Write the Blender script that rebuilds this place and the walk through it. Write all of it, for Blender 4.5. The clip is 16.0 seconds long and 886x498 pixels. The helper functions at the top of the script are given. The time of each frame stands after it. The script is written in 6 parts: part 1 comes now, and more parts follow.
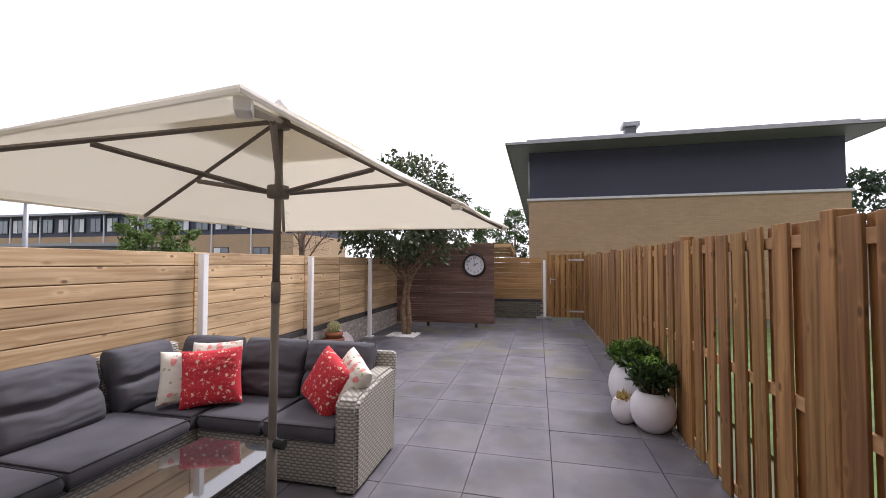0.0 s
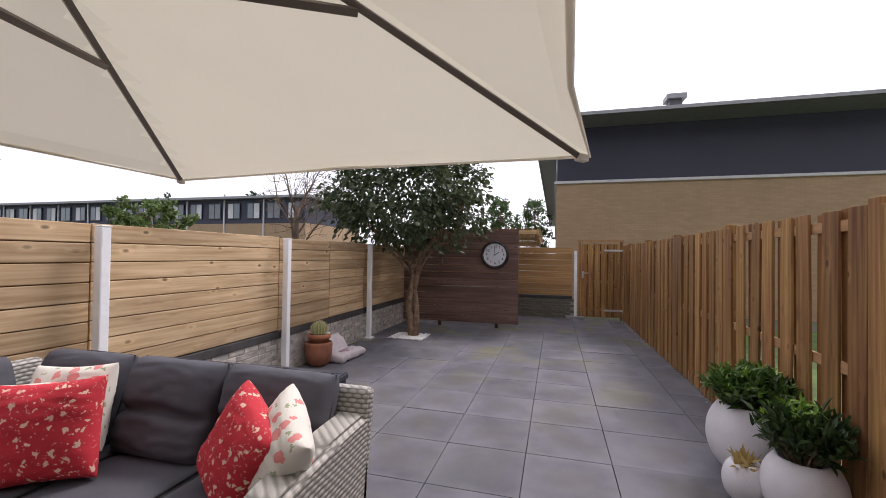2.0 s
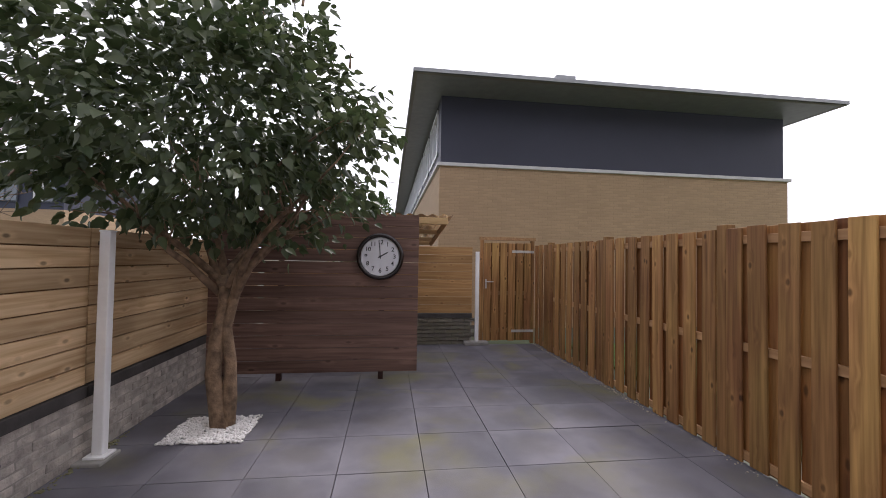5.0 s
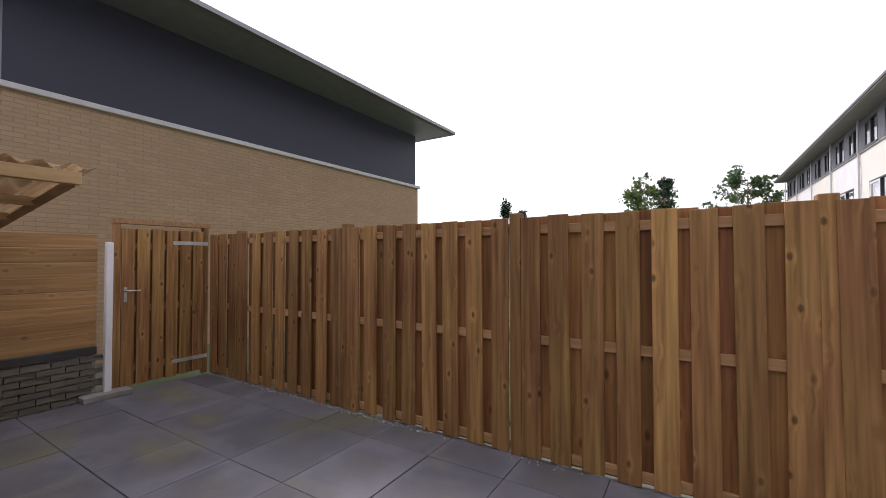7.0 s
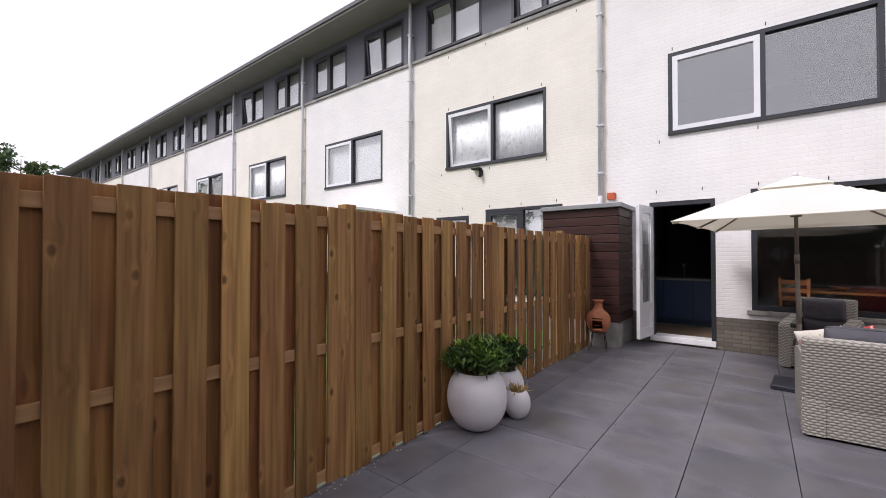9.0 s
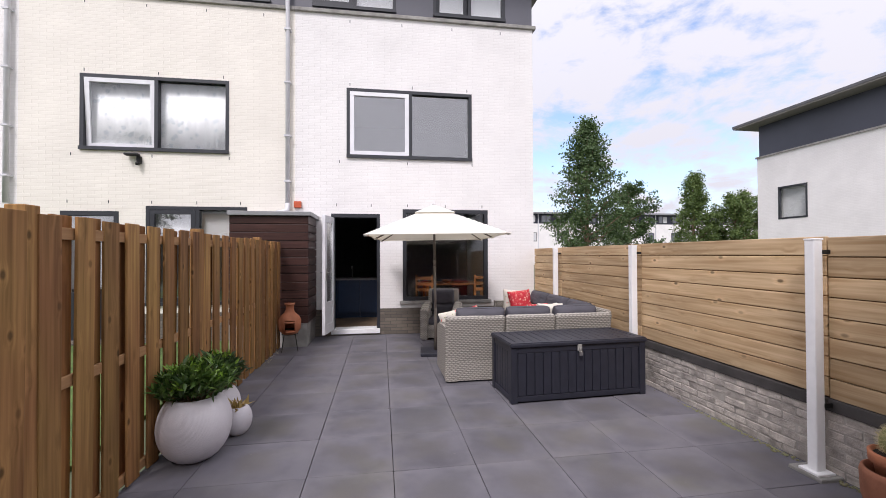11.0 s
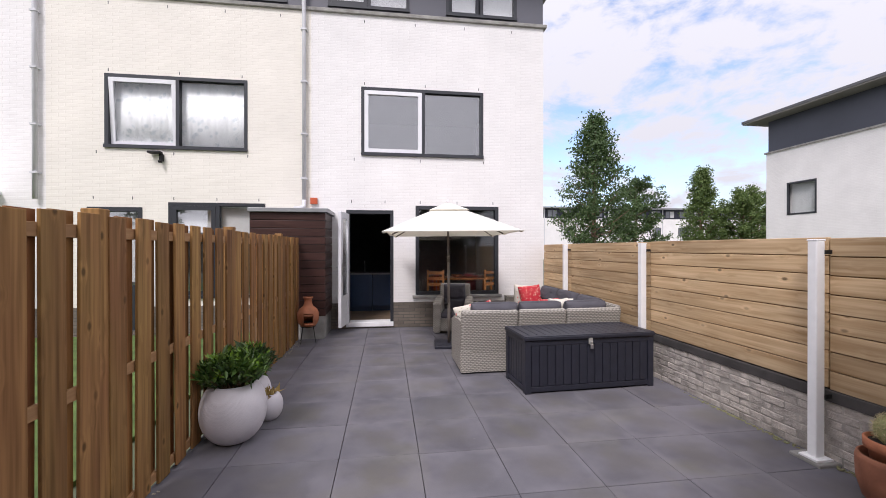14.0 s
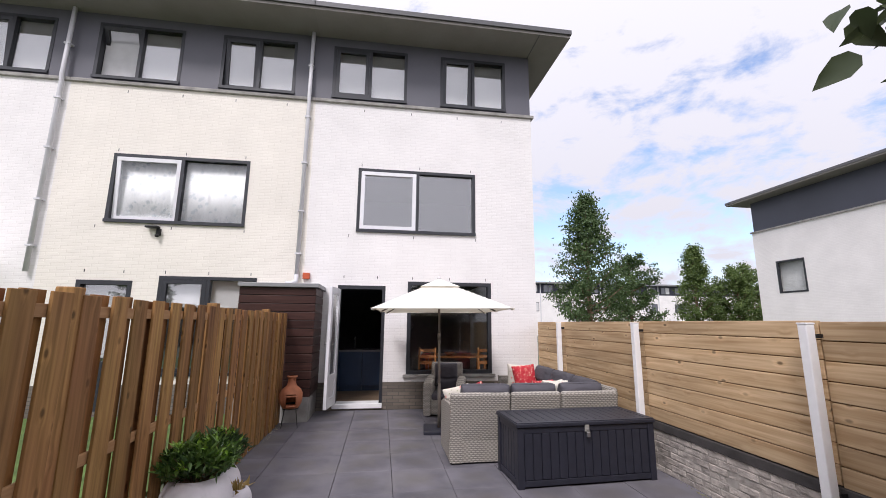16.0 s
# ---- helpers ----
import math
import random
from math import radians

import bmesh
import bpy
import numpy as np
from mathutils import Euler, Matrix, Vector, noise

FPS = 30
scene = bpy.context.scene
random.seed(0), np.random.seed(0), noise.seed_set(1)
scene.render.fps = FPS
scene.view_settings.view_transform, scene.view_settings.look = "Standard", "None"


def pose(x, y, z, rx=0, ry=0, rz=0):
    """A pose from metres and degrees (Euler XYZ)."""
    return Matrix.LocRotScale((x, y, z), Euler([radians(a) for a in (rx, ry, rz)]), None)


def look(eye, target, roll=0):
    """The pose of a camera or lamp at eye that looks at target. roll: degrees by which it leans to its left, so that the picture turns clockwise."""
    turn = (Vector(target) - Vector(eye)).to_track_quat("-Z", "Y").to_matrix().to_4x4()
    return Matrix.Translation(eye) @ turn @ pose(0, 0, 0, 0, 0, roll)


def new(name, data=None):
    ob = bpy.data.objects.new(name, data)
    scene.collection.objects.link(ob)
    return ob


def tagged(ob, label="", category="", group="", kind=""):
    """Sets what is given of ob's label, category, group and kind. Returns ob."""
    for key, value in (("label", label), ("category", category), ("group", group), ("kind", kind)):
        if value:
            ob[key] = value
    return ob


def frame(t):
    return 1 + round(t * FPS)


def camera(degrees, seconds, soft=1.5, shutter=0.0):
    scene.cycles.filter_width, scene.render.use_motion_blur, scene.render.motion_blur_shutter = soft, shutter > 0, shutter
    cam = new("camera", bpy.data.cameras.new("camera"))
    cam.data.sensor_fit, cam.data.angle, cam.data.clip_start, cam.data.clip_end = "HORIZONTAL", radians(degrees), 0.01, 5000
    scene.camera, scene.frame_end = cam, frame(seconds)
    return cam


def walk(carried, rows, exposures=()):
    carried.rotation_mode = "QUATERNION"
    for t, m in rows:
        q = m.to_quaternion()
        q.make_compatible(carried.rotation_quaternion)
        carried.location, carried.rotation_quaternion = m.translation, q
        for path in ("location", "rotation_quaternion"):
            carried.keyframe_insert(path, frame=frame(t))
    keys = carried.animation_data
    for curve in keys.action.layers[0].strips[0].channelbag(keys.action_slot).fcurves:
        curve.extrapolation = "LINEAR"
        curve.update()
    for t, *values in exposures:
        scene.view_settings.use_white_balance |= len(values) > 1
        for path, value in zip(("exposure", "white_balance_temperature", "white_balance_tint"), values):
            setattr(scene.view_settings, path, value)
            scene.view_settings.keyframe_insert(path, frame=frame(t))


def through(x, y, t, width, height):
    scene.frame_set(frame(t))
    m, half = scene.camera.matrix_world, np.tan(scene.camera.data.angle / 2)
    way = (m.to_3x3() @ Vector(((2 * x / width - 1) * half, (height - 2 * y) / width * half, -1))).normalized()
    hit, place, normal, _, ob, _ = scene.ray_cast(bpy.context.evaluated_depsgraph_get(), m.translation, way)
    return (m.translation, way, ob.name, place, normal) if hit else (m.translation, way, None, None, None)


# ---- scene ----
cam = camera(94.7, 16.0, 0.9)
PATH = [
    (0, (-0.061, 0.789, 1.553), (-0.515, 2.736, 1.621), 0.1),
    (0.5, (-0.088, 0.96, 1.509), (-0.499, 2.917, 1.564), 0.2),
    (1, (-0.089, 1.251, 1.472), (-0.676, 3.162, 1.51), 0.2),
    (1.5, (-0.2, 1.673, 1.459), (-0.861, 3.56, 1.496), 0.5),
    (2, (-0.373, 2.231, 1.461), (-0.903, 4.159, 1.495), 0.8),
    (2.5, (-0.599, 2.812, 1.464), (-0.916, 4.786, 1.504), 0.7),
    (3, (-0.784, 3.437, 1.455), (-0.888, 5.433, 1.501), 0.4),
    (3.2, (-0.847, 3.66, 1.453), (-0.892, 5.659, 1.494), 0.6),
    (5.3, (-1.542, 5.75, 1.473), (-1.132, 7.706, 1.53), 0.7),
    (5.5, (-1.604, 5.93, 1.468), (-1.055, 7.852, 1.519), 0.5),
    (6, (-1.725, 6.419, 1.464), (-0.709, 8.141, 1.523), 0.2),
    (6.5, (-1.782, 6.822, 1.463), (-0.397, 8.264, 1.513), -0.3),
    (7, (-1.687, 7.252, 1.454), (0.009, 8.312, 1.499), -0.1),
    (7.5, (-1.607, 7.641, 1.433), (0.352, 8.042, 1.476), 0.3),
    (8, (-1.422, 7.988, 1.44), (0.549, 7.654, 1.473), 0.3),
    (8.5, (-1.211, 8.285, 1.449), (0.51, 7.266, 1.479), 0.4),
    (9, (-0.97, 8.453, 1.453), (0.25, 6.869, 1.482), -0.0),
    (9.5, (-0.755, 8.668, 1.487), (-0.076, 6.787, 1.519), -0.2),
    (10, (-0.641, 8.755, 1.522), (-0.678, 6.756, 1.549), -0.3),
    (10.2, (-0.613, 8.782, 1.528), (-0.806, 6.792, 1.555), -0.5),
    (12.5, (-0.293, 9.094, 1.56), (-0.632, 7.123, 1.585), -0.1),
    (13, (-0.28, 9.102, 1.562), (-0.605, 7.129, 1.583), -0.0),
    (13.5, (-0.296, 9.09, 1.565), (-0.585, 7.111, 1.583), -0.1),
    (14, (-0.324, 9.089, 1.579), (-0.598, 7.108, 1.575), 0.0),
    (14.5, (-0.346, 9.096, 1.602), (-0.618, 7.116, 1.678), 0.1),
    (15, (-0.365, 9.098, 1.616), (-0.651, 7.127, 1.797), 0.1),
    (15.5, (-0.389, 9.095, 1.621), (-0.676, 7.135, 1.899), 0.4),
    (16, (-0.407, 9.091, 1.621), (-0.692, 7.144, 1.977), 0.5),
]
walk(cam, [(t, look(eye, target, roll)) for t, eye, target, roll in PATH], [(t, stops, 6200.0, 19.0) for t, stops in ((0.0, 0.58), (0.6, 0.27), (2.0, 0.26), (3.0, 0.26), (5.5, 0.43), (6.5, 0.45), (7.0, 0.28), (7.5, 0.1), (8.5, 0.03), (9.5, 0.1), (12.5, 0.19), (16.0, 0.14))])

# ---- world, sun, exposure ----
SUN_AZ, SUN_EL = 28.0, 50.0          # degrees from +y towards +x, and above the horizon
world = bpy.data.worlds.new("sky")
scene.world = world
world.use_nodes = True
wn, wl = world.node_tree.nodes, world.node_tree.links
wn.clear()
w_out = wn.new("ShaderNodeOutputWorld")
w_bg = wn.new("ShaderNodeBackground")
w_sky = wn.new("ShaderNodeTexSky")
w_sky.sky_type = "NISHITA"
w_sky.sun_disc = False
w_sky.sun_elevation = radians(SUN_EL)
w_sky.sun_rotation = radians(SUN_AZ)
w_sky.dust_density = 2.0
w_co = wn.new("ShaderNodeTexCoord")
w_map = wn.new("ShaderNodeMapping")
w_map.inputs["Scale"].default_value = (1.0, 1.0, 2.0)
w_map.inputs["Location"].default_value = (3.1, 0.7, 0.4)
w_noise = wn.new("ShaderNodeTexNoise")
w_noise.inputs["Scale"].default_value = 7.5
w_noise.inputs["Detail"].default_value = 9.0
w_noise.inputs["Roughness"].default_value = 0.6
w_noise.inputs["Distortion"].default_value = 0.25
# thin cloud over everything, closed towards the sun, broken on the far side of it
w_dot = wn.new("ShaderNodeVectorMath")
w_dot.operation = "DOT_PRODUCT"
sun_dir = Vector((math.sin(radians(SUN_AZ)) * math.cos(radians(SUN_EL)), math.cos(radians(SUN_AZ)) * math.cos(radians(SUN_EL)), math.sin(radians(SUN_EL))))
w_dot.inputs[1].default_value = sun_dir
w_cover = wn.new("ShaderNodeMapRange")
w_cover.inputs[1].default_value, w_cover.inputs[2].default_value = -0.55, 0.75
w_cover.inputs[3].default_value, w_cover.inputs[4].default_value = 0.02, 0.55
w_add = wn.new("ShaderNodeMath")
w_add.operation = "ADD"
w_ramp = wn.new("ShaderNodeMapRange")
w_ramp.inputs[1].default_value, w_ramp.inputs[2].default_value = 0.42, 0.66
w_ramp.interpolation_type = "SMOOTHSTEP"
w_bright = wn.new("ShaderNodeMapRange")
w_bright.inputs[1].default_value, w_bright.inputs[2].default_value = -0.6, 1.0
w_bright.inputs[3].default_value, w_bright.inputs[4].default_value = 6.8, 12.4
w_cloud = wn.new("ShaderNodeVectorMath")
w_cloud.operation = "SCALE"
w_cloud.inputs[0].default_value = (1.0, 1.0, 1.02)
w_gain = wn.new("ShaderNodeVectorMath")
w_gain.operation = "SCALE"
w_gain.inputs["Scale"].default_value = 2.35
w_mix = wn.new("ShaderNodeMix")
w_mix.data_type = "RGBA"
wl.new(w_co.outputs["Generated"], w_map.inputs["Vector"])
wl.new(w_map.outputs["Vector"], w_noise.inputs["Vector"])
wl.new(w_co.outputs["Generated"], w_dot.inputs[0])
wl.new(w_dot.outputs["Value"], w_cover.inputs[0])
wl.new(w_dot.outputs["Value"], w_bright.inputs[0])
wl.new(w_noise.outputs["Fac"], w_add.inputs[0])
wl.new(w_cover.outputs[0], w_add.inputs[1])
wl.new(w_add.outputs[0], w_ramp.inputs[0])
wl.new(w_bright.outputs[0], w_cloud.inputs["Scale"])
wl.new(w_sky.outputs["Color"], w_gain.inputs[0])
wl.new(w_ramp.outputs[0], w_mix.inputs[0])
wl.new(w_gain.outputs["Vector"], w_mix.inputs["A"])
wl.new(w_cloud.outputs["Vector"], w_mix.inputs["B"])
wl.new(w_mix.outputs["Result"], w_bg.inputs["Color"])
w_bg.inputs["Strength"].default_value = 0.1
wl.new(w_bg.outputs[0], w_out.inputs[0])
sun_data = bpy.data.lights.new("sun", "SUN")
sun_data.energy, sun_data.angle, sun_data.color = 2.2, radians(14), (1.0, 0.96, 0.9)
sun = new("sun", sun_data)
sun.matrix_world = look(sun_dir * 60, (0, 0, 0))


# ---- materials ----
def mat(name, color, rough=0.6, metal=0.0, vary=0.12, scale=6.0, fine=60.0, bump=0.15, second=None, random_tone=0.0, spec=0.5):
    """A surface with a broad stain and a fine grain over its base colour."""
    m = bpy.data.materials.new(name)
    m.use_nodes = True
    n, l = m.node_tree.nodes, m.node_tree.links
    b = n["Principled BSDF"]
    b.inputs["Roughness"].default_value, b.inputs["Metallic"].default_value = rough, metal
    b.inputs["Specular IOR Level"].default_value = spec
    co = n.new("ShaderNodeTexCoord")
    info = n.new("ShaderNodeObjectInfo")
    off = n.new("ShaderNodeVectorMath")
    off.operation = "MULTIPLY_ADD"
    l.new(info.outputs["Random"], off.inputs[0])
    off.inputs[1].default_value = (31, 17, 23)
    l.new(co.outputs["Object"], off.inputs[2])
    broad, grain = n.new("ShaderNodeTexNoise"), n.new("ShaderNodeTexNoise")
    for t, s, d in ((broad, scale, 4), (grain, fine, 3)):
        t.inputs["Scale"].default_value, t.inputs["Detail"].default_value = s, d
        l.new(off.outputs[0], t.inputs["Vector"])
    ramp = n.new("ShaderNodeMix")
    ramp.data_type = "RGBA"
    lo = [c * (1 - vary) for c in color]
    hi = list(second) if second else [min(1, c * (1 + vary)) for c in color]
    ramp.inputs["A"].default_value, ramp.inputs["B"].default_value = (*lo, 1), (*hi, 1)
    span = n.new("ShaderNodeMapRange")
    span.inputs[1].default_value, span.inputs[2].default_value = 0.32, 0.68
    l.new(broad.outputs["Fac"], span.inputs[0])
    l.new(span.outputs[0], ramp.inputs["Factor"])
    tone = n.new("ShaderNodeHueSaturation")
    l.new(ramp.outputs["Result"], tone.inputs["Color"])
    val = n.new("ShaderNodeMath")
    val.operation = "MULTIPLY_ADD"
    val.inputs[1].default_value, val.inputs[2].default_value = 0.3 * vary + 0.06, 1 - 0.15 * vary - 0.03
    l.new(grain.outputs["Fac"], val.inputs[0])
    last = val
    if random_tone:
        rt = n.new("ShaderNodeMath")
        rt.operation = "MULTIPLY_ADD"
        l.new(info.outputs["Random"], rt.inputs[0])
        rt.inputs[1].default_value, rt.inputs[2].default_value = 2 * random_tone, -random_tone
        both = n.new("ShaderNodeMath")
        l.new(rt.outputs[0], both.inputs[0])
        l.new(val.outputs[0], both.inputs[1])
        last = both
    l.new(last.outputs[0], tone.inputs["Value"])
    l.new(tone.outputs["Color"], b.inputs["Base Color"])
    if bump:
        bp = n.new("ShaderNodeBump")
        bp.inputs["Strength"].default_value, bp.inputs["Distance"].default_value = bump, 0.01
        l.new(grain.outputs["Fac"], bp.inputs["Height"])
        l.new(bp.outputs[0], b.inputs["Normal"])
    m["tone"] = tone.name
    return m


def wood(name, light, dark, axis, rough=0.65, knots=0.75, tone=0.16, grain=1.0, cells=(2.3, 5.2), hue=0.0):
    """Sawn softwood with the grain along a local axis (0, 1, 2) and knots; each board has its own cut."""
    m = bpy.data.materials.new(name)
    m.use_nodes = True
    n, l = m.node_tree.nodes, m.node_tree.links
    b = n["Principled BSDF"]
    b.inputs["Roughness"].default_value = rough
    b.inputs["Specular IOR Level"].default_value = 0.25
    co, info = n.new("ShaderNodeTexCoord"), n.new("ShaderNodeObjectInfo")
    off = n.new("ShaderNodeVectorMath")
    off.operation = "MULTIPLY_ADD"
    off.inputs[1].default_value = (41, 29, 37)
    l.new(info.outputs["Random"], off.inputs[0])
    l.new(co.outputs["Object"], off.inputs[2])

    def scaled(along, across):
        s = n.new("ShaderNodeVectorMath")
        s.operation = "MULTIPLY"
        v = [across] * 3
        v[axis] = along
        s.inputs[1].default_value = v
        l.new(off.outputs[0], s.inputs[0])
        return s.outputs[0]

    knot = n.new("ShaderNodeTexVoronoi")
    knot.inputs["Scale"].default_value = 1.0
    knot.voronoi_dimensions = "2D"
    cut = n.new("ShaderNodeSeparateXYZ")
    l.new(off.outputs[0], cut.inputs[0])
    wide = n.new("ShaderNodeMath")
    l.new(cut.outputs[(axis + 1) % 3], wide.inputs[0])
    l.new(cut.outputs[(axis + 2) % 3], wide.inputs[1])
    flat = n.new("ShaderNodeCombineXYZ")
    l.new(cut.outputs[axis], flat.inputs[0])
    l.new(wide.outputs[0], flat.inputs[1])
    grow = n.new("ShaderNodeVectorMath")
    grow.operation = "MULTIPLY"
    grow.inputs[1].default_value = (*cells, 1)
    l.new(flat.outputs[0], grow.inputs[0])
    l.new(grow.outputs[0], knot.inputs["Vector"])
    near = n.new("ShaderNodeMapRange")
    near.inputs[1].default_value, near.inputs[2].default_value = 0.035, 0.115
    near.inputs[3].default_value, near.inputs[4].default_value = 1.0, 0.0
    near.interpolation_type = "SMOOTHSTEP"
    l.new(knot.outputs["Distance"], near.inputs[0])
    pick = n.new("ShaderNodeSeparateColor")
    l.new(knot.outputs["Color"], pick.inputs[0])
    some = n.new("ShaderNodeMapRange")       # only some cells carry a knot, some fainter than others
    some.inputs[1].default_value, some.inputs[2].default_value = 0.45, 0.85
    l.new(pick.outputs[0], some.inputs[0])
    core = n.new("ShaderNodeMath")
    core.operation = "MULTIPLY"
    l.new(near.outputs[0], core.inputs[0])
    l.new(some.outputs[0], core.inputs[1])
    wide_ring = n.new("ShaderNodeMapRange")
    wide_ring.inputs[1].default_value, wide_ring.inputs[2].default_value = 0.0, 0.3
    wide_ring.inputs[3].default_value, wide_ring.inputs[4].default_value = 1.0, 0.0
    wide_ring.interpolation_type = "SMOOTHSTEP"
    l.new(knot.outputs["Distance"], wide_ring.inputs[0])
    warp = n.new("ShaderNodeVectorMath")
    warp.operation = "MULTIPLY_ADD"
    l.new(wide_ring.outputs[0], warp.inputs[0])
    warp.inputs[1].default_value = (0.35, 0.35, 0.35)
    l.new(scaled(1.3, 34.0 * grain), warp.inputs[2])
    rings, streak = n.new("ShaderNodeTexNoise"), n.new("ShaderNodeTexNoise")
    rings.inputs["Scale"].default_value, rings.inputs["Detail"].default_value = 1.0, 3
    l.new(warp.outputs[0], rings.inputs["Vector"])
    streak.inputs["Scale"].default_value, streak.inputs["Detail"].default_value = 1.0, 2
    l.new(scaled(0.9, 3.5), streak.inputs["Vector"])
    span = n.new("ShaderNodeMapRange")
    span.inputs[1].default_value, span.inputs[2].default_value = 0.27, 0.74
    l.new(rings.outputs["Fac"], span.inputs[0])
    mix = n.new("ShaderNodeMix")
    mix.data_type = "RGBA"
    mix.inputs["A"].default_value, mix.inputs["B"].default_value = (*dark, 1), (*light, 1)
    l.new(span.outputs[0], mix.inputs["Factor"])
    dim = n.new("ShaderNodeMapRange")
    dim.inputs[1].default_value, dim.inputs[2].default_value = 0.25, 0.75
    dim.inputs[3].default_value, dim.inputs[4].default_value = 0.8, 1.16
    l.new(streak.outputs["Fac"], dim.inputs[0])
    halo = n.new("ShaderNodeMath")           # paler swollen grain round a knot
    halo.operation = "MULTIPLY"
    l.new(wide_ring.outputs[0], halo.inputs[0])
    l.new(some.outputs[0], halo.inputs[1])
    lift = n.new("ShaderNodeMath")
    lift.operation = "MULTIPLY_ADD"
    l.new(halo.outputs[0], lift.inputs[0])
    lift.inputs[1].default_value, lift.inputs[2].default_value = 0.28, 1.0
    k = n.new("ShaderNodeMath")
    k.operation = "MULTIPLY_ADD"
    l.new(core.outputs[0], k.inputs[0])
    k.inputs[1].default_value = -knots
    l.new(lift.outputs[0], k.inputs[2])
    f = n.new("ShaderNodeMath")
    f.operation = "MULTIPLY"
    l.new(dim.outputs[0], f.inputs[0])
    l.new(k.outputs[0], f.inputs[1])
    rt = n.new("ShaderNodeMath")
    rt.operation = "MULTIPLY_ADD"
    l.new(info.outputs["Random"], rt.inputs[0])
    rt.inputs[1].default_value, rt.inputs[2].default_value = 2 * tone, 1 - tone
    g = n.new("ShaderNodeMath")
    g.operation = "MULTIPLY"
    l.new(f.outputs[0], g.inputs[0])
    l.new(rt.outputs[0], g.inputs[1])
    hsv = n.new("ShaderNodeHueSaturation")
    l.new(mix.outputs["Result"], hsv.inputs["Color"])
    l.new(g.outputs[0], hsv.inputs["Value"])
    if hue:                                  # some pieces weather yellower, in broad patches
        shift = n.new("ShaderNodeMapRange")
        shift.inputs[1].default_value, shift.inputs[2].default_value = 0.3, 0.7
        shift.inputs[3].default_value, shift.inputs[4].default_value = 0.5 - hue * 0.6, 0.5 + hue
        l.new(streak.outputs["Fac"], shift.inputs[0])
        l.new(shift.outputs[0], hsv.inputs["Hue"])
    l.new(hsv.outputs["Color"], b.inputs["Base Color"])
    bp = n.new("ShaderNodeBump")
    bp.inputs["Strength"].default_value, bp.inputs["Distance"].default_value = 0.25, 0.004
    l.new(rings.outputs["Fac"], bp.inputs["Height"])
    l.new(bp.outputs[0], b.inputs["Normal"])
    return m


def brickwork(name, c1, c2, mortar, flat_axis, rough=0.8, bump=0.6, tone=0.0, joint=0.012):
    """Coursed brickwork in a wall whose normal is the x (0) or y (1) axis."""
    m = mat(name, c1, rough, vary=0.1, scale=0.8, fine=50)
    n, l = m.node_tree.nodes, m.node_tree.links
    b = n["Principled BSDF"]
    co, sep, comb = n.new("ShaderNodeTexCoord"), n.new("ShaderNodeSeparateXYZ"), n.new("ShaderNodeCombineXYZ")
    l.new(co.outputs["Object"], sep.inputs[0])
    l.new(sep.outputs[1 - flat_axis], comb.inputs[0])
    l.new(sep.outputs[2], comb.inputs[1])
    br = n.new("ShaderNodeTexBrick")
    br.inputs["Scale"].default_value = 1.0
    br.inputs["Brick Width"].default_value, br.inputs["Row Height"].default_value = 0.22, 0.0625
    br.inputs["Mortar Size"].default_value, br.inputs["Mortar Smooth"].default_value = joint / 2, 0.4
    br.inputs["Color1"].default_value, br.inputs["Color2"].default_value, br.inputs["Mortar"].default_value = (*c1, 1), (*c2, 1), (*mortar, 1)
    l.new(comb.outputs[0], br.inputs["Vector"])
    tone_node = n[m["tone"]]
    soft = n.new("ShaderNodeMix")
    soft.data_type, soft.blend_type = "RGBA", "MULTIPLY"
    soft.inputs["Factor"].default_value = 1.0
    weather = n.new("ShaderNodeTexNoise")
    weather.inputs["Scale"].default_value, weather.inputs["Detail"].default_value = 1.1, 6
    l.new(co.outputs["Object"], weather.inputs["Vector"])
    wr = n.new("ShaderNodeMapRange")
    wr.inputs[1].default_value, wr.inputs[2].default_value, wr.inputs[3].default_value, wr.inputs[4].default_value = 0.3, 0.7, 0.94, 1.03
    l.new(weather.outputs["Fac"], wr.inputs[0])
    l.new(br.outputs["Color"], soft.inputs["A"])
    l.new(wr.outputs[0], soft.inputs["B"])
    l.new(soft.outputs["Result"], tone_node.inputs["Color"])
    bp = n.new("ShaderNodeBump")
    bp.invert = True
    bp.inputs["Strength"].default_value, bp.inputs["Distance"].default_value = bump, 0.012
    l.new(br.outputs["Fac"], bp.inputs["Height"])
    l.new(bp.outputs[0], b.inputs["Normal"])
    return m


def glass(name, tint=(0.95, 0.97, 0.97), rough=0.0):
    m = bpy.data.materials.new(name)
    m.use_nodes = True
    b = m.node_tree.nodes["Principled BSDF"]
    b.inputs["Base Color"].default_value = (*tint, 1)
    b.inputs["Roughness"].default_value = rough
    b.inputs["Transmission Weight"].default_value = 1.0
    b.inputs["IOR"].default_value = 1.5
    return m


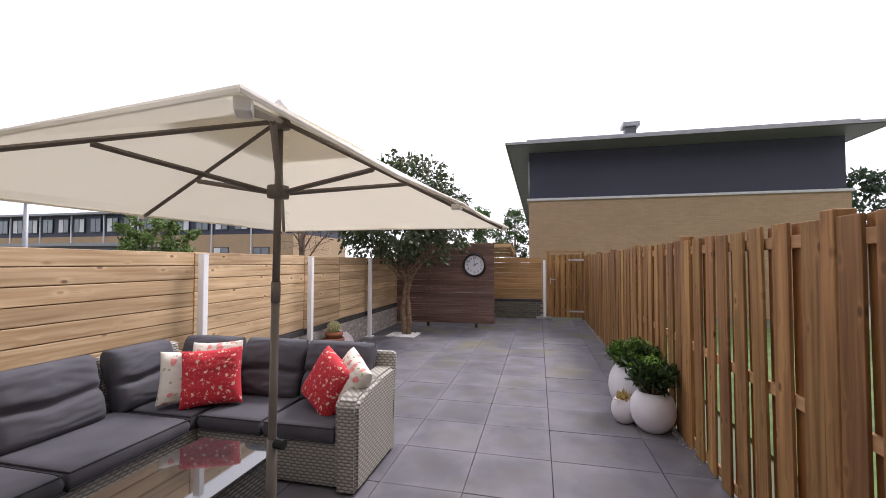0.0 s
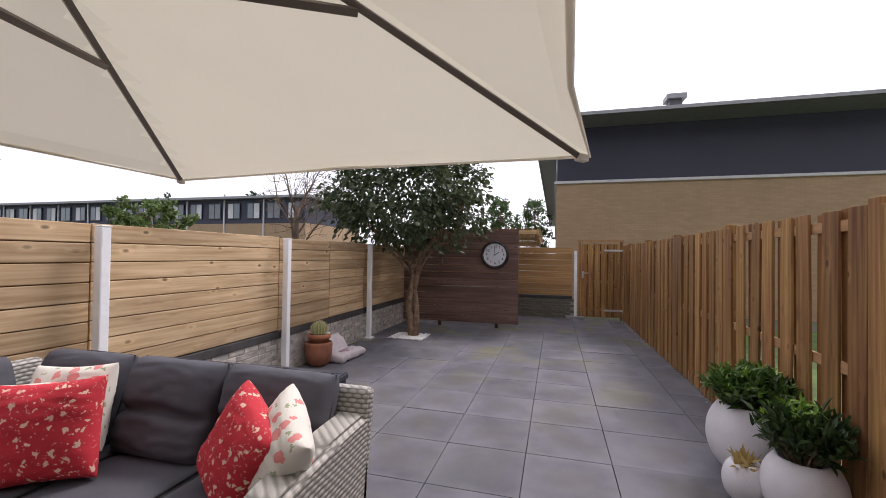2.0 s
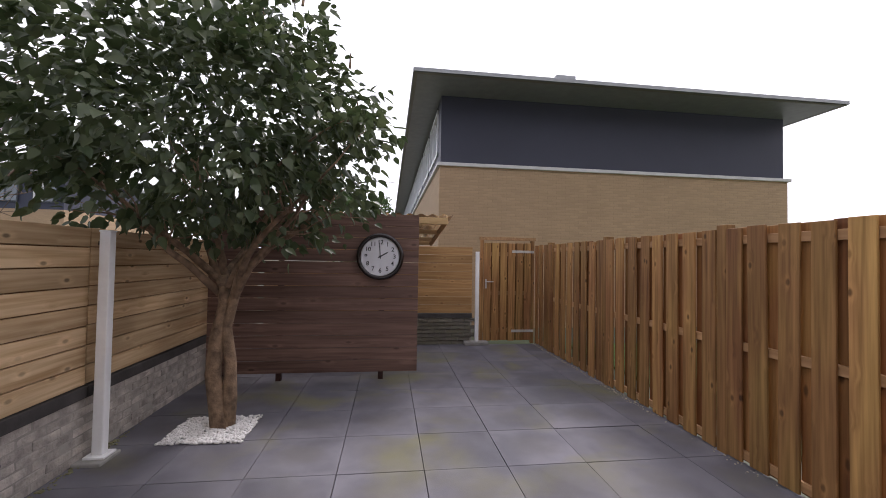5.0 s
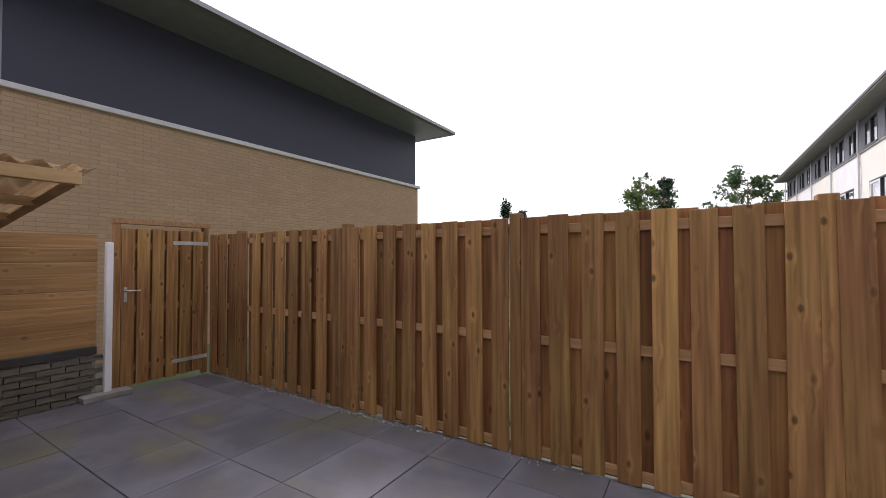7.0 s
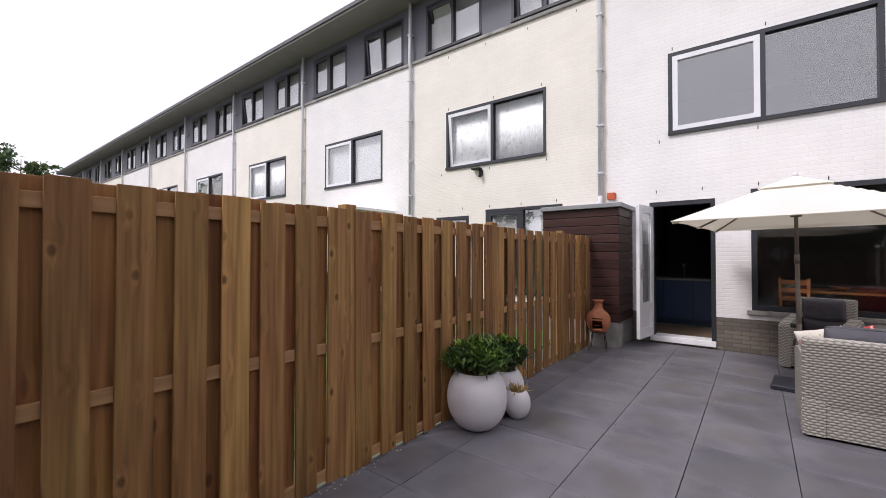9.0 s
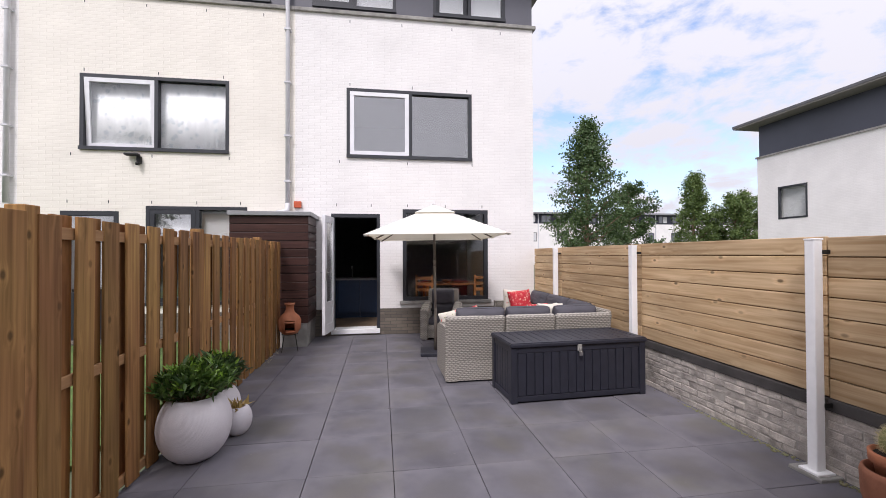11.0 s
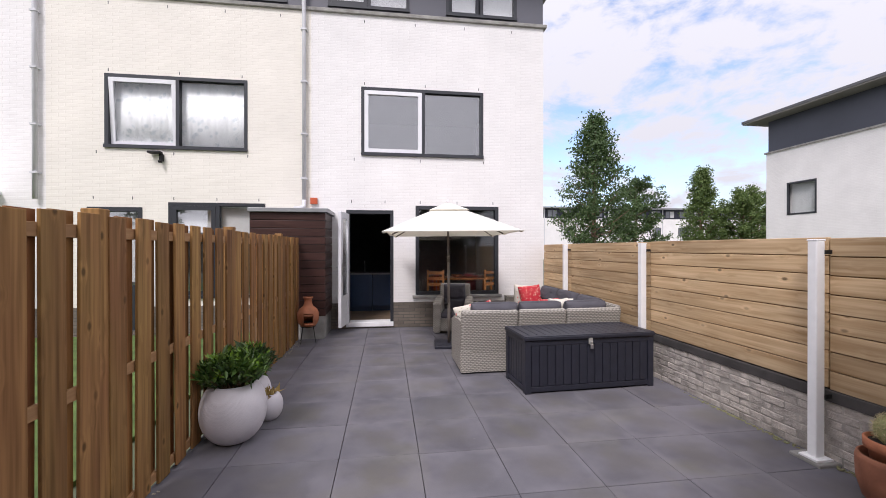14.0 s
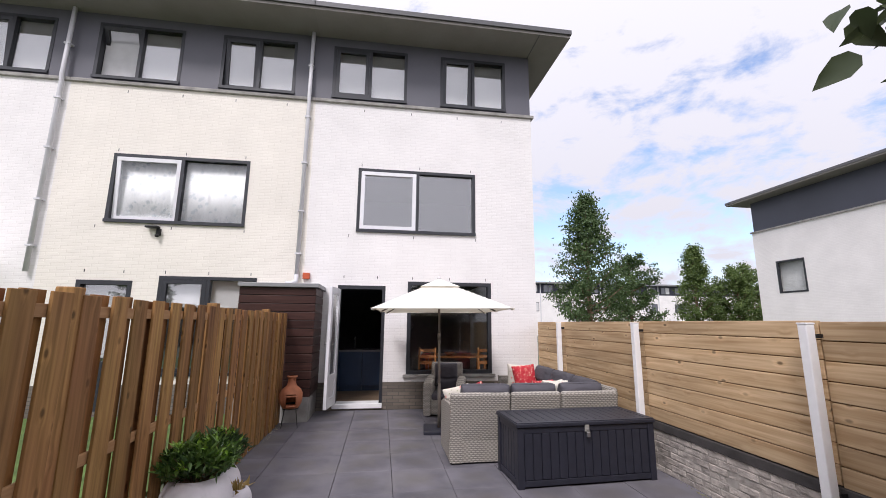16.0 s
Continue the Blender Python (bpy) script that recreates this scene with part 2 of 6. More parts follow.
def wicker(name, light, dark, row=0.022, col=0.05):
    """Round plastic cane, woven over and under hidden uprights."""
    m = mat(name, light, 0.5, vary=0.15, scale=5, fine=90)
    n, l = m.node_tree.nodes, m.node_tree.links
    b = n["Principled BSDF"]

    def calc(op, a, c, d=None):
        k = n.new("ShaderNodeMath")
        k.operation = op
        for i, v in enumerate((a, c, d)):
            if v is None:
                continue
            if isinstance(v, (int, float)):
                k.inputs[i].default_value = v
            else:
                l.new(v, k.inputs[i])
        return k.outputs[0]

    co, sep = n.new("ShaderNodeTexCoord"), n.new("ShaderNodeSeparateXYZ")
    l.new(co.outputs["Object"], sep.inputs[0])
    wob = n.new("ShaderNodeTexNoise")
    wob.inputs["Scale"].default_value = 9.0
    l.new(co.outputs["Object"], wob.inputs["Vector"])
    run = calc("ADD", sep.outputs[0], sep.outputs[1])
    high = calc("MULTIPLY_ADD", wob.outputs["Fac"], 0.012, sep.outputs[2])
    strand = calc("MULTIPLY", high, 1.0 / row)
    course = calc("FLOOR", strand, 0)
    round_ = calc("SINE", calc("MULTIPLY", calc("FRACT", strand, 0), math.pi), 0)
    phase = calc("MULTIPLY_ADD", run, 2 * math.pi / col, calc("MULTIPLY", course, math.pi))
    over = calc("MULTIPLY_ADD", calc("COSINE", phase, 0), 0.34, 0.66)
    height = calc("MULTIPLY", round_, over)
    # shade in the gaps is put into the colour: darker where the weave dips
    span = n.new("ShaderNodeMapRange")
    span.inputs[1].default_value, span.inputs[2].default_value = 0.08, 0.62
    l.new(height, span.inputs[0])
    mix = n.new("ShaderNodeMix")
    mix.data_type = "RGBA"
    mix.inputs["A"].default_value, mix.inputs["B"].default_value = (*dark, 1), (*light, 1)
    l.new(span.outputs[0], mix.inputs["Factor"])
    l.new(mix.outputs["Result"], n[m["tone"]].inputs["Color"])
    bp = n.new("ShaderNodeBump")
    bp.inputs["Strength"].default_value, bp.inputs["Distance"].default_value = 0.7, 0.005
    l.new(height, bp.inputs["Height"])
    l.new(bp.outputs[0], b.inputs["Normal"])
    return m


def leaf_mat(name, c1, c2, rough=0.45, through=0.3):
    m = bpy.data.materials.new(name)
    m.use_nodes = True
    n, l = m.node_tree.nodes, m.node_tree.links
    b = n["Principled BSDF"]
    geo = n.new("ShaderNodeNewGeometry")
    mix = n.new("ShaderNodeMix")
    mix.data_type = "RGBA"
    mix.inputs["A"].default_value, mix.inputs["B"].default_value = (*c1, 1), (*c2, 1)
    l.new(geo.outputs["Random Per Island"], mix.inputs["Factor"])
    l.new(mix.outputs["Result"], b.inputs["Base Color"])
    b.inputs["Roughness"].default_value = rough
    tr = n.new("ShaderNodeBsdfTranslucent")
    l.new(mix.outputs["Result"], tr.inputs["Color"])
    sh = n.new("ShaderNodeMixShader")
    sh.inputs[0].default_value = through
    l.new(b.outputs[0], sh.inputs[1])
    l.new(tr.outputs[0], sh.inputs[2])
    l.new(sh.outputs[0], n["Material Output"].inputs["Surface"])
    return m


def print_mat(name, ground, blots, scale=14.0):
    """Printed cotton: petals in several colours scattered over a ground."""
    m = mat(name, ground, 0.85, vary=0.08, scale=4, fine=200, bump=0.1)
    n, l = m.node_tree.nodes, m.node_tree.links
    co = n.new("ShaderNodeTexCoord")
    prev = n[m["tone"]].inputs["Color"].links[0].from_socket
    for i, (c, size, k) in enumerate(blots):
        v = n.new("ShaderNodeTexVoronoi")
        v.inputs["Scale"].default_value = scale * k
        shift = n.new("ShaderNodeVectorMath")
        shift.inputs[1].default_value = (3.3 * i, 1.7 * i, 2.1 * i)
        l.new(co.outputs["Object"], shift.inputs[0])
        wob = n.new("ShaderNodeTexNoise")
        wob.inputs["Scale"].default_value = scale * k * 2.5
        l.new(shift.outputs[0], wob.inputs["Vector"])
        wa = n.new("ShaderNodeVectorMath")
        wa.operation = "MULTIPLY_ADD"
        wa.inputs[1].default_value = (0.05, 0.05, 0.05)
        l.new(wob.outputs["Color"], wa.inputs[0])
        l.new(shift.outputs[0], wa.inputs[2])
        l.new(wa.outputs[0], v.inputs["Vector"])
        t = n.new("ShaderNodeMath")
        t.operation = "LESS_THAN"
        t.inputs[1].default_value = size
        l.new(v.outputs["Distance"], t.inputs[0])
        mx = n.new("ShaderNodeMix")
        mx.data_type = "RGBA"
        mx.inputs["B"].default_value = (*c, 1)
        l.new(t.outputs[0], mx.inputs["Factor"])
        l.new(prev, mx.inputs["A"])
        prev = mx.outputs["Result"]
    l.new(prev, n[m["tone"]].inputs["Color"])
    return m


def paving_mat():
    """Dark grey concrete slabs, each a little different, with pale scuffs and a mossy bloom here and there."""
    m = mat("paving_slab", (0.139, 0.133, 0.15), 0.8, vary=0.2, scale=2.6, fine=140, bump=0.14, random_tone=0.09, spec=0.18)
    n, l = m.node_tree.nodes, m.node_tree.links
    tone = n[m["tone"]]
    prev = tone.inputs["Color"].links[0].from_socket
    geo = n.new("ShaderNodeNewGeometry")
    sep = n.new("ShaderNodeSeparateXYZ")
    l.new(geo.outputs["Position"], sep.inputs[0])
    # each slab has dried paler at its rim and keeps a brownish bloom in its middle
    own, edge, patch = n.new("ShaderNodeTexCoord"), n.new("ShaderNodeSeparateXYZ"), n.new("ShaderNodeTexNoise")
    l.new(own.outputs["Object"], edge.inputs[0])
    reach = None
    for k in (0, 1):
        size = n.new("ShaderNodeMath")
        size.operation = "ABSOLUTE"
        l.new(edge.outputs[k], size.inputs[0])
        if reach is None:
            reach = size.outputs[0]
        else:
            most = n.new("ShaderNodeMath")
            most.operation = "SMOOTH_MAX"
            most.inputs[2].default_value = 0.12
            l.new(reach, most.inputs[0])
            l.new(size.outputs[0], most.inputs[1])
            reach = most.outputs[0]
    patch.inputs["Scale"].default_value, patch.inputs["Detail"].default_value = 5.0, 4
    l.new(geo.outputs["Position"], patch.inputs["Vector"])
    blur = n.new("ShaderNodeMath")
    blur.operation = "MULTIPLY_ADD"
    blur.inputs[1].default_value = 0.22
    l.new(patch.outputs["Fac"], blur.inputs[0])
    l.new(reach, blur.inputs[2])
    for lo_, hi_, color, amount in ((0.33, 0.17, (0.125, 0.116, 0.11), 0.55), (0.33, 0.42, (0.178, 0.17, 0.188), 0.5)):
        r = n.new("ShaderNodeMapRange")
        r.interpolation_type = "SMOOTHSTEP"
        r.inputs[1].default_value, r.inputs[2].default_value = min(lo_, hi_), max(lo_, hi_)
        r.inputs[3].default_value, r.inputs[4].default_value = (amount, 0.0) if lo_ > hi_ else (0.0, amount)
        l.new(blur.outputs[0], r.inputs[0])
        mx = n.new("ShaderNodeMix")
        mx.data_type = "RGBA"
        mx.inputs["B"].default_value = (*color, 1)
        l.new(r.outputs[0], mx.inputs["Factor"])
        l.new(prev, mx.inputs["A"])
        prev = mx.outputs["Result"]
    away = n.new("ShaderNodeMapRange")       # damp, mossy end of the garden
    away.inputs[1].default_value, away.inputs[2].default_value = 6.0, 9.5
    away.inputs[3].default_value, away.inputs[4].default_value = 0.25, 1.0
    l.new(sep.outputs[1], away.inputs[0])
    for scale, lo, hi, color, amount in ((1.15, 0.52, 0.68, (0.175, 0.165, 0.075), 0.75), (1.9, 0.5, 0.78, (0.18, 0.17, 0.175), 0.5), (0.8, 0.5, 0.7, (0.09, 0.09, 0.105), 0.6), (38.0, 0.7, 0.76, (0.28, 0.265, 0.25), 0.3)):
        t = n.new("ShaderNodeTexNoise")
        t.inputs["Scale"].default_value, t.inputs["Detail"].default_value = scale, 5
        t.inputs["Distortion"].default_value = 0.4
        l.new(geo.outputs["Position"], t.inputs["Vector"])
        r = n.new("ShaderNodeMapRange")
        r.inputs[1].default_value, r.inputs[2].default_value, r.inputs[4].default_value = lo, hi, amount
        l.new(t.outputs["Fac"], r.inputs[0])
        fac = r.outputs[0]
        if scale == 1.15:
            mul = n.new("ShaderNodeMath")
            mul.operation = "MULTIPLY"
            l.new(fac, mul.inputs[0])
            l.new(away.outputs[0], mul.inputs[1])
            fac = mul.outputs[0]
        mx = n.new("ShaderNodeMix")
        mx.data_type = "RGBA"
        mx.inputs["B"].default_value = (*color, 1)
        l.new(fac, mx.inputs["Factor"])
        l.new(prev, mx.inputs["A"])
        prev = mx.outputs["Result"]
    l.new(prev, tone.inputs["Color"])
    return m


M = {
    "slab": paving_mat(),
    "joint": mat("joint_sand", (0.065, 0.062, 0.06), 0.95, vary=0.3),
    "ground": mat("pavement_ground", (0.16, 0.15, 0.14), 0.9, vary=0.25, scale=0.4, fine=12, second=(0.1, 0.13, 0.06)),
    "grass": mat("lawn", (0.08, 0.13, 0.03), 0.9, vary=0.35, scale=3, fine=80, bump=0.6),
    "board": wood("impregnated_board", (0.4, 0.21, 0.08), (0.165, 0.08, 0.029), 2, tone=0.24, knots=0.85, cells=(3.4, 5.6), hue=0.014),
    # same timber for recessed boards, their shade put into a darker colour
    "board_shaded": wood("impregnated_board_shaded", (0.32, 0.148, 0.056), (0.15, 0.064, 0.023), 2, tone=0.24, hue=0.018),
    "rail": wood("fence_rail", (0.46, 0.27, 0.13), (0.3, 0.165, 0.075), 1, knots=0.4),
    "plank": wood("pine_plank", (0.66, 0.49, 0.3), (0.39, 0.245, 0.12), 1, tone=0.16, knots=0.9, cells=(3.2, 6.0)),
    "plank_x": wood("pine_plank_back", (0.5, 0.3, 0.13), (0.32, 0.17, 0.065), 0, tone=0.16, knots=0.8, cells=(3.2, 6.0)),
    "stained": wood("dark_stained_plank", (0.245, 0.15, 0.118), (0.115, 0.066, 0.052), 0, rough=0.6, knots=0.7, tone=0.2),
    "stained_x": wood("dark_stained_cladding", (0.066, 0.031, 0.025), (0.03, 0.014, 0.012), 0, rough=0.45, knots=0.3, tone=0.2),
    "stained_y": wood("dark_stained_cladding_side", (0.066, 0.031, 0.025), (0.03, 0.014, 0.012), 1, rough=0.45, knots=0.3, tone=0.2),
    "beam": wood("canopy_beam", (0.55, 0.39, 0.2), (0.4, 0.25, 0.11), 0, knots=0.4),
    "beam_y": wood("canopy_rafter", (0.5, 0.33, 0.17), (0.34, 0.2, 0.09), 1, knots=0.4),
    "white_post": mat("white_painted_post", (0.88, 0.88, 0.88), 0.5, vary=0.06, scale=3, fine=30),
    "concrete": mat("concrete", (0.3, 0.29, 0.27), 0.9, vary=0.25, scale=5, fine=50, bump=0.4),
    "wall_brick": mat("weathered_wall_brick", (0.42, 0.38, 0.34), 0.9, vary=0.35, scale=9, fine=60, bump=0.8, random_tone=0.1),
    "back_brick": mat("mossy_back_brick", (0.25, 0.225, 0.195), 0.9, vary=0.4, scale=6, fine=50, bump=0.8, random_tone=0.12, second=(0.16, 0.15, 0.1)),
    "mortar": mat("wall_mortar", (0.36, 0.335, 0.3), 0.95, vary=0.2),
    "tar_band": mat("dark_beam", (0.055, 0.05, 0.048), 0.8, vary=0.3, scale=5),
    "white_brick": brickwork("white_painted_brick", (0.84, 0.82, 0.8), (0.815, 0.795, 0.775), (0.785, 0.765, 0.745), 1, bump=0.4, joint=0.011),
    "white_brick_x": brickwork("white_painted_brick_gable", (0.84, 0.82, 0.8), (0.8, 0.78, 0.76), (0.74, 0.72, 0.7), 0, bump=0.5, joint=0.01),
    "cream_brick": brickwork("cream_painted_brick", (0.84, 0.8, 0.72), (0.815, 0.775, 0.695), (0.775, 0.735, 0.655), 1, bump=0.4, joint=0.011),
    "plinth_brick": brickwork("dark_plinth_brick", (0.19, 0.16, 0.13), (0.13, 0.112, 0.092), (0.09, 0.082, 0.074), 1),
    "tan_brick": brickwork("tan_brick", (0.42, 0.29, 0.17), (0.37, 0.255, 0.15), (0.33, 0.23, 0.14), 1, bump=0.7),
    "tan_brick_x": brickwork("tan_brick_side", (0.42, 0.3, 0.18), (0.36, 0.25, 0.15), (0.28, 0.2, 0.125), 0, bump=0.7),
    "slate_panel": mat("slate_blue_panel", (0.031, 0.033, 0.056), 0.55, vary=0.08, scale=0.6, fine=20, bump=0.02),
    "slate_light": mat("weathered_slate_panel", (0.06, 0.066, 0.09), 0.5, vary=0.1, scale=0.5, fine=20, bump=0.02),
    "grey_panel": mat("grey_facade_panel", (0.115, 0.115, 0.135), 0.5, vary=0.06, scale=1, fine=25, bump=0.02),
    "soffit": mat("soffit_board", (0.24, 0.225, 0.205), 0.7, vary=0.08, scale=1.5, fine=20, bump=0.03),
    "fascia": mat("roof_fascia", (0.09, 0.09, 0.095), 0.5, vary=0.1, scale=2),
    "zinc": mat("zinc_roof_edge", (0.27, 0.275, 0.28), 0.45, metal=0.3, vary=0.08),
    "trim": mat("painted_trim", (0.55, 0.54, 0.53), 0.5, vary=0.06),
    "frame": mat("anthracite_window_frame", (0.028, 0.03, 0.036), 0.4, vary=0.06, bump=0.02),
    "white_frame": mat("white_sash", (0.78, 0.78, 0.8), 0.35, vary=0.04, bump=0.02),
    "pipe": mat("pvc_downpipe", (0.62, 0.62, 0.64), 0.4, vary=0.05, bump=0.02),
    "glass": glass("window_glass"),
    "blind": mat("blind_and_pane_sky", (0.6, 0.6, 0.6), 0.8, vary=0.05, bump=0.05),
    "curtain": print_mat("printed_curtain", (0.84, 0.84, 0.84), (((0.66, 0.69, 0.71), 0.3, 0.55),)),
    # shade of unlit rooms put into the wall colour
    "room": mat("dimmed_interior", (0.16, 0.16, 0.17), 0.9, vary=0.1),
    "room_floor": mat("interior_floor", (0.2, 0.14, 0.09), 0.5, vary=0.2),
    "navy": mat("navy_cabinet_front", (0.02, 0.045, 0.1), 0.35, vary=0.06, bump=0.02),
    "worktop": mat("grey_worktop", (0.2, 0.2, 0.2), 0.35, vary=0.1),
    "steel": mat("brushed_steel", (0.6, 0.6, 0.6), 0.3, metal=1.0, vary=0.05, bump=0.02),
    "galv": mat("galvanised_strap", (0.55, 0.54, 0.5), 0.5, metal=0.6, vary=0.15),
    "black_iron": mat("black_iron", (0.02, 0.02, 0.02), 0.55, metal=0.5, vary=0.1),
    "oak": wood("oak_furniture", (0.45, 0.2, 0.07), (0.3, 0.12, 0.04), 0, rough=0.35),
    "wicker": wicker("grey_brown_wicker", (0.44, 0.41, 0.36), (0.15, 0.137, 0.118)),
    "wicker_dark": wicker("dark_wicker", (0.07, 0.065, 0.06), (0.015, 0.014, 0.013)),
    "cushion": mat("charcoal_cushion", (0.07, 0.067, 0.08), 0.8, vary=0.14, scale=5, fine=260, bump=0.12),
    "piping": mat("cushion_piping", (0.03, 0.03, 0.034), 0.7, vary=0.1),
    "red_print": print_mat("red_floral_cotton", (0.5, 0.022, 0.035), (((0.75, 0.5, 0.38), 0.26, 1.5), ((0.8, 0.62, 0.5), 0.16, 3.0))),
    "white_print": print_mat("white_floral_cotton", (0.68, 0.64, 0.56), (((0.33, 0.36, 0.2), 0.2, 1.3), ((0.68, 0.24, 0.22), 0.24, 0.75), ((0.42, 0.4, 0.36), 0.12, 3.4))),
    "canvas": None,
    "aluminium": mat("taupe_umbrella_frame", (0.17, 0.145, 0.12), 0.45, metal=0.2, vary=0.06, bump=0.02),
    "box_resin": mat("anthracite_resin", (0.022, 0.023, 0.034), 0.45, vary=0.12, scale=12, fine=120, bump=0.12),
    "table_glass": mat("smoked_table_glass", (0.03, 0.03, 0.032), 0.04, vary=0.02, bump=0.0, spec=0.5),
    "ceramic": mat("white_ribbed_ceramic", (0.7, 0.67, 0.68), 0.55, vary=0.05, scale=6, fine=60, bump=0.08),
    "soil": mat("potting_soil", (0.03, 0.022, 0.016), 0.95, vary=0.4, scale=30, fine=120, bump=0.8),
    "terracotta": mat("terracotta", (0.42, 0.155, 0.075), 0.75, vary=0.2, scale=7, fine=70, bump=0.15),
    "terracotta_dark": mat("old_terracotta", (0.28, 0.11, 0.06), 0.8, vary=0.25, scale=7, fine=70, bump=0.2),
    "bark": mat("lilac_bark", (0.2, 0.132, 0.082), 0.9, vary=0.45, scale=14, fine=70, bump=0.9),
    "bare_bark": mat("bare_tree_bark", (0.16, 0.115, 0.085), 0.9, vary=0.3, scale=8, fine=50, bump=0.5),
    "lilac": leaf_mat("lilac_leaf", (0.034, 0.056, 0.02), (0.105, 0.13, 0.058)),
    "shrub": leaf_mat("glossy_shrub_leaf", (0.028, 0.07, 0.016), (0.13, 0.22, 0.045), 0.35),
    "shrub_dark": leaf_mat("dark_shrub_leaf", (0.022, 0.05, 0.014), (0.06, 0.105, 0.03), 0.35),
    "dry": leaf_mat("dry_agave_leaf", (0.35, 0.22, 0.06), (0.55, 0.42, 0.16), 0.6),
    "far_leaf": leaf_mat("street_tree_leaf", (0.05, 0.095, 0.032), (0.115, 0.175, 0.06), 0.6),
    "far_leaf_light": leaf_mat("birch_leaf", (0.07, 0.12, 0.03), (0.16, 0.22, 0.06), 0.6),
    "conifer": leaf_mat("conifer_needles", (0.018, 0.042, 0.02), (0.045, 0.075, 0.035), 0.7),
    "grit": mat("pale_grit", (0.36, 0.32, 0.24), 0.9, vary=0.3, scale=25),
    "moss": mat("mossy_grit", (0.3, 0.27, 0.15), 0.95, vary=0.35, scale=20, second=(0.2, 0.21, 0.1)),
    "gravel": mat("white_marble_chip", (0.72, 0.7, 0.68), 0.7, vary=0.15, scale=30, fine=90, random_tone=0.1),
    "cactus": mat("cactus_skin", (0.3, 0.3, 0.13), 0.7, vary=0.2, scale=20),
    "spine": mat("cactus_spine", (0.6, 0.52, 0.3), 0.7, vary=0.1),
    "sack": mat("plastic_sack", (0.62, 0.55, 0.55), 0.4, vary=0.1, scale=5, fine=25, bump=0.3),
    "sack_print": mat("sack_print", (0.36, 0.24, 0.26), 0.5, vary=0.05),
    "clock_face": mat("clock_dial", (0.7, 0.7, 0.74), 0.5, vary=0.03, bump=0.0),
    "clock_rim": mat("clock_rim", (0.016, 0.011, 0.01), 0.22, vary=0.1, bump=0.0),
    "ink": mat("black_ink", (0.015, 0.015, 0.02), 0.6, vary=0.02, bump=0.0),
    "red_box": mat("alarm_box_plastic", (0.5, 0.09, 0.03), 0.5, vary=0.08),
    "lamp_glass": mat("frosted_lamp_bowl", (0.5, 0.52, 0.55), 0.3, vary=0.05),
    "lamp_pole": mat("grey_lamp_pole", (0.3, 0.31, 0.33), 0.45, metal=0.4, vary=0.06),
    "poly": glass("corrugated_polycarbonate", (0.75, 0.72, 0.68), 0.25),
}
M["table_glass"].node_tree.nodes["Principled BSDF"].inputs["IOR"].default_value = 2.6
canvas = mat("cream_canvas", (0.88, 0.86, 0.8), 0.9, vary=0.04, scale=1.5, fine=300, bump=0.06)
cn, cl = canvas.node_tree.nodes, canvas.node_tree.links
c_tr, c_mix = cn.new("ShaderNodeBsdfTranslucent"), cn.new("ShaderNodeMixShader")
c_tr.inputs["Color"].default_value = (0.86, 0.8, 0.62, 1)
c_mix.inputs[0].default_value = 0.28
cl.new(cn["Principled BSDF"].outputs[0], c_mix.inputs[1])
cl.new(c_tr.outputs[0], c_mix.inputs[2])
cl.new(c_mix.outputs[0], cn["Material Output"].inputs["Surface"])
M["canvas"] = canvas


# ---- mesh helpers ----
def box(bm, x0, x1, y0, y1, z0, z1, bevel=0.0, m=None):
    vs = [bm.verts.new((x, y, z)) for x in (x0, x1) for y in (y0, y1) for z in (z0, z1)]
    fs = [bm.faces.new([vs[i] for i in q]) for q in ((0, 1, 3, 2), (4, 6, 7, 5), (0, 4, 5, 1), (2, 3, 7, 6), (0, 2, 6, 4), (1, 5, 7, 3))]
    if m is not None:
        bmesh.ops.transform(bm, matrix=m, verts=vs)
    if bevel:
        es = list({e for f in fs for e in f.edges})
        bmesh.ops.bevel(bm, geom=es, offset=bevel, segments=2, profile=0.5, affect="EDGES")
    return bm


def B(*a, bevel=0.0, m=None):
    """A bmesh that holds one box."""
    return box(bmesh.new(), *a, bevel=bevel, m=m)


def lathe(profile, n=40, bm=None, at=(0, 0, 0)):
    bm = bm or bmesh.new()
    rings = []
    for r, z in profile:
        if r < 1e-5:
            rings.append([bm.verts.new((at[0], at[1], at[2] + z))])
        else:
            rings.append([bm.verts.new((at[0] + r * math.cos(2 * math.pi * i / n), at[1] + r * math.sin(2 * math.pi * i / n), at[2] + z)) for i in range(n)])
    for a, b in zip(rings, rings[1:]):
        for i in range(n):
            j = (i + 1) % n
            if len(a) == 1 and len(b) > 1:
                bm.faces.new((a[0], b[j], b[i]))
            elif len(b) == 1 and len(a) > 1:
                bm.faces.new((a[i], a[j], b[0]))
            elif len(a) > 1:
                bm.faces.new((a[i], a[j], b[j], b[i]))
    return bm


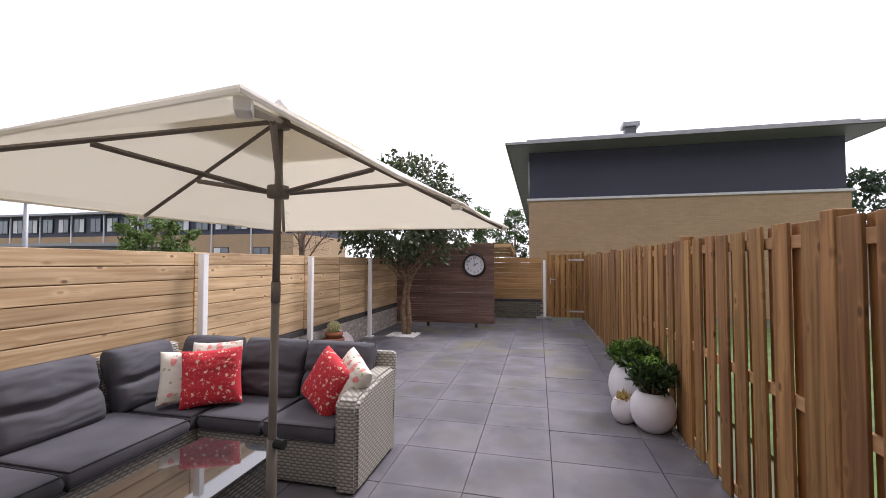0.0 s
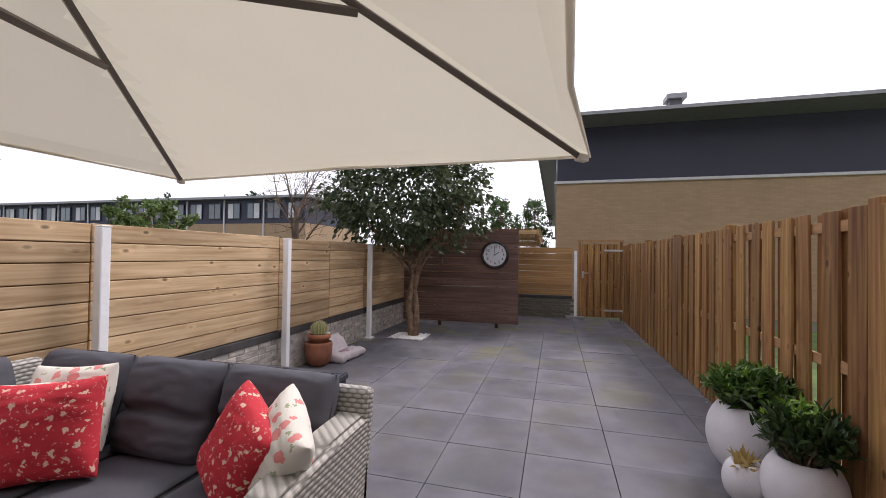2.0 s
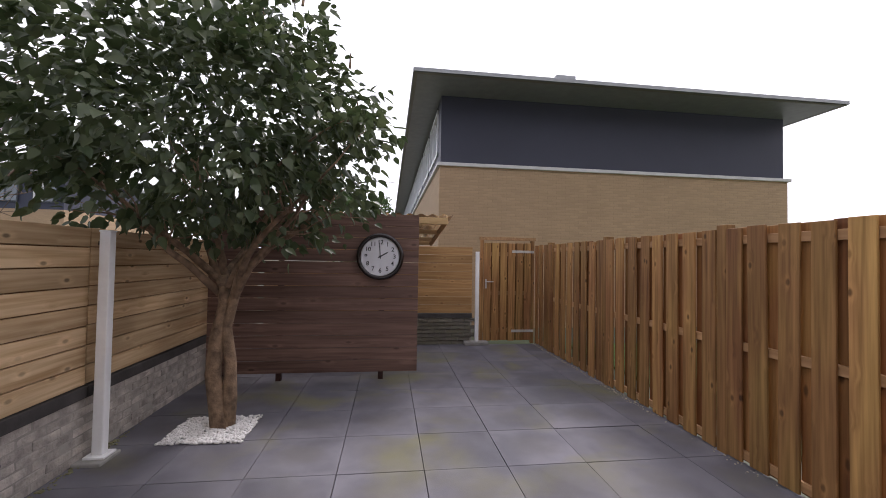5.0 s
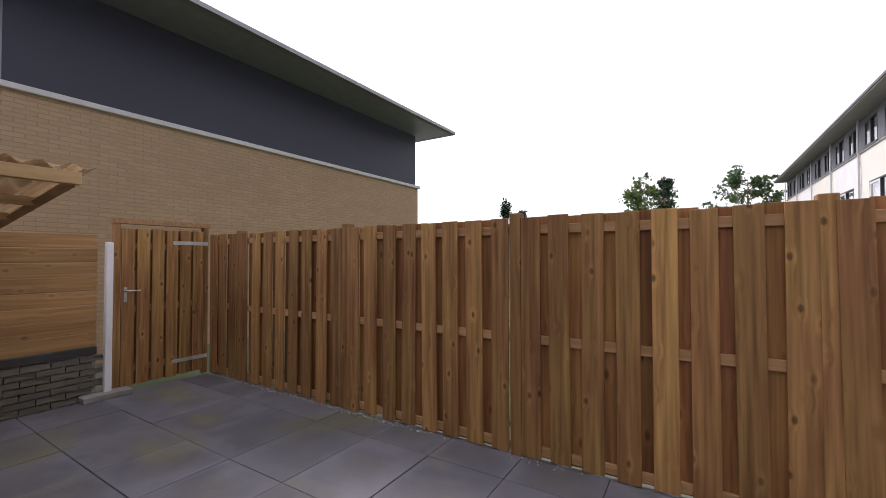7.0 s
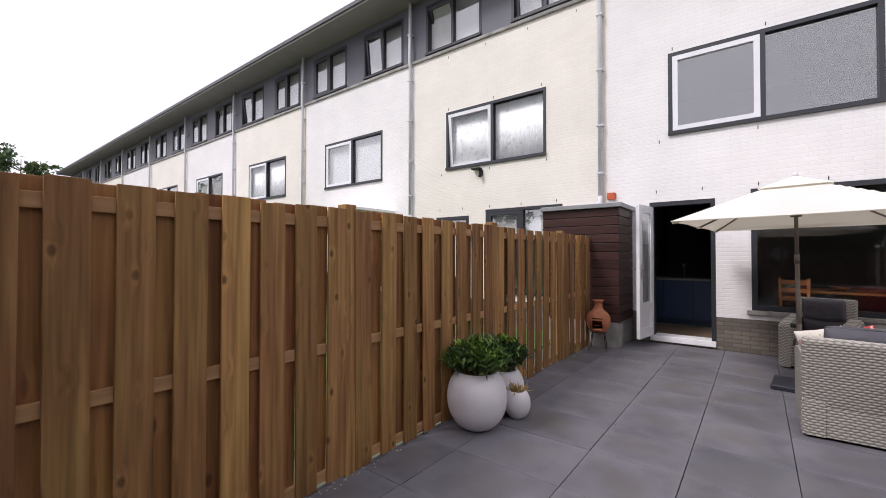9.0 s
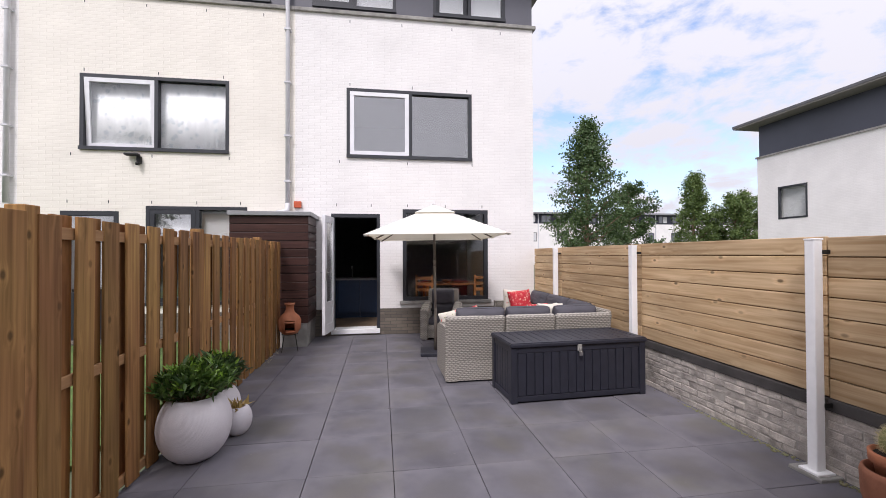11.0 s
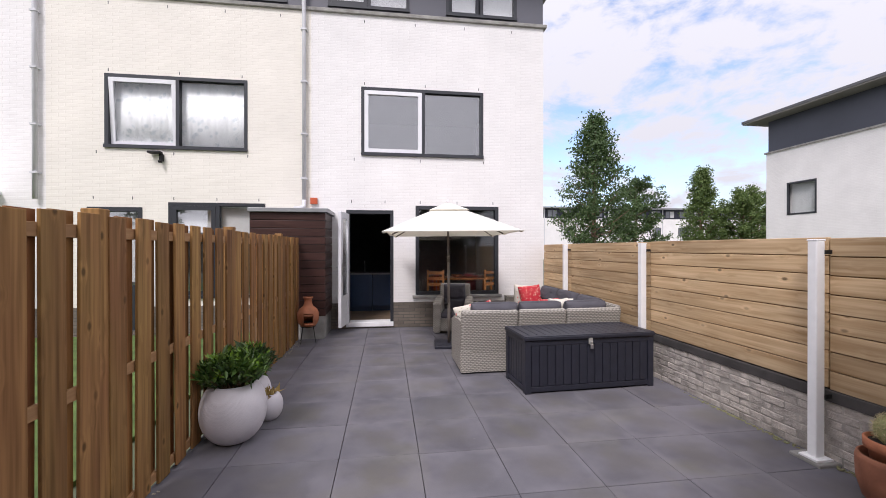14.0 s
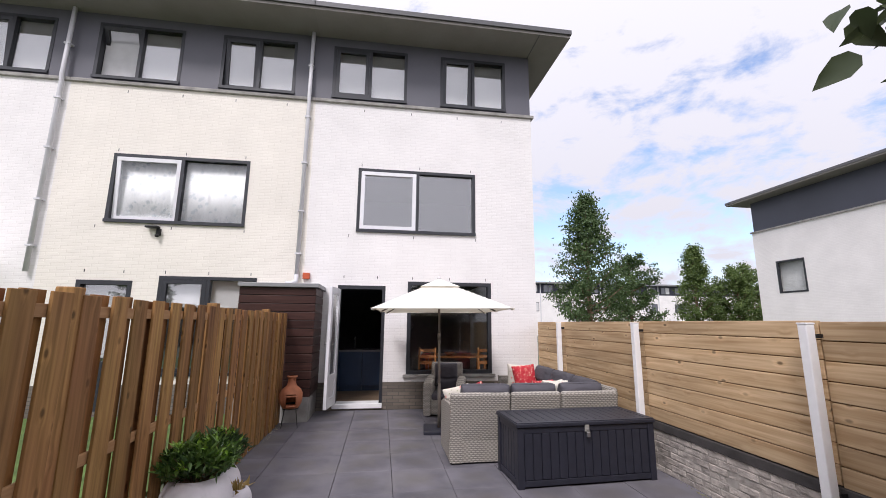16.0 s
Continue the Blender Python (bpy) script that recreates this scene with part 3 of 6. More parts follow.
def tube(bm, pts, radii, n=8, flat=1.0):
    """A tube along points; radii one for all or one each."""
    pts = [Vector(p) for p in pts]
    if not hasattr(radii, "__len__"):
        radii = [radii] * len(pts)
    rings = []
    for i, (p, r) in enumerate(zip(pts, radii)):
        d = (pts[min(i + 1, len(pts) - 1)] - pts[max(i - 1, 0)]).normalized()
        u = d.cross(Vector((0, 0, 1)) if abs(d.z) < 0.95 else Vector((1, 0, 0))).normalized()
        v = d.cross(u).normalized()
        rings.append([bm.verts.new(p + r * (math.cos(2 * math.pi * k / n) * u + flat * math.sin(2 * math.pi * k / n) * v)) for k in range(n)])
    for a, b in zip(rings, rings[1:]):
        for k in range(n):
            bm.faces.new((a[k], a[(k + 1) % n], b[(k + 1) % n], b[k]))
    bm.faces.new(rings[0][::-1])
    bm.faces.new(rings[-1])
    return bm


def mesh_of(name, bm, material, smooth=False):
    bmesh.ops.recalc_face_normals(bm, faces=bm.faces)
    me = bpy.data.meshes.new(name)
    bm.to_mesh(me)
    bm.free()
    me.materials.append(material)
    if smooth:
        for p in me.polygons:
            p.use_smooth = True
    return me


def part(name, bm, material, parent=None, label="", smooth=False, at=None):
    """Links a bmesh as one mesh object under a thing or a part."""
    ob = new(name, mesh_of(name, bm, material, smooth))
    ob.parent = parent
    if at is not None:
        ob.matrix_basis = at
    return tagged(ob, label)


def again(name, me, parent, m):
    """One more piece on a mesh that is there already."""
    ob = new(name, me)
    ob.parent = parent
    ob.matrix_basis = m
    return ob


def thing(name, label, category, at=None, group="", kind=""):
    ob = new(name)
    ob.empty_display_size = 0.1
    if at is not None:
        ob.matrix_basis = at
    return tagged(ob, label, category, group, kind)


def solid(name, bm, material, label, category, group="", kind="", smooth=False, at=None):
    ob = part(name, bm, material, None, label, smooth, at)
    return tagged(ob, label, category, group, kind)


def panel_with_holes(x0, x1, z0, z1, y0, y1, holes):
    """A wall slab in the xz plane with openings (xa, xb, za, zb) through it."""
    xs = sorted({x0, x1, *[v for h in holes for v in h[:2] if x0 < v < x1]})
    zs = sorted({z0, z1, *[v for h in holes for v in h[2:] if z0 < v < z1]})
    bm = bmesh.new()
    for xa, xb in zip(xs, xs[1:]):
        for za, zb in zip(zs, zs[1:]):
            cx, cz = (xa + xb) / 2, (za + zb) / 2
            if not any(h[0] < cx < h[1] and h[2] < cz < h[3] for h in holes):
                box(bm, xa, xb, y0, y1, za, zb)
    bmesh.ops.remove_doubles(bm, verts=bm.verts, dist=1e-4)
    inner = [f for f in bm.faces if len({tuple(round(c, 3) for c in v.co) for v in f.verts}) < 3]
    bmesh.ops.delete(bm, geom=inner, context="FACES")
    return bm


def cushion(w, d, h, power=0.32, n=26, puff=0.0, seed=0, fold=0.0):
    """A stuffed cushion lying in xy, its middle at the origin. puff 0: a flat box cushion with soft edges; 1: a pillow with drawn-in sides.
    fold: the depth of a stitched crease across it."""
    bm = bmesh.new()
    sheets = []
    p = 16 - 13 * puff
    for s in (1, -1):
        rows = []
        for i in range(n + 1):
            row = []
            for j in range(n + 1):
                u, v = math.sin(math.pi / 2 * (2 * i / n - 1) * 0.96) / math.sin(math.pi / 2 * 0.96), math.sin(math.pi / 2 * (2 * j / n - 1) * 0.96) / math.sin(math.pi / 2 * 0.96)
                t = (max(0.0, 1 - abs(u) ** p) * max(0.0, 1 - abs(v) ** p)) ** (0.3 + 0.12 * puff)
                x = u * w / 2 * (1 - 0.07 * puff * (1 - v * v) * abs(u))
                y = v * d / 2 * (1 - 0.07 * puff * (1 - u * u) * abs(v))
                if fold:
                    x, y = x * (1 - 0.09 * puff * abs(u * v) ** 3), y * (1 - 0.09 * puff * abs(u * v) ** 3)
                q = Vector((x * 4.5, y * 4.5, seed * 3.7 + s))
                t *= 1 + 0.1 * (0.4 + puff) * noise.noise(q)
                z = t * h / 2
                # pulled wrinkles that run out from the edges
                z += h * 0.05 * puff * t * noise.noise(Vector((u * 3 + 7 * v * v * (1 if u > 0 else -1), v * 9, seed * 1.3 + 2)))
                if fold:
                    z *= 1 - fold * math.exp(-((y + 0.02 + 0.012 * math.sin(x * 11 + seed)) / 0.022) ** 2)
                row.append(bm.verts.new((x, y, s * z)))
            rows.append(row)
        sheets.append(rows)
    for k, rows in enumerate(sheets):
        for i in range(n):
            for j in range(n):
                f = (rows[i][j], rows[i + 1][j], rows[i + 1][j + 1], rows[i][j + 1])
                bm.faces.new(f if k == 0 else f[::-1])
    bmesh.ops.remove_doubles(bm, verts=bm.verts, dist=2e-4)
    return bm


def leaves(points, sizes, seed, droop=0.3, wide=0.5, up=0.4, outward=None, fine=False):
    """A mesh of folded, pointed leaves at the given points."""
    rng = np.random.default_rng(seed)
    n = len(points)
    d = rng.normal(size=(n, 3))
    if outward is not None:
        o = points - np.asarray(outward)
        d = d * 0.7 + 1.1 * o / np.linalg.norm(o, axis=1, keepdims=True)
    d[:, 2] -= droop * 2 - 0.3
    d /= np.linalg.norm(d, axis=1, keepdims=True)
    nrm = rng.normal(size=(n, 3)) * 0.6
    nrm[:, 2] += up * 2.5
    side = np.cross(d, nrm)
    side /= np.linalg.norm(side, axis=1, keepdims=True) + 1e-9
    nn = np.cross(side, d)
    L = np.asarray(sizes)[:, None]
    if fine:
        rows = [(0, 0, 0), (0.1, 0.36, 0.07), (0.36, 0.5, 0.09), (0.72, 0.27, 0.02), (1, 0, -0.12), (0.72, -0.27, 0.02), (0.36, -0.5, 0.09), (0.1, -0.36, 0.07), (0.4, 0, -0.03)]
        ring, mid = 8, 8
    else:
        rows = [(0, 0, 0), (0.42, 0.5, 0.0), (1, 0, -0.12), (0.42, -0.5, 0.0), (0.42, 0, -0.06)]
        ring, mid = 4, 4
    v = np.stack([points + L * (a * d + wide * b * side + c * nn) for a, b, c in rows], axis=1).reshape(-1, 3)
    k = np.arange(n)[:, None] * len(rows)
    tri = np.concatenate([k + np.array([[i, (i + 1) % ring, mid]]) for i in range(ring)], axis=0)
    me = bpy.data.meshes.new("leaves")
    me.from_pydata(v.tolist(), [], tri.tolist())
    if fine:
        me.polygons.foreach_set("use_smooth", [True] * len(me.polygons))
    return me


def leaf_part(name, me, material, parent, label=""):
    me.materials.append(material)
    ob = new(name, me)
    ob.parent = parent
    return tagged(ob, label, kind="stuff" if parent is None else "")


def branch_walk(rng, start, direction, length, r0, steps=6, wander=0.25, lift=0.1):
    p, d = Vector(start), Vector(direction).normalized()
    pts, rad = [p.copy()], [r0]
    for i in range(steps):
        d = (d + Vector(rng.normal(size=3)) * wander + Vector((0, 0, lift))).normalized()
        p = p + d * length / steps
        pts.append(p.copy())
        rad.append(r0 * (1 - 0.75 * (i + 1) / steps))
    return pts, rad, d

# ---- ground ----
FE, FW, HY, BY = 1.2, -3.6, 0.9, 12.6      # east fence, west wall, house front, back fence
bm = bmesh.new()
bmesh.ops.create_grid(bm, x_segments=2, y_segments=2, size=450)
solid("ground", bm, M["ground"], "grey paved and grassy ground round the houses", "ground", kind="structure", at=pose(0, 0, -0.06))
bm = bmesh.new()
box(bm, FE + 0.6, 12.5, HY, BY, -0.1, -0.02)
solid("lawn", bm, M["grass"], "bright green lawn of the neighbouring garden", "lawn", kind="structure")
terrace = thing("floor", "dark grey concrete slab paving of the garden", "paving", kind="structure")
part("bedding", B(FW, FE, HY, BY, -0.12, -0.022), M["joint"], terrace)


# ---- the terraced houses ----
def window(parent, x0, x1, z0, z1, y, sash="dark", backing=None, split=0.5, cover=1.0):
    """A two-light window in the front wall; the light at x1 is a hung sash, the other is fixed."""
    w, d0, d1 = 0.06, y - 0.11, y + 0.012
    xm = x0 + (x1 - x0) * split
    bm = bmesh.new()
    box(bm, x0, x1, d0, d1, z1 - w, z1)
    box(bm, x0, x1, d0, d1 + 0.03, z0, z0 + w)
    for a in (x0, x1 - w, xm - w / 2):
        box(bm, a, a + w, d0, d1 - 0.003, z0 + w, z1 - w)
    fr = part("window", bm, M["frame"], parent, "anthracite window frame")
    clear = M["glass"] if backing == "curtain" else M["glass_sky"]
    part("pane", B(x0 + w, xm - w / 2, y - 0.07, y - 0.05, z0 + w, z1 - w), clear, fr).visible_shadow = False
    sx0, sx1, sz0, sz1, s = xm + w / 2 + 0.004, x1 - w - 0.004, z0 + w + 0.004, z1 - w - 0.004, 0.075
    bm = bmesh.new()
    box(bm, sx0, sx1, -0.06, 0.012, sz0, sz0 + s)
    box(bm, sx0, sx1, -0.06, 0.012, sz1 - s, sz1)
    for a in (sx0, sx1 - s):
        box(bm, a, a + s, -0.06, 0.01, sz0 + s, sz1 - s)
    tilt = {"dark": 0, "white": 0, "ajar": 5, "open": 24, "white_ajar": 4}[sash]
    hinge = Matrix.Translation((0, y, sz1)) @ Matrix.Rotation(radians(-tilt), 4, "X") @ Matrix.Translation((0, 0, -sz1))
    sh = part("sash", bm, M["white_frame"] if "white" in sash else M["frame"], fr, "white sash" if "white" in sash else "", at=hinge)
    bm = B(sx0 + s, sx1 - s, -0.04, -0.02, sz0 + s, sz1 - s)
    part("pane", bm, clear, fr, at=hinge).visible_shadow = False
    if backing:
        zb = z1 - (z1 - z0) * cover
        bm = bmesh.new()
        n = 60
        for i in range(n):
            a, b = x0 + w + (x1 - x0 - 2 * w) * i / n, x0 + w + (x1 - x0 - 2 * w) * (i + 1) / n
            fold = (lambda t: 0.006 * math.sin(t * 60) + 0.005 * math.sin(t * 23)) if backing == "curtain" else (lambda t: 0)
            q = [bm.verts.new(c) for c in ((a, y - 0.14 + fold(a), zb + w), (b, y - 0.14 + fold(b), zb + w), (b, y - 0.14 + fold(b), z1 - w), (a, y - 0.14 + fold(a), z1 - w))]
            bm.faces.new(q)
        bmesh.ops.remove_doubles(bm, verts=bm.verts, dist=1e-4)
        geom = bmesh.ops.extrude_face_region(bm, geom=list(bm.faces))
        bmesh.ops.translate(bm, vec=(0, -0.006, 0), verts=[v for v in geom["geom"] if isinstance(v, bmesh.types.BMVert)])
        part(backing, bm, M[backing], fr, "white printed curtain" if backing == "curtain" else "pale blind, also standing in for sky on the pane", smooth=backing == "curtain")
    return fr


M["glass_sky"] = glass("coated_window_glass", (0.96, 0.98, 0.98))
M["glass_sky"].node_tree.nodes["Principled BSDF"].inputs["IOR"].default_value = 2.3


def house(k):
    """One house of the terrace; k counts from the end house with the garden."""
    ox = 4.58 * k
    x0, x1 = (-3.58 if k == 0 else ox - 3.46), ox + 1.12
    ob = thing("terraced_house", "white painted brick end-of-terrace house, anthracite frames, grey top storey" if k == 0 else
               ("cream" if k % 2 else "white") + " painted brick terraced house with anthracite window frames", "house", group="terrace")
    first = (ox - 2.29, ox + 0.17, 3.41, 4.76)
    low = (ox - 2.61, ox - 0.9, 0.64, 2.43)
    door = (ox - 0.46, ox + 0.46, 0.06, 2.33)
    holes = [first, low] + ([door] if k < 3 else [])
    wm = M["cream_brick"] if k % 2 else M["white_brick"]
    part("wall", panel_with_holes(x0, x1, 0.5, 6.17, HY - 0.3, HY, holes), wm, ob)
    part("plinth", panel_with_holes(x0, x1, -0.1, 0.5, HY - 0.3, HY - 0.004, holes), M["plinth_brick"], ob, "dark brown brick plinth")
    top = [(ox - 0.78, ox + 0.81, 6.3, 7.52), (ox - 3.01, ox - 1.52, 6.3, 7.52)]
    part("top_storey", panel_with_holes(x0, x1, 6.24, 7.72, HY - 0.28, HY - 0.03, top), M["grey_panel"], ob, "grey facade panels")
    part("cornice", B(x0 - (0.06 if k == 0 else 0), x1, HY - 0.2, HY + 0.05, 6.17, 6.24, bevel=0.01), M["concrete"], ob)
    # roof with a deep eave
    xa = x0 - (0.66 if k == 0 else 0)
    part("eave", B(xa, x1, -8.9, HY + 0.78, 7.72, 7.78), M["soffit"], ob, "pale soffit boards")
    rf = part("roof", B(xa - 0.02, x1, -8.92, HY + 0.82, 7.78, 7.88), M["fascia"], ob, "dark flat roof edge")
    if k == 0:
        part("roof_seam", B(-3.56, -3.54, HY - 0.2, HY + 0.78, 7.712, 7.72), M["fascia"], rf)
    # inner floors and walls, added in dark grey that carries the unlit rooms' shade
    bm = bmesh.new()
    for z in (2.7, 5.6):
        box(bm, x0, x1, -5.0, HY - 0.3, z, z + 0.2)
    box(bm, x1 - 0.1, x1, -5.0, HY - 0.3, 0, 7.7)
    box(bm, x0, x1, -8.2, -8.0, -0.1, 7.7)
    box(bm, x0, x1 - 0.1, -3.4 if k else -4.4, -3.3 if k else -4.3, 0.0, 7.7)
    part("interior", bm, M["room"], ob, "interior walls and ceilings, indoor dimness put into their dark grey")
    if k == 0:
        part("gable", B(x0, x0 + 0.3, -8.2, HY - 0.3, -0.1, 6.17), M["white_brick_x"], ob)
        part("gable_top", B(x0 + 0.02, x0 + 0.28, -8.2, HY - 0.28, 6.17, 7.72), M["grey_panel"], ob)
    styles = {0: ("white", None, 1), 1: ("white_ajar", "curtain", 1), 2: ("white", "blind", 1), 3: ("white", "curtain", 1), 4: ("white", "blind", 1)}
    s = styles.get(k, ("white", "blind", 1))
    window(ob, *first, HY, s[0], s[1], 0.5)
    if k < 6:
        # top-storey blinds are added to imitate pale sky reflected in the panes
        for i, t in enumerate(top):
            sash = "open" if (k, i) in ((1, 0), (4, 1)) else "ajar" if (k, i) in ((0, 1), (1, 1), (2, 1), (3, 0)) else "dark"
            window(ob, *t, HY - 0.03, sash, "blind", 0.5, 1.0)
    else:
        for t in top:
            window(ob, *t, HY - 0.03, "dark", "blind")
    if k == 0:
        part("window_sill", B(low[0] - 0.06, low[1] + 0.06, HY - 0.1, HY + 0.06, low[2] - 0.06, low[2] - 0.004, bevel=0.006), M["concrete"], ob)
        w = 0.07
        bm = bmesh.new()
        box(bm, low[0], low[1], HY - 0.11, HY + 0.01, low[3] - w, low[3])
        box(bm, low[0], low[1], HY - 0.11, HY + 0.012, low[2], low[2] + w)
        for a in (low[0], low[1] - w):
            box(bm, a, a + w, HY - 0.11, HY + 0.008, low[2] + w, low[3] - w)
        fr = part("window", bm, M["frame"], ob, "large fixed anthracite window")
        part("pane", B(low[0] + w, low[1] - w, HY - 0.07, HY - 0.055, low[2] + w, low[3] - w), M["glass"], fr).visible_shadow = False
    else:
        window(ob, *low, HY, "dark", "blind", 0.5, 0.35)
    if k in (1, 2):
        bm = bmesh.new()
        box(bm, door[0], door[1], HY - 0.12, HY + 0.008, 2.25, 2.33)
        for a in (door[0], door[1] - 0.08):
            box(bm, a, a + 0.08, HY - 0.12, HY + 0.006, 0.06, 2.25)
        box(bm, door[0] + 0.08, door[1] - 0.08, HY - 0.1, HY - 0.05, 0.06, 0.9)
        dr = part("garden_door", bm, M["frame"], ob, "anthracite garden door with a tall pane")
        part("pane", B(door[0] + 0.08, door[1] - 0.08, HY - 0.085, HY - 0.065, 0.9, 2.25), M["glass_sky"], dr).visible_shadow = False
        part("blind", B(door[0] + 0.08, door[1] - 0.08, HY - 0.16, HY - 0.15, 0.95, 2.25), M["blind"], dr, "pale blind, also standing in for sky on the pane")
    # downpipe with brackets on the party line
    bm = tube(bmesh.new(), [(ox + 1.24, HY + 0.07, 2.45), (ox + 1.24, HY + 0.07, 6.1), (ox + 1.24, HY + 0.09, 6.25), (ox + 1.24, HY + 0.07, 7.72)], 0.04, 12)
    pipe = part("downpipe", bm, M["pipe"], ob, "pale grey plastic downpipe", smooth=True)
    for z in (2.9, 3.75, 4.75, 5.75, 6.9):
        part("bracket", B(ox + 1.185, ox + 1.295, HY, HY + 0.12, z, z + 0.03), M["pipe"], pipe)
    # weep vents over the openings
    if k < 2:
        for z, xs in ((6.02, (-2.9, -1.9, -0.9, 0.1)), (4.8, (-2.2, -1.1, 0.1)), (3.3, (-2.3, -1.0, 0.3)), (2.47, (-2.5, -1.75, -1.0, -0.3, 0.35))):
            for x in xs:
                part("weep_vent", B(ox + x, ox + x + 0.012, HY - 0.01, HY + 0.004, z, z + 0.055), M["frame"], ob)
    return ob


for k in range(10):
    house(k)

# the open garden door, its frame and step
bm = bmesh.new()
box(bm, -0.46, 0.46, HY - 0.2, HY + 0.006, 2.26, 2.33)
for a in (-0.46, 0.4):
    box(bm, a, a + 0.06, HY - 0.2, HY + 0.004, 0.12, 2.26)
df = solid("door_1", bm, M["frame"], "anthracite door frame of the open garden door", "door frame", kind="structure")
part("threshold", B(-0.46, 0.46, HY - 0.28, HY + 0.03, 0.03, 0.12, bevel=0.008), M["white_post"], df, "pale stone threshold")
leaf = thing("garden_door", "open white garden door with a long glass pane", "door", at=pose(0.45, HY + 0.015, 0.13, 0, 0, 81))
bm = bmesh.new()
LW, LH = 0.6, 2.12
for a in (0, LW - 0.12):
    box(bm, a, a + 0.12, 0, 0.055, 0, LH, bevel=0.006)
box(bm, 0.12, LW - 0.12, 0.002, 0.053, LH - 0.12, LH)
box(bm, 0.12, LW - 0.12, 0.002, 0.053, 0, 0.16)
box(bm, 0.12, LW - 0.12, 0.002, 0.053, 0.46, 0.56)
part("leaf_frame", bm, M["white_frame"], leaf, "white painted door leaf")
part("lower_panel", B(0.12, LW - 0.12, 0.015, 0.04, 0.16, 0.46), M["white_frame"], leaf)
part("pane", B(0.12, LW - 0.12, 0.02, 0.035, 0.56, LH - 0.12), M["glass"], leaf).visible_shadow = False
bm = bmesh.new()
for s in (-0.012, 0.057):
    box(bm, LW - 0.08, LW - 0.04, min(s, s + 0.01), max(s, s + 0.01), 0.95, 1.17, bevel=0.004)
    tube(bm, [(LW - 0.06, s, 1.1), (LW - 0.06, s + (0.03 if s > 0 else -0.03), 1.1), (LW - 0.19, s + (0.03 if s > 0 else -0.03), 1.1)], 0.009, 8)
part("handle", bm, M["steel"], leaf, "steel lever handle", smooth=True)

# kitchen and dining room behind the front wall
solid("floor_indoor", B(-3.28, 1.02, -4.3, HY - 0.29, 0.02, 0.1), M["room_floor"], "dark wooden indoor floor", "floor", kind="structure")
solid("wall_kitchen", B(-0.62, -0.52, -4.3, HY - 0.75, 0.1, 2.7), M["room"], "dividing wall in the kitchen, indoor dimness put into its dark grey", "wall", kind="structure")
for i in range(3):
    x = -0.5 + 0.5 * i
    cab = thing("kitchen_cabinet", "navy blue handleless kitchen base cabinet", "cabinet", at=pose(x, -1.2, 0.1), group="kitchen units")
    part("body", B(0.002, 0.498, 0, 0.56, 0.1, 0.86), M["navy"], cab)
    part("door", B(0.006, 0.494, 0.562, 0.582, 0.12, 0.85, bevel=0.003), M["navy"], cab)
    part("toe_kick", B(0.002, 0.498, 0.0, 0.5, 0, 0.1), M["navy"], cab)
solid("worktop", B(-0.51, 1.02, -1.22, -0.6, 0.962, 1.0, bevel=0.004), M["worktop"], "grey kitchen worktop over the navy units", "worktop")
solid("tap", tube(bmesh.new(), [(0.2, -1.05, 1.0), (0.2, -1.05, 1.2), (0.2, -1.0, 1.27), (0.2, -0.92, 1.27), (0.2, -0.89, 1.22)], 0.012, 10), M["steel"], "steel swan-neck kitchen tap", "tap", smooth=True)
tbl = thing("dining_table", "reddish wooden dining table indoors", "table", at=pose(-2.2, -1.0, 0.1))
part("tabletop", B(-0.75, 0.75, -0.45, 0.45, 0.72, 0.76, bevel=0.005), M["oak"], tbl)
for x in (-0.68, 0.62):
    for y in (-0.4, 0.34):
        part("leg", B(x, x + 0.06, y, y + 0.06, 0, 0.72), M["oak"], tbl)


def dining_chair(at):
    ob = thing("dining_chair", "light wooden dining chair with a slatted back", "chair", at=at, group="chairs at the dining table")
    part("seat", B(-0.21, 0.21, -0.21, 0.21, 0.43, 0.47, bevel=0.01), M["oak"], ob)
    for x in (-0.2, 0.16):
        for y in (-0.2, 0.16):
            part("leg", B(x, x + 0.04, y, y + 0.04, 0, 0.43), M["oak"], ob)
        part("back_post", B(x, x + 0.04, -0.21, -0.18, 0.47, 0.98), M["oak"], ob)
    for z in (0.62, 0.75, 0.88):
        part("back_slat", B(-0.16, 0.16, -0.205, -0.185, z, z + 0.07), M["oak"], ob)


dining_chair(pose(-1.5, -0.35, 0.1, 0, 0, 160))
dining_chair(pose(-2.7, -0.35, 0.1, 0, 0, 195))
solid("fruit_bowl", lathe([(0, 0), (0.06, 0), (0.14, 0.07), (0.13, 0.07), (0.05, 0.015), (0, 0.015)], 24), M["terracotta"], "orange bowl on the dining table", "bowl", smooth=True, at=pose(-2.05, -0.9, 0.86))

# fittings on the front walls
solid("alarm_box", B(1.0, 1.13, HY, HY + 0.07, 2.43, 2.55, bevel=0.008), M["red_box"], "orange-red alarm box on the white wall", "alarm box")
lampw = thing("wall_lamp", "black outdoor flood lamp on the cream wall", "lamp", at=pose(3.78, HY, 3.28))
part("bracket", B(-0.035, 0.035, 0, 0.06, -0.1, 0.03, bevel=0.01), M["black_iron"], lampw)
part("head", B(-0.02, 0.2, 0.02, 0.14, 0.03, 0.07, bevel=0.012), M["black_iron"], lampw)
part("sensor", lathe([(0, -0.05), (0.03, -0.045), (0.035, 0), (0, 0.01)], 14, at=(0, 0.08, -0.09)), M["black_iron"], lampw, smooth=True)
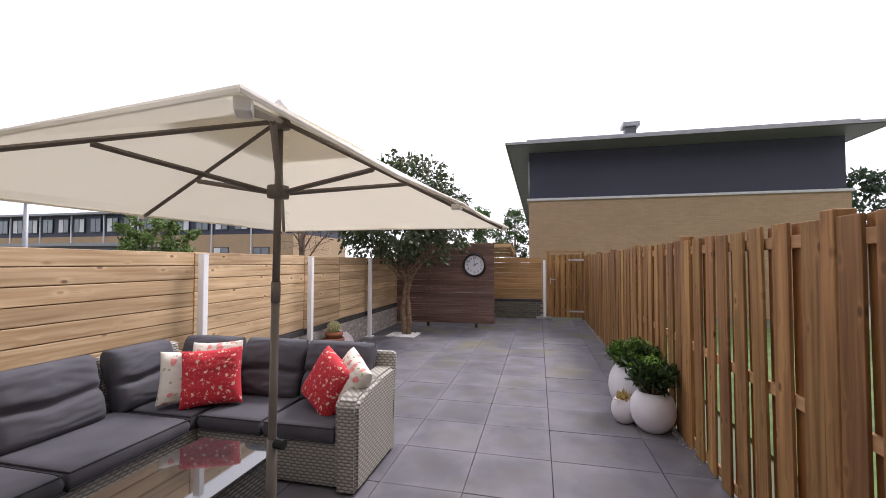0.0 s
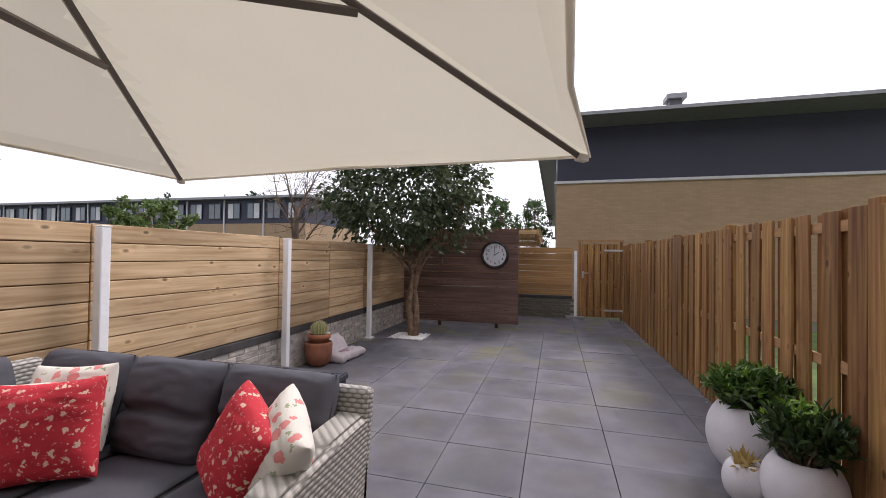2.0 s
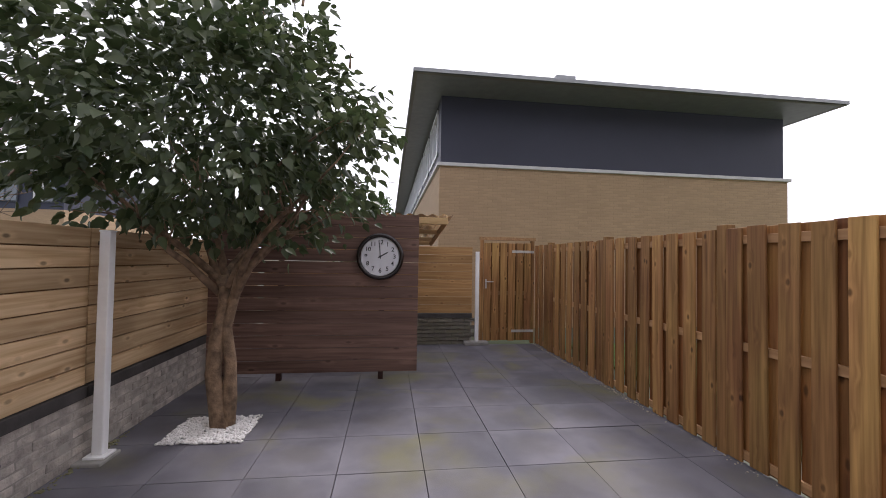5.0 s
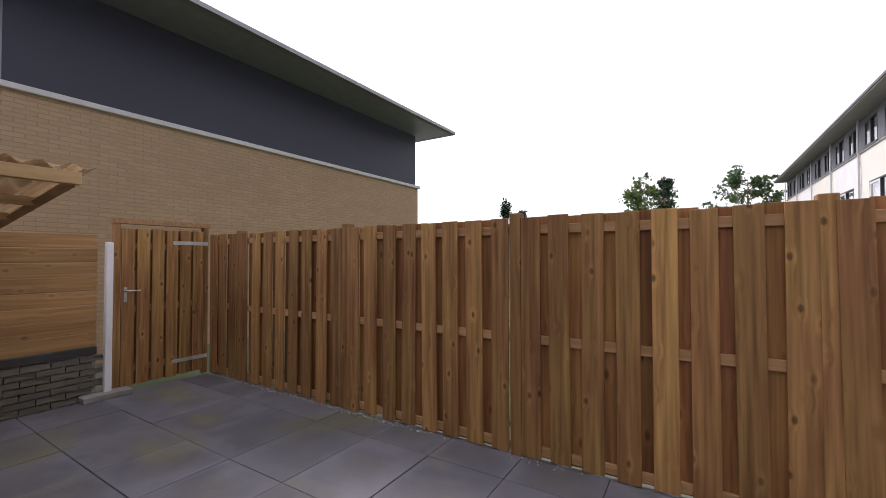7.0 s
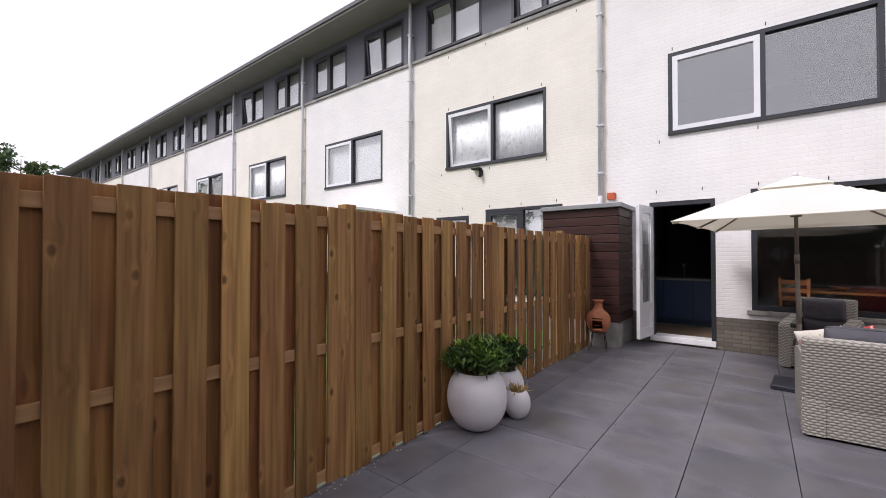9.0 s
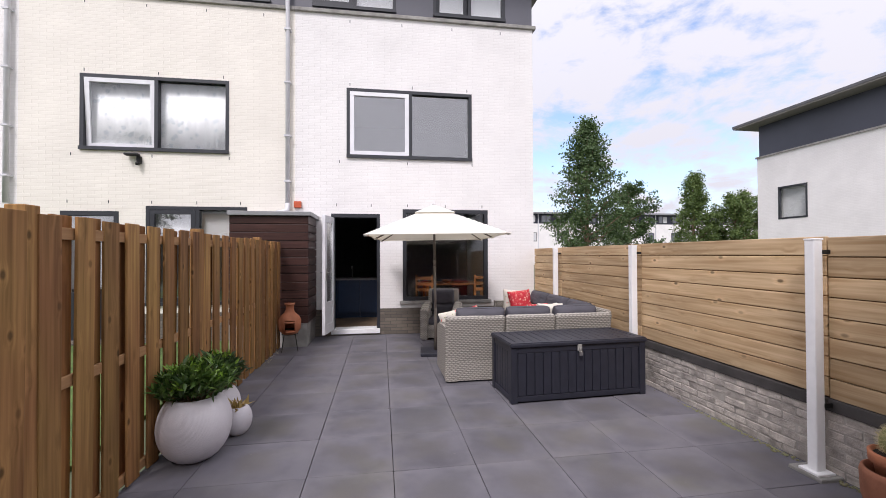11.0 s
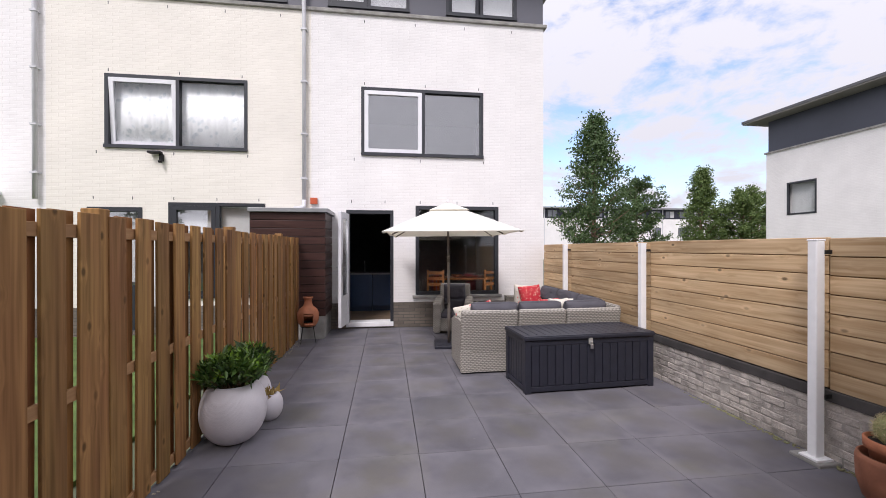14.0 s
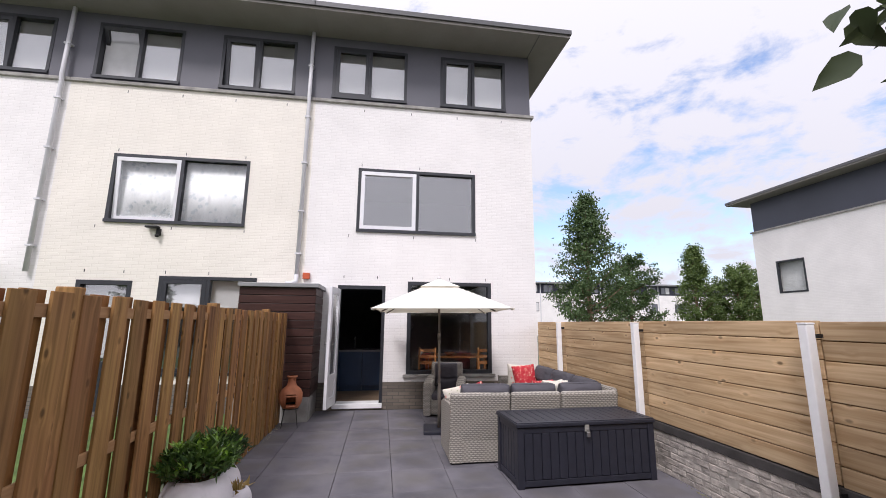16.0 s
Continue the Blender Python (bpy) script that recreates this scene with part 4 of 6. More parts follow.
solid("vent_elbow", tube(bmesh.new(), [(1.24, HY + 0.07, 2.5), (1.24, HY + 0.09, 2.38), (1.32, HY + 0.12, 2.33), (1.42, HY + 0.13, 2.33)], 0.045, 12), M["pipe"], "grey plastic pipe elbow over the shed", "pipe", smooth=True)

# ---- the small dark shed beside the door ----
shed = thing("garden_shed", "small dark-stained timber shed on a concrete plinth by the house", "shed")
SX0, SX1, SY1 = 0.73, 1.98, 1.78
part("plinth", B(SX0 + 0.02, SX1, HY, SY1 - 0.02, 0, 0.4), M["concrete"], shed, "concrete plinth")
part("core", B(SX0 + 0.03, SX1, HY, SY1 - 0.03, 0.4, 2.2), M["frame"], shed)
for i in range(13):
    z = 0.4 + i * 0.139
    part("board", B(SX0, SX1, SY1 - 0.03, SY1, 0, 0.128, bevel=0.004), M["stained_x"], shed, at=Matrix.Translation((0, 0, z)) @ Matrix.Rotation(radians(0), 4, "X"))
    part("board", B(SX0 - 0.001, SX0 + 0.028, HY + 0.01, SY1 - 0.032, 0, 0.128, bevel=0.004), M["stained_y"], shed, at=pose(0, 0, z))
part("roof", B(SX0 - 0.05, SX1 + 0.02, HY + 0.002, SY1 + 0.05, 2.2, 2.27, bevel=0.006), M["zinc"], shed, "grey felt roof edge")

# ---- east: the close-boarded fence ----
fence = thing("fence", "brown impregnated timber fence of alternating boards", "fence")
HB = 1.74
bm_f = mesh_of("fence_board", B(-0.009, 0.009, -0.0715, 0.0715, 0, HB, bevel=0.003), M["board"])
bm_b = mesh_of("fence_board_back", B(-0.009, 0.009, -0.0715, 0.0715, 0, HB, bevel=0.003), M["board_shaded"])
post_me = mesh_of("fence_post", B(-0.045, 0.045, -0.045, 0.045, -0.1, 1.79, bevel=0.006), M["board"])
rng = np.random.default_rng(5)
posts = [2.92, 4.79, 6.67, 8.41, 10.17, 11.95]
runs = [(1.83, 2.87)] + [(a + 0.046, b - 0.046) for a, b in zip(posts, posts[1:])] + [(12.0, 12.56)]
for y in posts:
    again("post", post_me, fence, pose(FE + 0.02, y, 0, 0, 0, rng.normal() * 0.5))
for a, b in runs:
    n = max(2, round((b - a - 0.14) / 0.226) + 1)
    step = (b - a - 0.145) / (n - 1)
    for i in range(n):
        yc = a + 0.0725 + i * step
        again("board", bm_f, fence, pose(FE - 0.02 + rng.normal() * 0.002, yc + rng.normal() * 0.004, 0.014 + rng.normal() * 0.005, rng.normal() * 0.25, rng.normal() * 0.2, rng.normal() * 0.8))
        if i < n - 1:
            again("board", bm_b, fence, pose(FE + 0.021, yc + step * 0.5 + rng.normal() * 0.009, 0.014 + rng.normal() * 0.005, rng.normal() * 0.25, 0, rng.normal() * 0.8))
    for z in (0.035, 0.83, 1.63):
        part("rail", B(FE - 0.0105, FE + 0.0115, a, b, z, z + 0.065, bevel=0.003), M["rail"], fence)
# pale grit that has gathered along its foot
rng = np.random.default_rng(9)
bm = bmesh.new()
heaps = rng.uniform(2, 12.4, 26)
for i in range(700):
    y, s = heaps[i % 26] + rng.normal() * 0.22, rng.uniform(0.002, 0.007) + (rng.random() > 0.95) * 0.006
    x = FE - 0.055 + rng.normal() * 0.02
    bmesh.ops.create_icosphere(bm, subdivisions=1, radius=s, matrix=Matrix.Translation((x, y, s * 0.4)) @ Matrix.Diagonal((1, 1.4, 0.6, 1)))
solid("grit", bm, M["grit"], "pale grit and leaf litter along the fence foot", "grit", kind="stuff")

# moss and crumbled mortar along the foot of the low wall
bm = bmesh.new()
heaps = rng.uniform(4.9, 9.0, 30)
for i in range(800):
    y, s = heaps[i % 30] + rng.normal() * 0.16, rng.uniform(0.003, 0.009) + (rng.random() > 0.95) * 0.008
    x = FW + 0.035 + abs(rng.normal()) * 0.022
    bmesh.ops.create_icosphere(bm, subdivisions=1, radius=s, matrix=Matrix.Translation((x, y, s * 0.4)) @ Matrix.Diagonal((1, 1.4, 0.6, 1)))
solid("wall_grit", bm, M["moss"], "mossy yellowish grit along the foot of the low wall", "grit", kind="stuff")

# ---- west: low brick wall, plank fence and white posts ----
WX = -3.585
pf = thing("plank_fence", "light pine plank fence above a low brick wall", "fence")
wposts = [2.18, 4.39, 6.47, 8.75, 10.95]
plank_runs = [(HY + 0.01, 2.178), (2.182, 4.388), (4.392, 6.468), (6.472, 7.62), (7.625, 8.748), (8.752, 10.948), (10.952, 12.6)]
for j, (a, b) in enumerate(plank_runs):
    L = b - a
    me = mesh_of("pine_plank", B(-0.014, 0.014, -L / 2 + 0.003, L / 2 - 0.003, 0.002, 0.1365, bevel=0.005), M["plank"])
    for i in range(8):
        again("plank", me, pf, pose(WX - 0.02, (a + b) / 2, 0.53 + i * 0.1415 + 0.004 * (j % 3 - 1), 0, 0, 0))
    part("beam", B(WX - 0.06, WX + 0.012, a, b, 0.44, 0.525, bevel=0.004), M["tar_band"], pf, "dark tarred bottom beam")
part("backing", B(WX - 0.06, WX - 0.045, HY, BY, 0.5, 1.62), M["board_shaded"], pf)
post_me = mesh_of("white_post", B(-0.032, 0.042, -0.034, 0.034, 0.0, 1.6, bevel=0.008), M["white_post"])
foot_me = mesh_of("post_foot", B(-0.065, 0.075, -0.07, 0.07, -0.014, 0.004, bevel=0.004), M["white_post"])
for y in wposts:
    po = thing("fence_post", "white painted square fence post with a foot plate", "post", at=pose(WX + 0.1, y, 0.035), group="white posts")
    again("post", post_me, po, Matrix.Identity(4))
    again("foot_plate", foot_me, po, Matrix.Identity(4))
    part("pad", B(-0.1, 0.09, -0.13, 0.1, -0.05, -0.012, bevel=0.01), M["concrete"], po, "rough concrete footing")
    for z in (0.44, 1.5):
        part("clip", B(-0.08, -0.025, 0.034, 0.044, z, z + 0.03), M["black_iron"], po)
    part("cap", B(-0.035, 0.045, -0.037, 0.037, 1.598, 1.61, bevel=0.004), M["white_post"], po)

# ---- back: low wall, planks, white post and the gate ----
bw = thing("back_fence", "brown plank fence on a dark mossy low wall", "fence")
for a, b in ((-3.5, -1.75), (-1.745, 0.03)):
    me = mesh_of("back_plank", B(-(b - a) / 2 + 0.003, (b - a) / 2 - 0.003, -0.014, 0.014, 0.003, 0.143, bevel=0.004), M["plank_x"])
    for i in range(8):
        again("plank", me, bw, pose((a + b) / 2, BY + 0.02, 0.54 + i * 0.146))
part("beam", B(-3.5, 0.03, BY - 0.01, BY + 0.06, 0.46, 0.535, bevel=0.004), M["tar_band"], bw)
po = thing("fence_post", "white painted square fence post beside the gate", "post", at=pose(0.1, BY - 0.06, 0.06), group="white posts")
again("post", post_me, po, Matrix.Diagonal((0.85, 0.85, 0.98, 1)))
part("pad", B(-0.22, 0.2, -0.1, 0.1, -0.06, 0.0, bevel=0.01), M["concrete"], po, "dark stone footing")

gate = thing("garden_gate", "closed brown timber gate with strap hinges", "gate")
GX0, GX1 = 0.17, 1.17
for x in (GX0, GX1 - 0.06):
    part("gate_post", B(x, x + 0.06, BY, BY + 0.07, 0, 1.84, bevel=0.004), M["board"], gate)
part("lintel", B(GX0 - 0.02, GX1 + 0.02, BY - 0.005, BY + 0.075, 1.84, 1.9, bevel=0.004), M["rail"], gate)
me = mesh_of("gate_board", B(-0.062, 0.062, -0.01, 0.01, 0, 1.74, bevel=0.003), M["board"])
me2 = mesh_of("gate_board_back", B(-0.062, 0.062, -0.01, 0.01, 0, 1.74, bevel=0.003), M["board_shaded"])
for i in range(6):
    again("board", me, gate, pose(GX0 + 0.13 + i * 0.149, BY + 0.01, 0.05 + 0.004 * (i % 3)))
    if i < 5:
        again("board", me2, gate, pose(GX0 + 0.205 + i * 0.149, BY + 0.06, 0.05))
for z in (0.2, 0.86, 1.56):
    part("ledge", B(GX0 + 0.06, GX1 - 0.06, BY + 0.02, BY + 0.05, z, z + 0.07), M["rail"], gate)
for z in (0.2, 1.62):
    part("strap_hinge", B(GX1 - 0.42, GX1 - 0.01, BY - 0.006, BY - 0.001, z, z + 0.045, bevel=0.001), M["galv"], gate, "pale metal strap hinge")
bm = B(GX0 + 0.09, GX0 + 0.12, BY - 0.006, BY, 0.98, 1.14)
tube(bm, [(GX0 + 0.105, BY, 1.1), (GX0 + 0.105, BY - 0.05, 1.1), (GX0 + 0.23, BY - 0.05, 1.1)], 0.009, 8)
part("handle", bm, M["galv"], gate, "metal lever handle")

# ---- the dark screen with the lean-to behind ----
PY = 10.55
screen = thing("privacy_screen", "dark brown stained plank screen standing on short posts", "screen")
rng = np.random.default_rng(3)
z, i = 0.1, 0
while z < 1.9:
    h = 0.148 if i != 4 else 0.15
    me = mesh_of("screen_plank", B(-1.22, 1.22, -0.012, 0.012, 0.0, h - 0.005, bevel=0.004), M["stained"])
    again("plank", me, screen, pose(-2.3, PY, z, rng.normal() * 0.4, rng.normal() * 0.04, 0))
    z, i = z + h, i + 1
for x in (-3.4, -2.75, -1.55):
    part("post", B(x, x + 0.06, PY + 0.02, PY + 0.08, 0, 1.93), M["stained_y"], screen)
lean = thing("lean_to_roof", "pale timber lean-to roof with corrugated plastic sheets", "roof")
part("front_beam", B(-3.5, -0.72, PY - 0.01, PY + 0.05, 1.92, 2.0, bevel=0.005), M["beam"], lean)
part("back_beam", B(-3.5, -0.76, 12.35, 12.41, 1.72, 1.78, bevel=0.005), M["beam"], lean)
for j, y in enumerate((11.3, 11.95)):
    part("purlin", B(-3.5, -0.76, y, y + 0.05, 1.84 - 0.075 * j, 1.9 - 0.075 * j), M["beam"], lean)
part("end_rafter", tube(bmesh.new(), [(-0.74, PY + 0.03, 1.95), (-0.74, 12.4, 1.74)], 0.04, 4, 1.0), M["beam_y"], lean)
bm = bmesh.new()
for x in (-3.3, -2.4, -1.5):
    tube(bm, [(x, PY + 0.05, 1.93), (x, 12.4, 1.7)], 0.035, 4)
part("rafter", bm, M["beam_y"], lean)
bm = bmesh.new()
n = 110
prof = [(-3.5 + 2.85 * i / n, 0.014 * math.sin(i * 1.15)) for i in range(n + 1)]
ra = [bm.verts.new((x, PY - 0.03, 2.03 + dz)) for x, dz in prof]
rb = [bm.verts.new((x, 12.45, 1.82 + dz)) for x, dz in prof]
for i in range(n):
    bm.faces.new((ra[i], ra[i + 1], rb[i + 1], rb[i]))
part("corrugated_sheet", bm, M["poly"], lean, "smoky corrugated plastic sheet", smooth=True)

# ---- the house behind the back fence ----
bh = thing("rear_house", "tan brick house with dark slate-blue top storey, wide flat eaves", "house")
QX0, QX1, QY = -0.35, 8.58, 14.59
part("wall", B(QX0, QX1, QY, QY + 0.3, -0.1, 3.6), M["tan_brick"], bh)
part("side_wall", B(QX0, QX0 + 0.3, QY + 0.3, QY + 38, -0.1, 3.6), M["tan_brick_x"], bh)
part("side_wall", B(QX1 - 0.3, QX1, QY + 0.3, QY + 38, -0.1, 3.6), M["tan_brick_x"], bh)
part("trim", B(QX0 - 0.06, QX1 + 0.06, QY - 0.06, QY + 38, 3.6, 3.68, bevel=0.01), M["trim"], bh, "pale trim band")
bm = B(QX0 + 0.02, QX1 - 0.1, QY + 0.02, QY + 0.25, 3.68, 5.325)
part("top_storey", bm, M["slate_panel"], bh, "dark slate-blue cladding")
holes = [(QY + 0.5 + 2.3 * i, QY + 2.3 + 2.3 * i, 3.95, 5.05) for i in range(14)]
bm = panel_with_holes(QY + 0.26, QY + 38, 3.68, 5.325, 0, 0.2, holes)
bmesh.ops.transform(bm, matrix=Matrix(((0, -1, 0, QX0 + 0.22), (1, 0, 0, 0), (0, 0, 1, 0), (0, 0, 0, 1))), verts=bm.verts)
part("side_storey", bm, M["slate_panel"], bh)
for a, b, c, d in holes[:10]:
    bm = bmesh.new()
    for y in (a, (a + b) / 2 - 0.04, b - 0.08):
        box(bm, QX0 - 0.02, QX0 + 0.06, y, y + 0.08, c, d)
    for zz in (c, d - 0.08):
        box(bm, QX0 - 0.016, QX0 + 0.056, a, b, zz, zz + 0.08)
    wf = part("window", bm, M["white_frame"], bh, "white window frame")
    part("pane", B(QX0 + 0.08, QX0 + 0.1, a, b, c, d), M["glass_sky"], wf).visible_shadow = False
part("inner_wall", B(QX0 + 0.9, QX0 + 1.0, QY + 0.3, QY + 38, 0, 5.2), M["room"], bh)
part("east_storey", B(QX1 - 0.3, QX1 - 0.1, QY + 0.26, QY + 38, 3.68, 5.325), M["slate_panel"], bh)
bm = bmesh.new()
low_ring = [bm.verts.new(c) for c in ((-1.02, 13.5, 5.2), (8.98, 13.5, 5.2), (8.98, QY + 38.6, 5.2), (-1.02, QY + 38.6, 5.2))]
high_ring = [bm.verts.new(c) for c in ((QX0 - 0.05, QY - 0.05, 5.33), (QX1 + 0.05, QY - 0.05, 5.33), (QX1 + 0.05, QY + 38, 5.33), (QX0 - 0.05, QY + 38, 5.33))]
for i in range(4):
    bm.faces.new((low_ring[i], low_ring[(i + 1) % 4], high_ring[(i + 1) % 4], high_ring[i]))
bm.faces.new(high_ring)
part("soffit", bm, M["soffit"], bh, "pale grey soffit")
part("roof", B(-1.04, 9.0, 13.48, QY + 38.6, 5.215, 5.29), M["zinc"], bh, "grey roof edge")
part("upper_roof", B(-0.4, 8.6, 14.2, QY + 38, 5.291, 5.55), M["zinc"], bh)
ch = part("chimney", B(2.86, 3.2, 15.6, 15.95, 5.55, 6.2), M["fascia"], bh)
part("chimney_cap", B(2.78, 3.3, 15.5, 16.05, 6.2, 6.34), M["zinc"], ch)

# ---- parasol ----
PX, PYY = -1.328, 2.557
par = thing("parasol", "cream rectangular parasol on a taupe pole, standing open", "parasol", at=pose(PX, PYY, 0) @ Matrix.Rotation(radians(0.04), 4, "X") @ Matrix.Rotation(radians(0.57), 4, "Y") @ Matrix.Rotation(radians(-5.00), 4, "Z"))
HX, HYY, ZE, ZT = 0.945, 1.195, 1.792, 2.3
part("base_slab", B(-0.24, 0.24, -0.24, 0.24, 0.0, 0.055, bevel=0.012), M["box_resin"], par, "dark concrete base slab", at=Matrix.Rotation(radians(-0.57), 4, "Y") @ Matrix.Rotation(radians(-0.04), 4, "X"))
bm = tube(bmesh.new(), [(0, 0, 0.05), (0, 0, 1.45)], 0.02, 16)
part("pole", bm, M["aluminium"], par, smooth=True)
part("upper_pole", tube(bmesh.new(), [(0, 0, 1.4), (0, 0, 2.26)], 0.018, 16), M["aluminium"], par, smooth=True)
part("base_tube", tube(bmesh.new(), [(0, 0, 0.05), (0, 0, 0.7)], 0.025, 16), M["aluminium"], par, smooth=True)
part("collar", tube(bmesh.new(), [(0, 0, 1.36), (0, 0, 1.46)], 0.0225, 16), M["aluminium"], par, "taupe collar", smooth=True)
part("clamp_knob", tube(bmesh.new(), [(0.02, 0, 0.68), (0.07, 0, 0.68)], 0.024, 10), M["black_iron"], par)
part("hub", lathe([(0.02, -0.035), (0.05, -0.03), (0.055, 0.0), (0.05, 0.03), (0.02, 0.035)], 16, at=(0, 0, 1.9)), M["aluminium"], par, smooth=True)
part("top_hub", lathe([(0.02, -0.03), (0.05, -0.02), (0.05, 0.02), (0.0, 0.04)], 16, at=(0, 0, 2.24)), M["aluminium"], par, smooth=True)
tips = [(-HX, -HYY), (0 - HX, 0), (-HX, HYY), (HX, HYY), (HX, 0), (HX, -HYY)]
for tx, ty in tips:
    far = Vector((tx * 0.975, ty * 0.975, ZE + 0.006))
    top = Vector((0.04 * tx, 0.03 * ty, 2.24))
    rib = part("rib", tube(bmesh.new(), [top, far], 0.012, 4), M["aluminium"], par)
    f = 0.46 if ty else 0.55
    mid = top.lerp(far, f) - Vector((0, 0, 0.015))
    part("strut", tube(bmesh.new(), [(0.04 * tx, 0.03 * ty, 1.9), mid], 0.012, 4), M["aluminium"], rib)
    part("tip_cap", B(-0.025, 0.02, -0.013, 0.013, -0.012, 0.012, bevel=0.004), M["canvas"], rib, at=Matrix.Translation(far) @ Matrix.Rotation(math.atan2(ty, tx), 4, "Z"))


def canopy_z(x, y):
    """The height of the cloth: flat panels between the ribs."""
    u = max(abs(x) / HX, abs(y) / HYY)
    return ZT - (ZT - ZE - 0.02) * u


bm = bmesh.new()
n = 28
grid = []
for i in range(n + 1):
    row = []
    for j in range(n + 1):
        x, y = HX * (2 * i / n - 1), HYY * (2 * j / n - 1)
        ex, ey = abs(x) / HX, abs(y) / HYY
        pull_y = 1 - 0.035 * (1 - ex ** 2) if ey > 0.98 else 1
        px = 0.03 * math.sin(math.pi * min(1, abs(y) / HYY)) if ex > 0.98 else 0
        z = canopy_z(x, y) + 0.018 * noise.noise(Vector((x * 2, y * 2, 5))) * (1 - max(ex, ey)) 
        row.append(bm.verts.new((x - math.copysign(px, x), y * pull_y, z)))
    grid.append(row)
for i in range(n):
    for j in range(n):
        bm.faces.new((grid[i][j], grid[i + 1][j], grid[i + 1][j + 1], grid[i][j + 1]))
can = part("canopy", bm, M["canvas"], par, "cream canvas canopy", smooth=False)
# hem round the edge
bm = bmesh.new()
rim = [(-HX, -HYY), (0, -HYY * 0.965), (HX, -HYY), (HX - 0.03, -HYY / 2), (HX, 0), (HX - 0.03, HYY / 2), (HX, HYY), (0, HYY * 0.965), (-HX, HYY), (-HX + 0.03, HYY / 2), (-HX, 0), (-HX + 0.03, -HYY / 2), (-HX, -HYY)]
tube(bm, [(x, y, ZE + 0.018) for x, y in rim], 0.007, 6)
part("hem", bm, M["canvas"], can)
# wind vent on top
bm = bmesh.new()
a = [bm.verts.new(c) for c in ((-0.3, -0.38, ZT - 0.13), (0.3, -0.38, ZT - 0.13), (0.3, 0.38, ZT - 0.13), (-0.3, 0.38, ZT - 0.13))]
b = bm.verts.new((0, 0, ZT + 0.025))
for i in range(4):
    bm.faces.new((a[i], a[(i + 1) % 4], b))
part("vent", bm, M["canvas"], can, "cream wind vent")
part("finial", lathe([(0, 0), (0.03, 0), (0.032, 0.02), (0.015, 0.05), (0, 0.055)], 14, at=(0, 0, ZT + 0.012)), M["ceramic"], par, smooth=True)

# ---- the corner sofa ----
sofa = thing("corner_sofa", "grey-brown wicker corner sofa with charcoal cushions", "sofa")
SE, SB, SW, SS = -1.24, 4.06, -3.33, 1.5       # east end, back, west back, south end
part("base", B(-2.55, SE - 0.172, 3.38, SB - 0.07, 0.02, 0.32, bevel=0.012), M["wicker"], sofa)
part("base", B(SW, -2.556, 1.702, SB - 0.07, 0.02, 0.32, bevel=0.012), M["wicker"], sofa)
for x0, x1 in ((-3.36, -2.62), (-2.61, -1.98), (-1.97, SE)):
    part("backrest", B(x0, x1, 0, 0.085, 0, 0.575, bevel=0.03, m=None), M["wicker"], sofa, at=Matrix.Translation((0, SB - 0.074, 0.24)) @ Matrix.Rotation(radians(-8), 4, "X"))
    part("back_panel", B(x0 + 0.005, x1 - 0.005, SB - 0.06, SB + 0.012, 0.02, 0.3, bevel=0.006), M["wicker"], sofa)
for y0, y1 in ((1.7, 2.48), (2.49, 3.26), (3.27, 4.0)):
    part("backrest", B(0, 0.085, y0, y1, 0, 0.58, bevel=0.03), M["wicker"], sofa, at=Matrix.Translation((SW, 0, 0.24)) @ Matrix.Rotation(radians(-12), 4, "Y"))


def arm(parent, at, depth):
    """A woven arm whose top sweeps up towards the back; local y runs from front to back."""
    bm = bmesh.new()
    prof = [(0, 0.02), (0, 0.58), (0.03, 0.62), (0.12, 0.645), (0.3, 0.67), (0.5, 0.685), (depth, 0.69), (depth, 0.02)]
    fa = [bm.verts.new((-0.085, y, z)) for y, z in prof]
    fb = [bm.verts.new((0.085, y, z)) for y, z in prof]
    bm.faces.new(fa)
    bm.faces.new(fb[::-1])
    for i in range(len(prof)):
        j = (i + 1) % len(prof)
        bm.faces.new((fa[i], fa[j], fb[j], fb[i]))
    bmesh.ops.recalc_face_normals(bm, faces=bm.faces)
    bmesh.ops.bevel(bm, geom=[e for e in bm.edges if abs(e.verts[0].co.x - e.verts[1].co.x) < 1e-4], offset=0.025, segments=3, affect="EDGES")
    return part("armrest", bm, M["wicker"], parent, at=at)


arm(sofa, pose(SE - 0.085, 3.34, 0), 0.74)
arm(sofa, pose(-3.29, 1.6, 0, 0, 0, -90), 0.74)


def seat(x0, x1, y0, y1, seed):
    ob = part("seat_cushion", cushion(x1 - x0 - 0.008, y1 - y0 - 0.008, 0.13, 0.16, seed=seed), M["cushion"], sofa, smooth=True, at=pose((x0 + x1) / 2, (y0 + y1) / 2, 0.375))
    w, d = (x1 - x0) / 2 - 0.012, (y1 - y0) / 2 - 0.012
    bm = bmesh.new()
    for z in (0.05, -0.045):
        tube(bm, [(-w, -d, z), (w, -d, z), (w, d, z), (-w, d, z), (-w, -d, z)], 0.006, 6)
    part("piping", bm, M["piping"], ob)


for i, r in enumerate(((-3.2, -2.5, 1.7, 2.48), (-3.2, -2.5, 2.49, 3.28), (-3.2, -2.53, 3.3, 3.98), (-2.52, -1.98, 3.34, 3.98), (-1.97, SE - 0.17, 3.34, 3.98))):
    seat(*r, i)


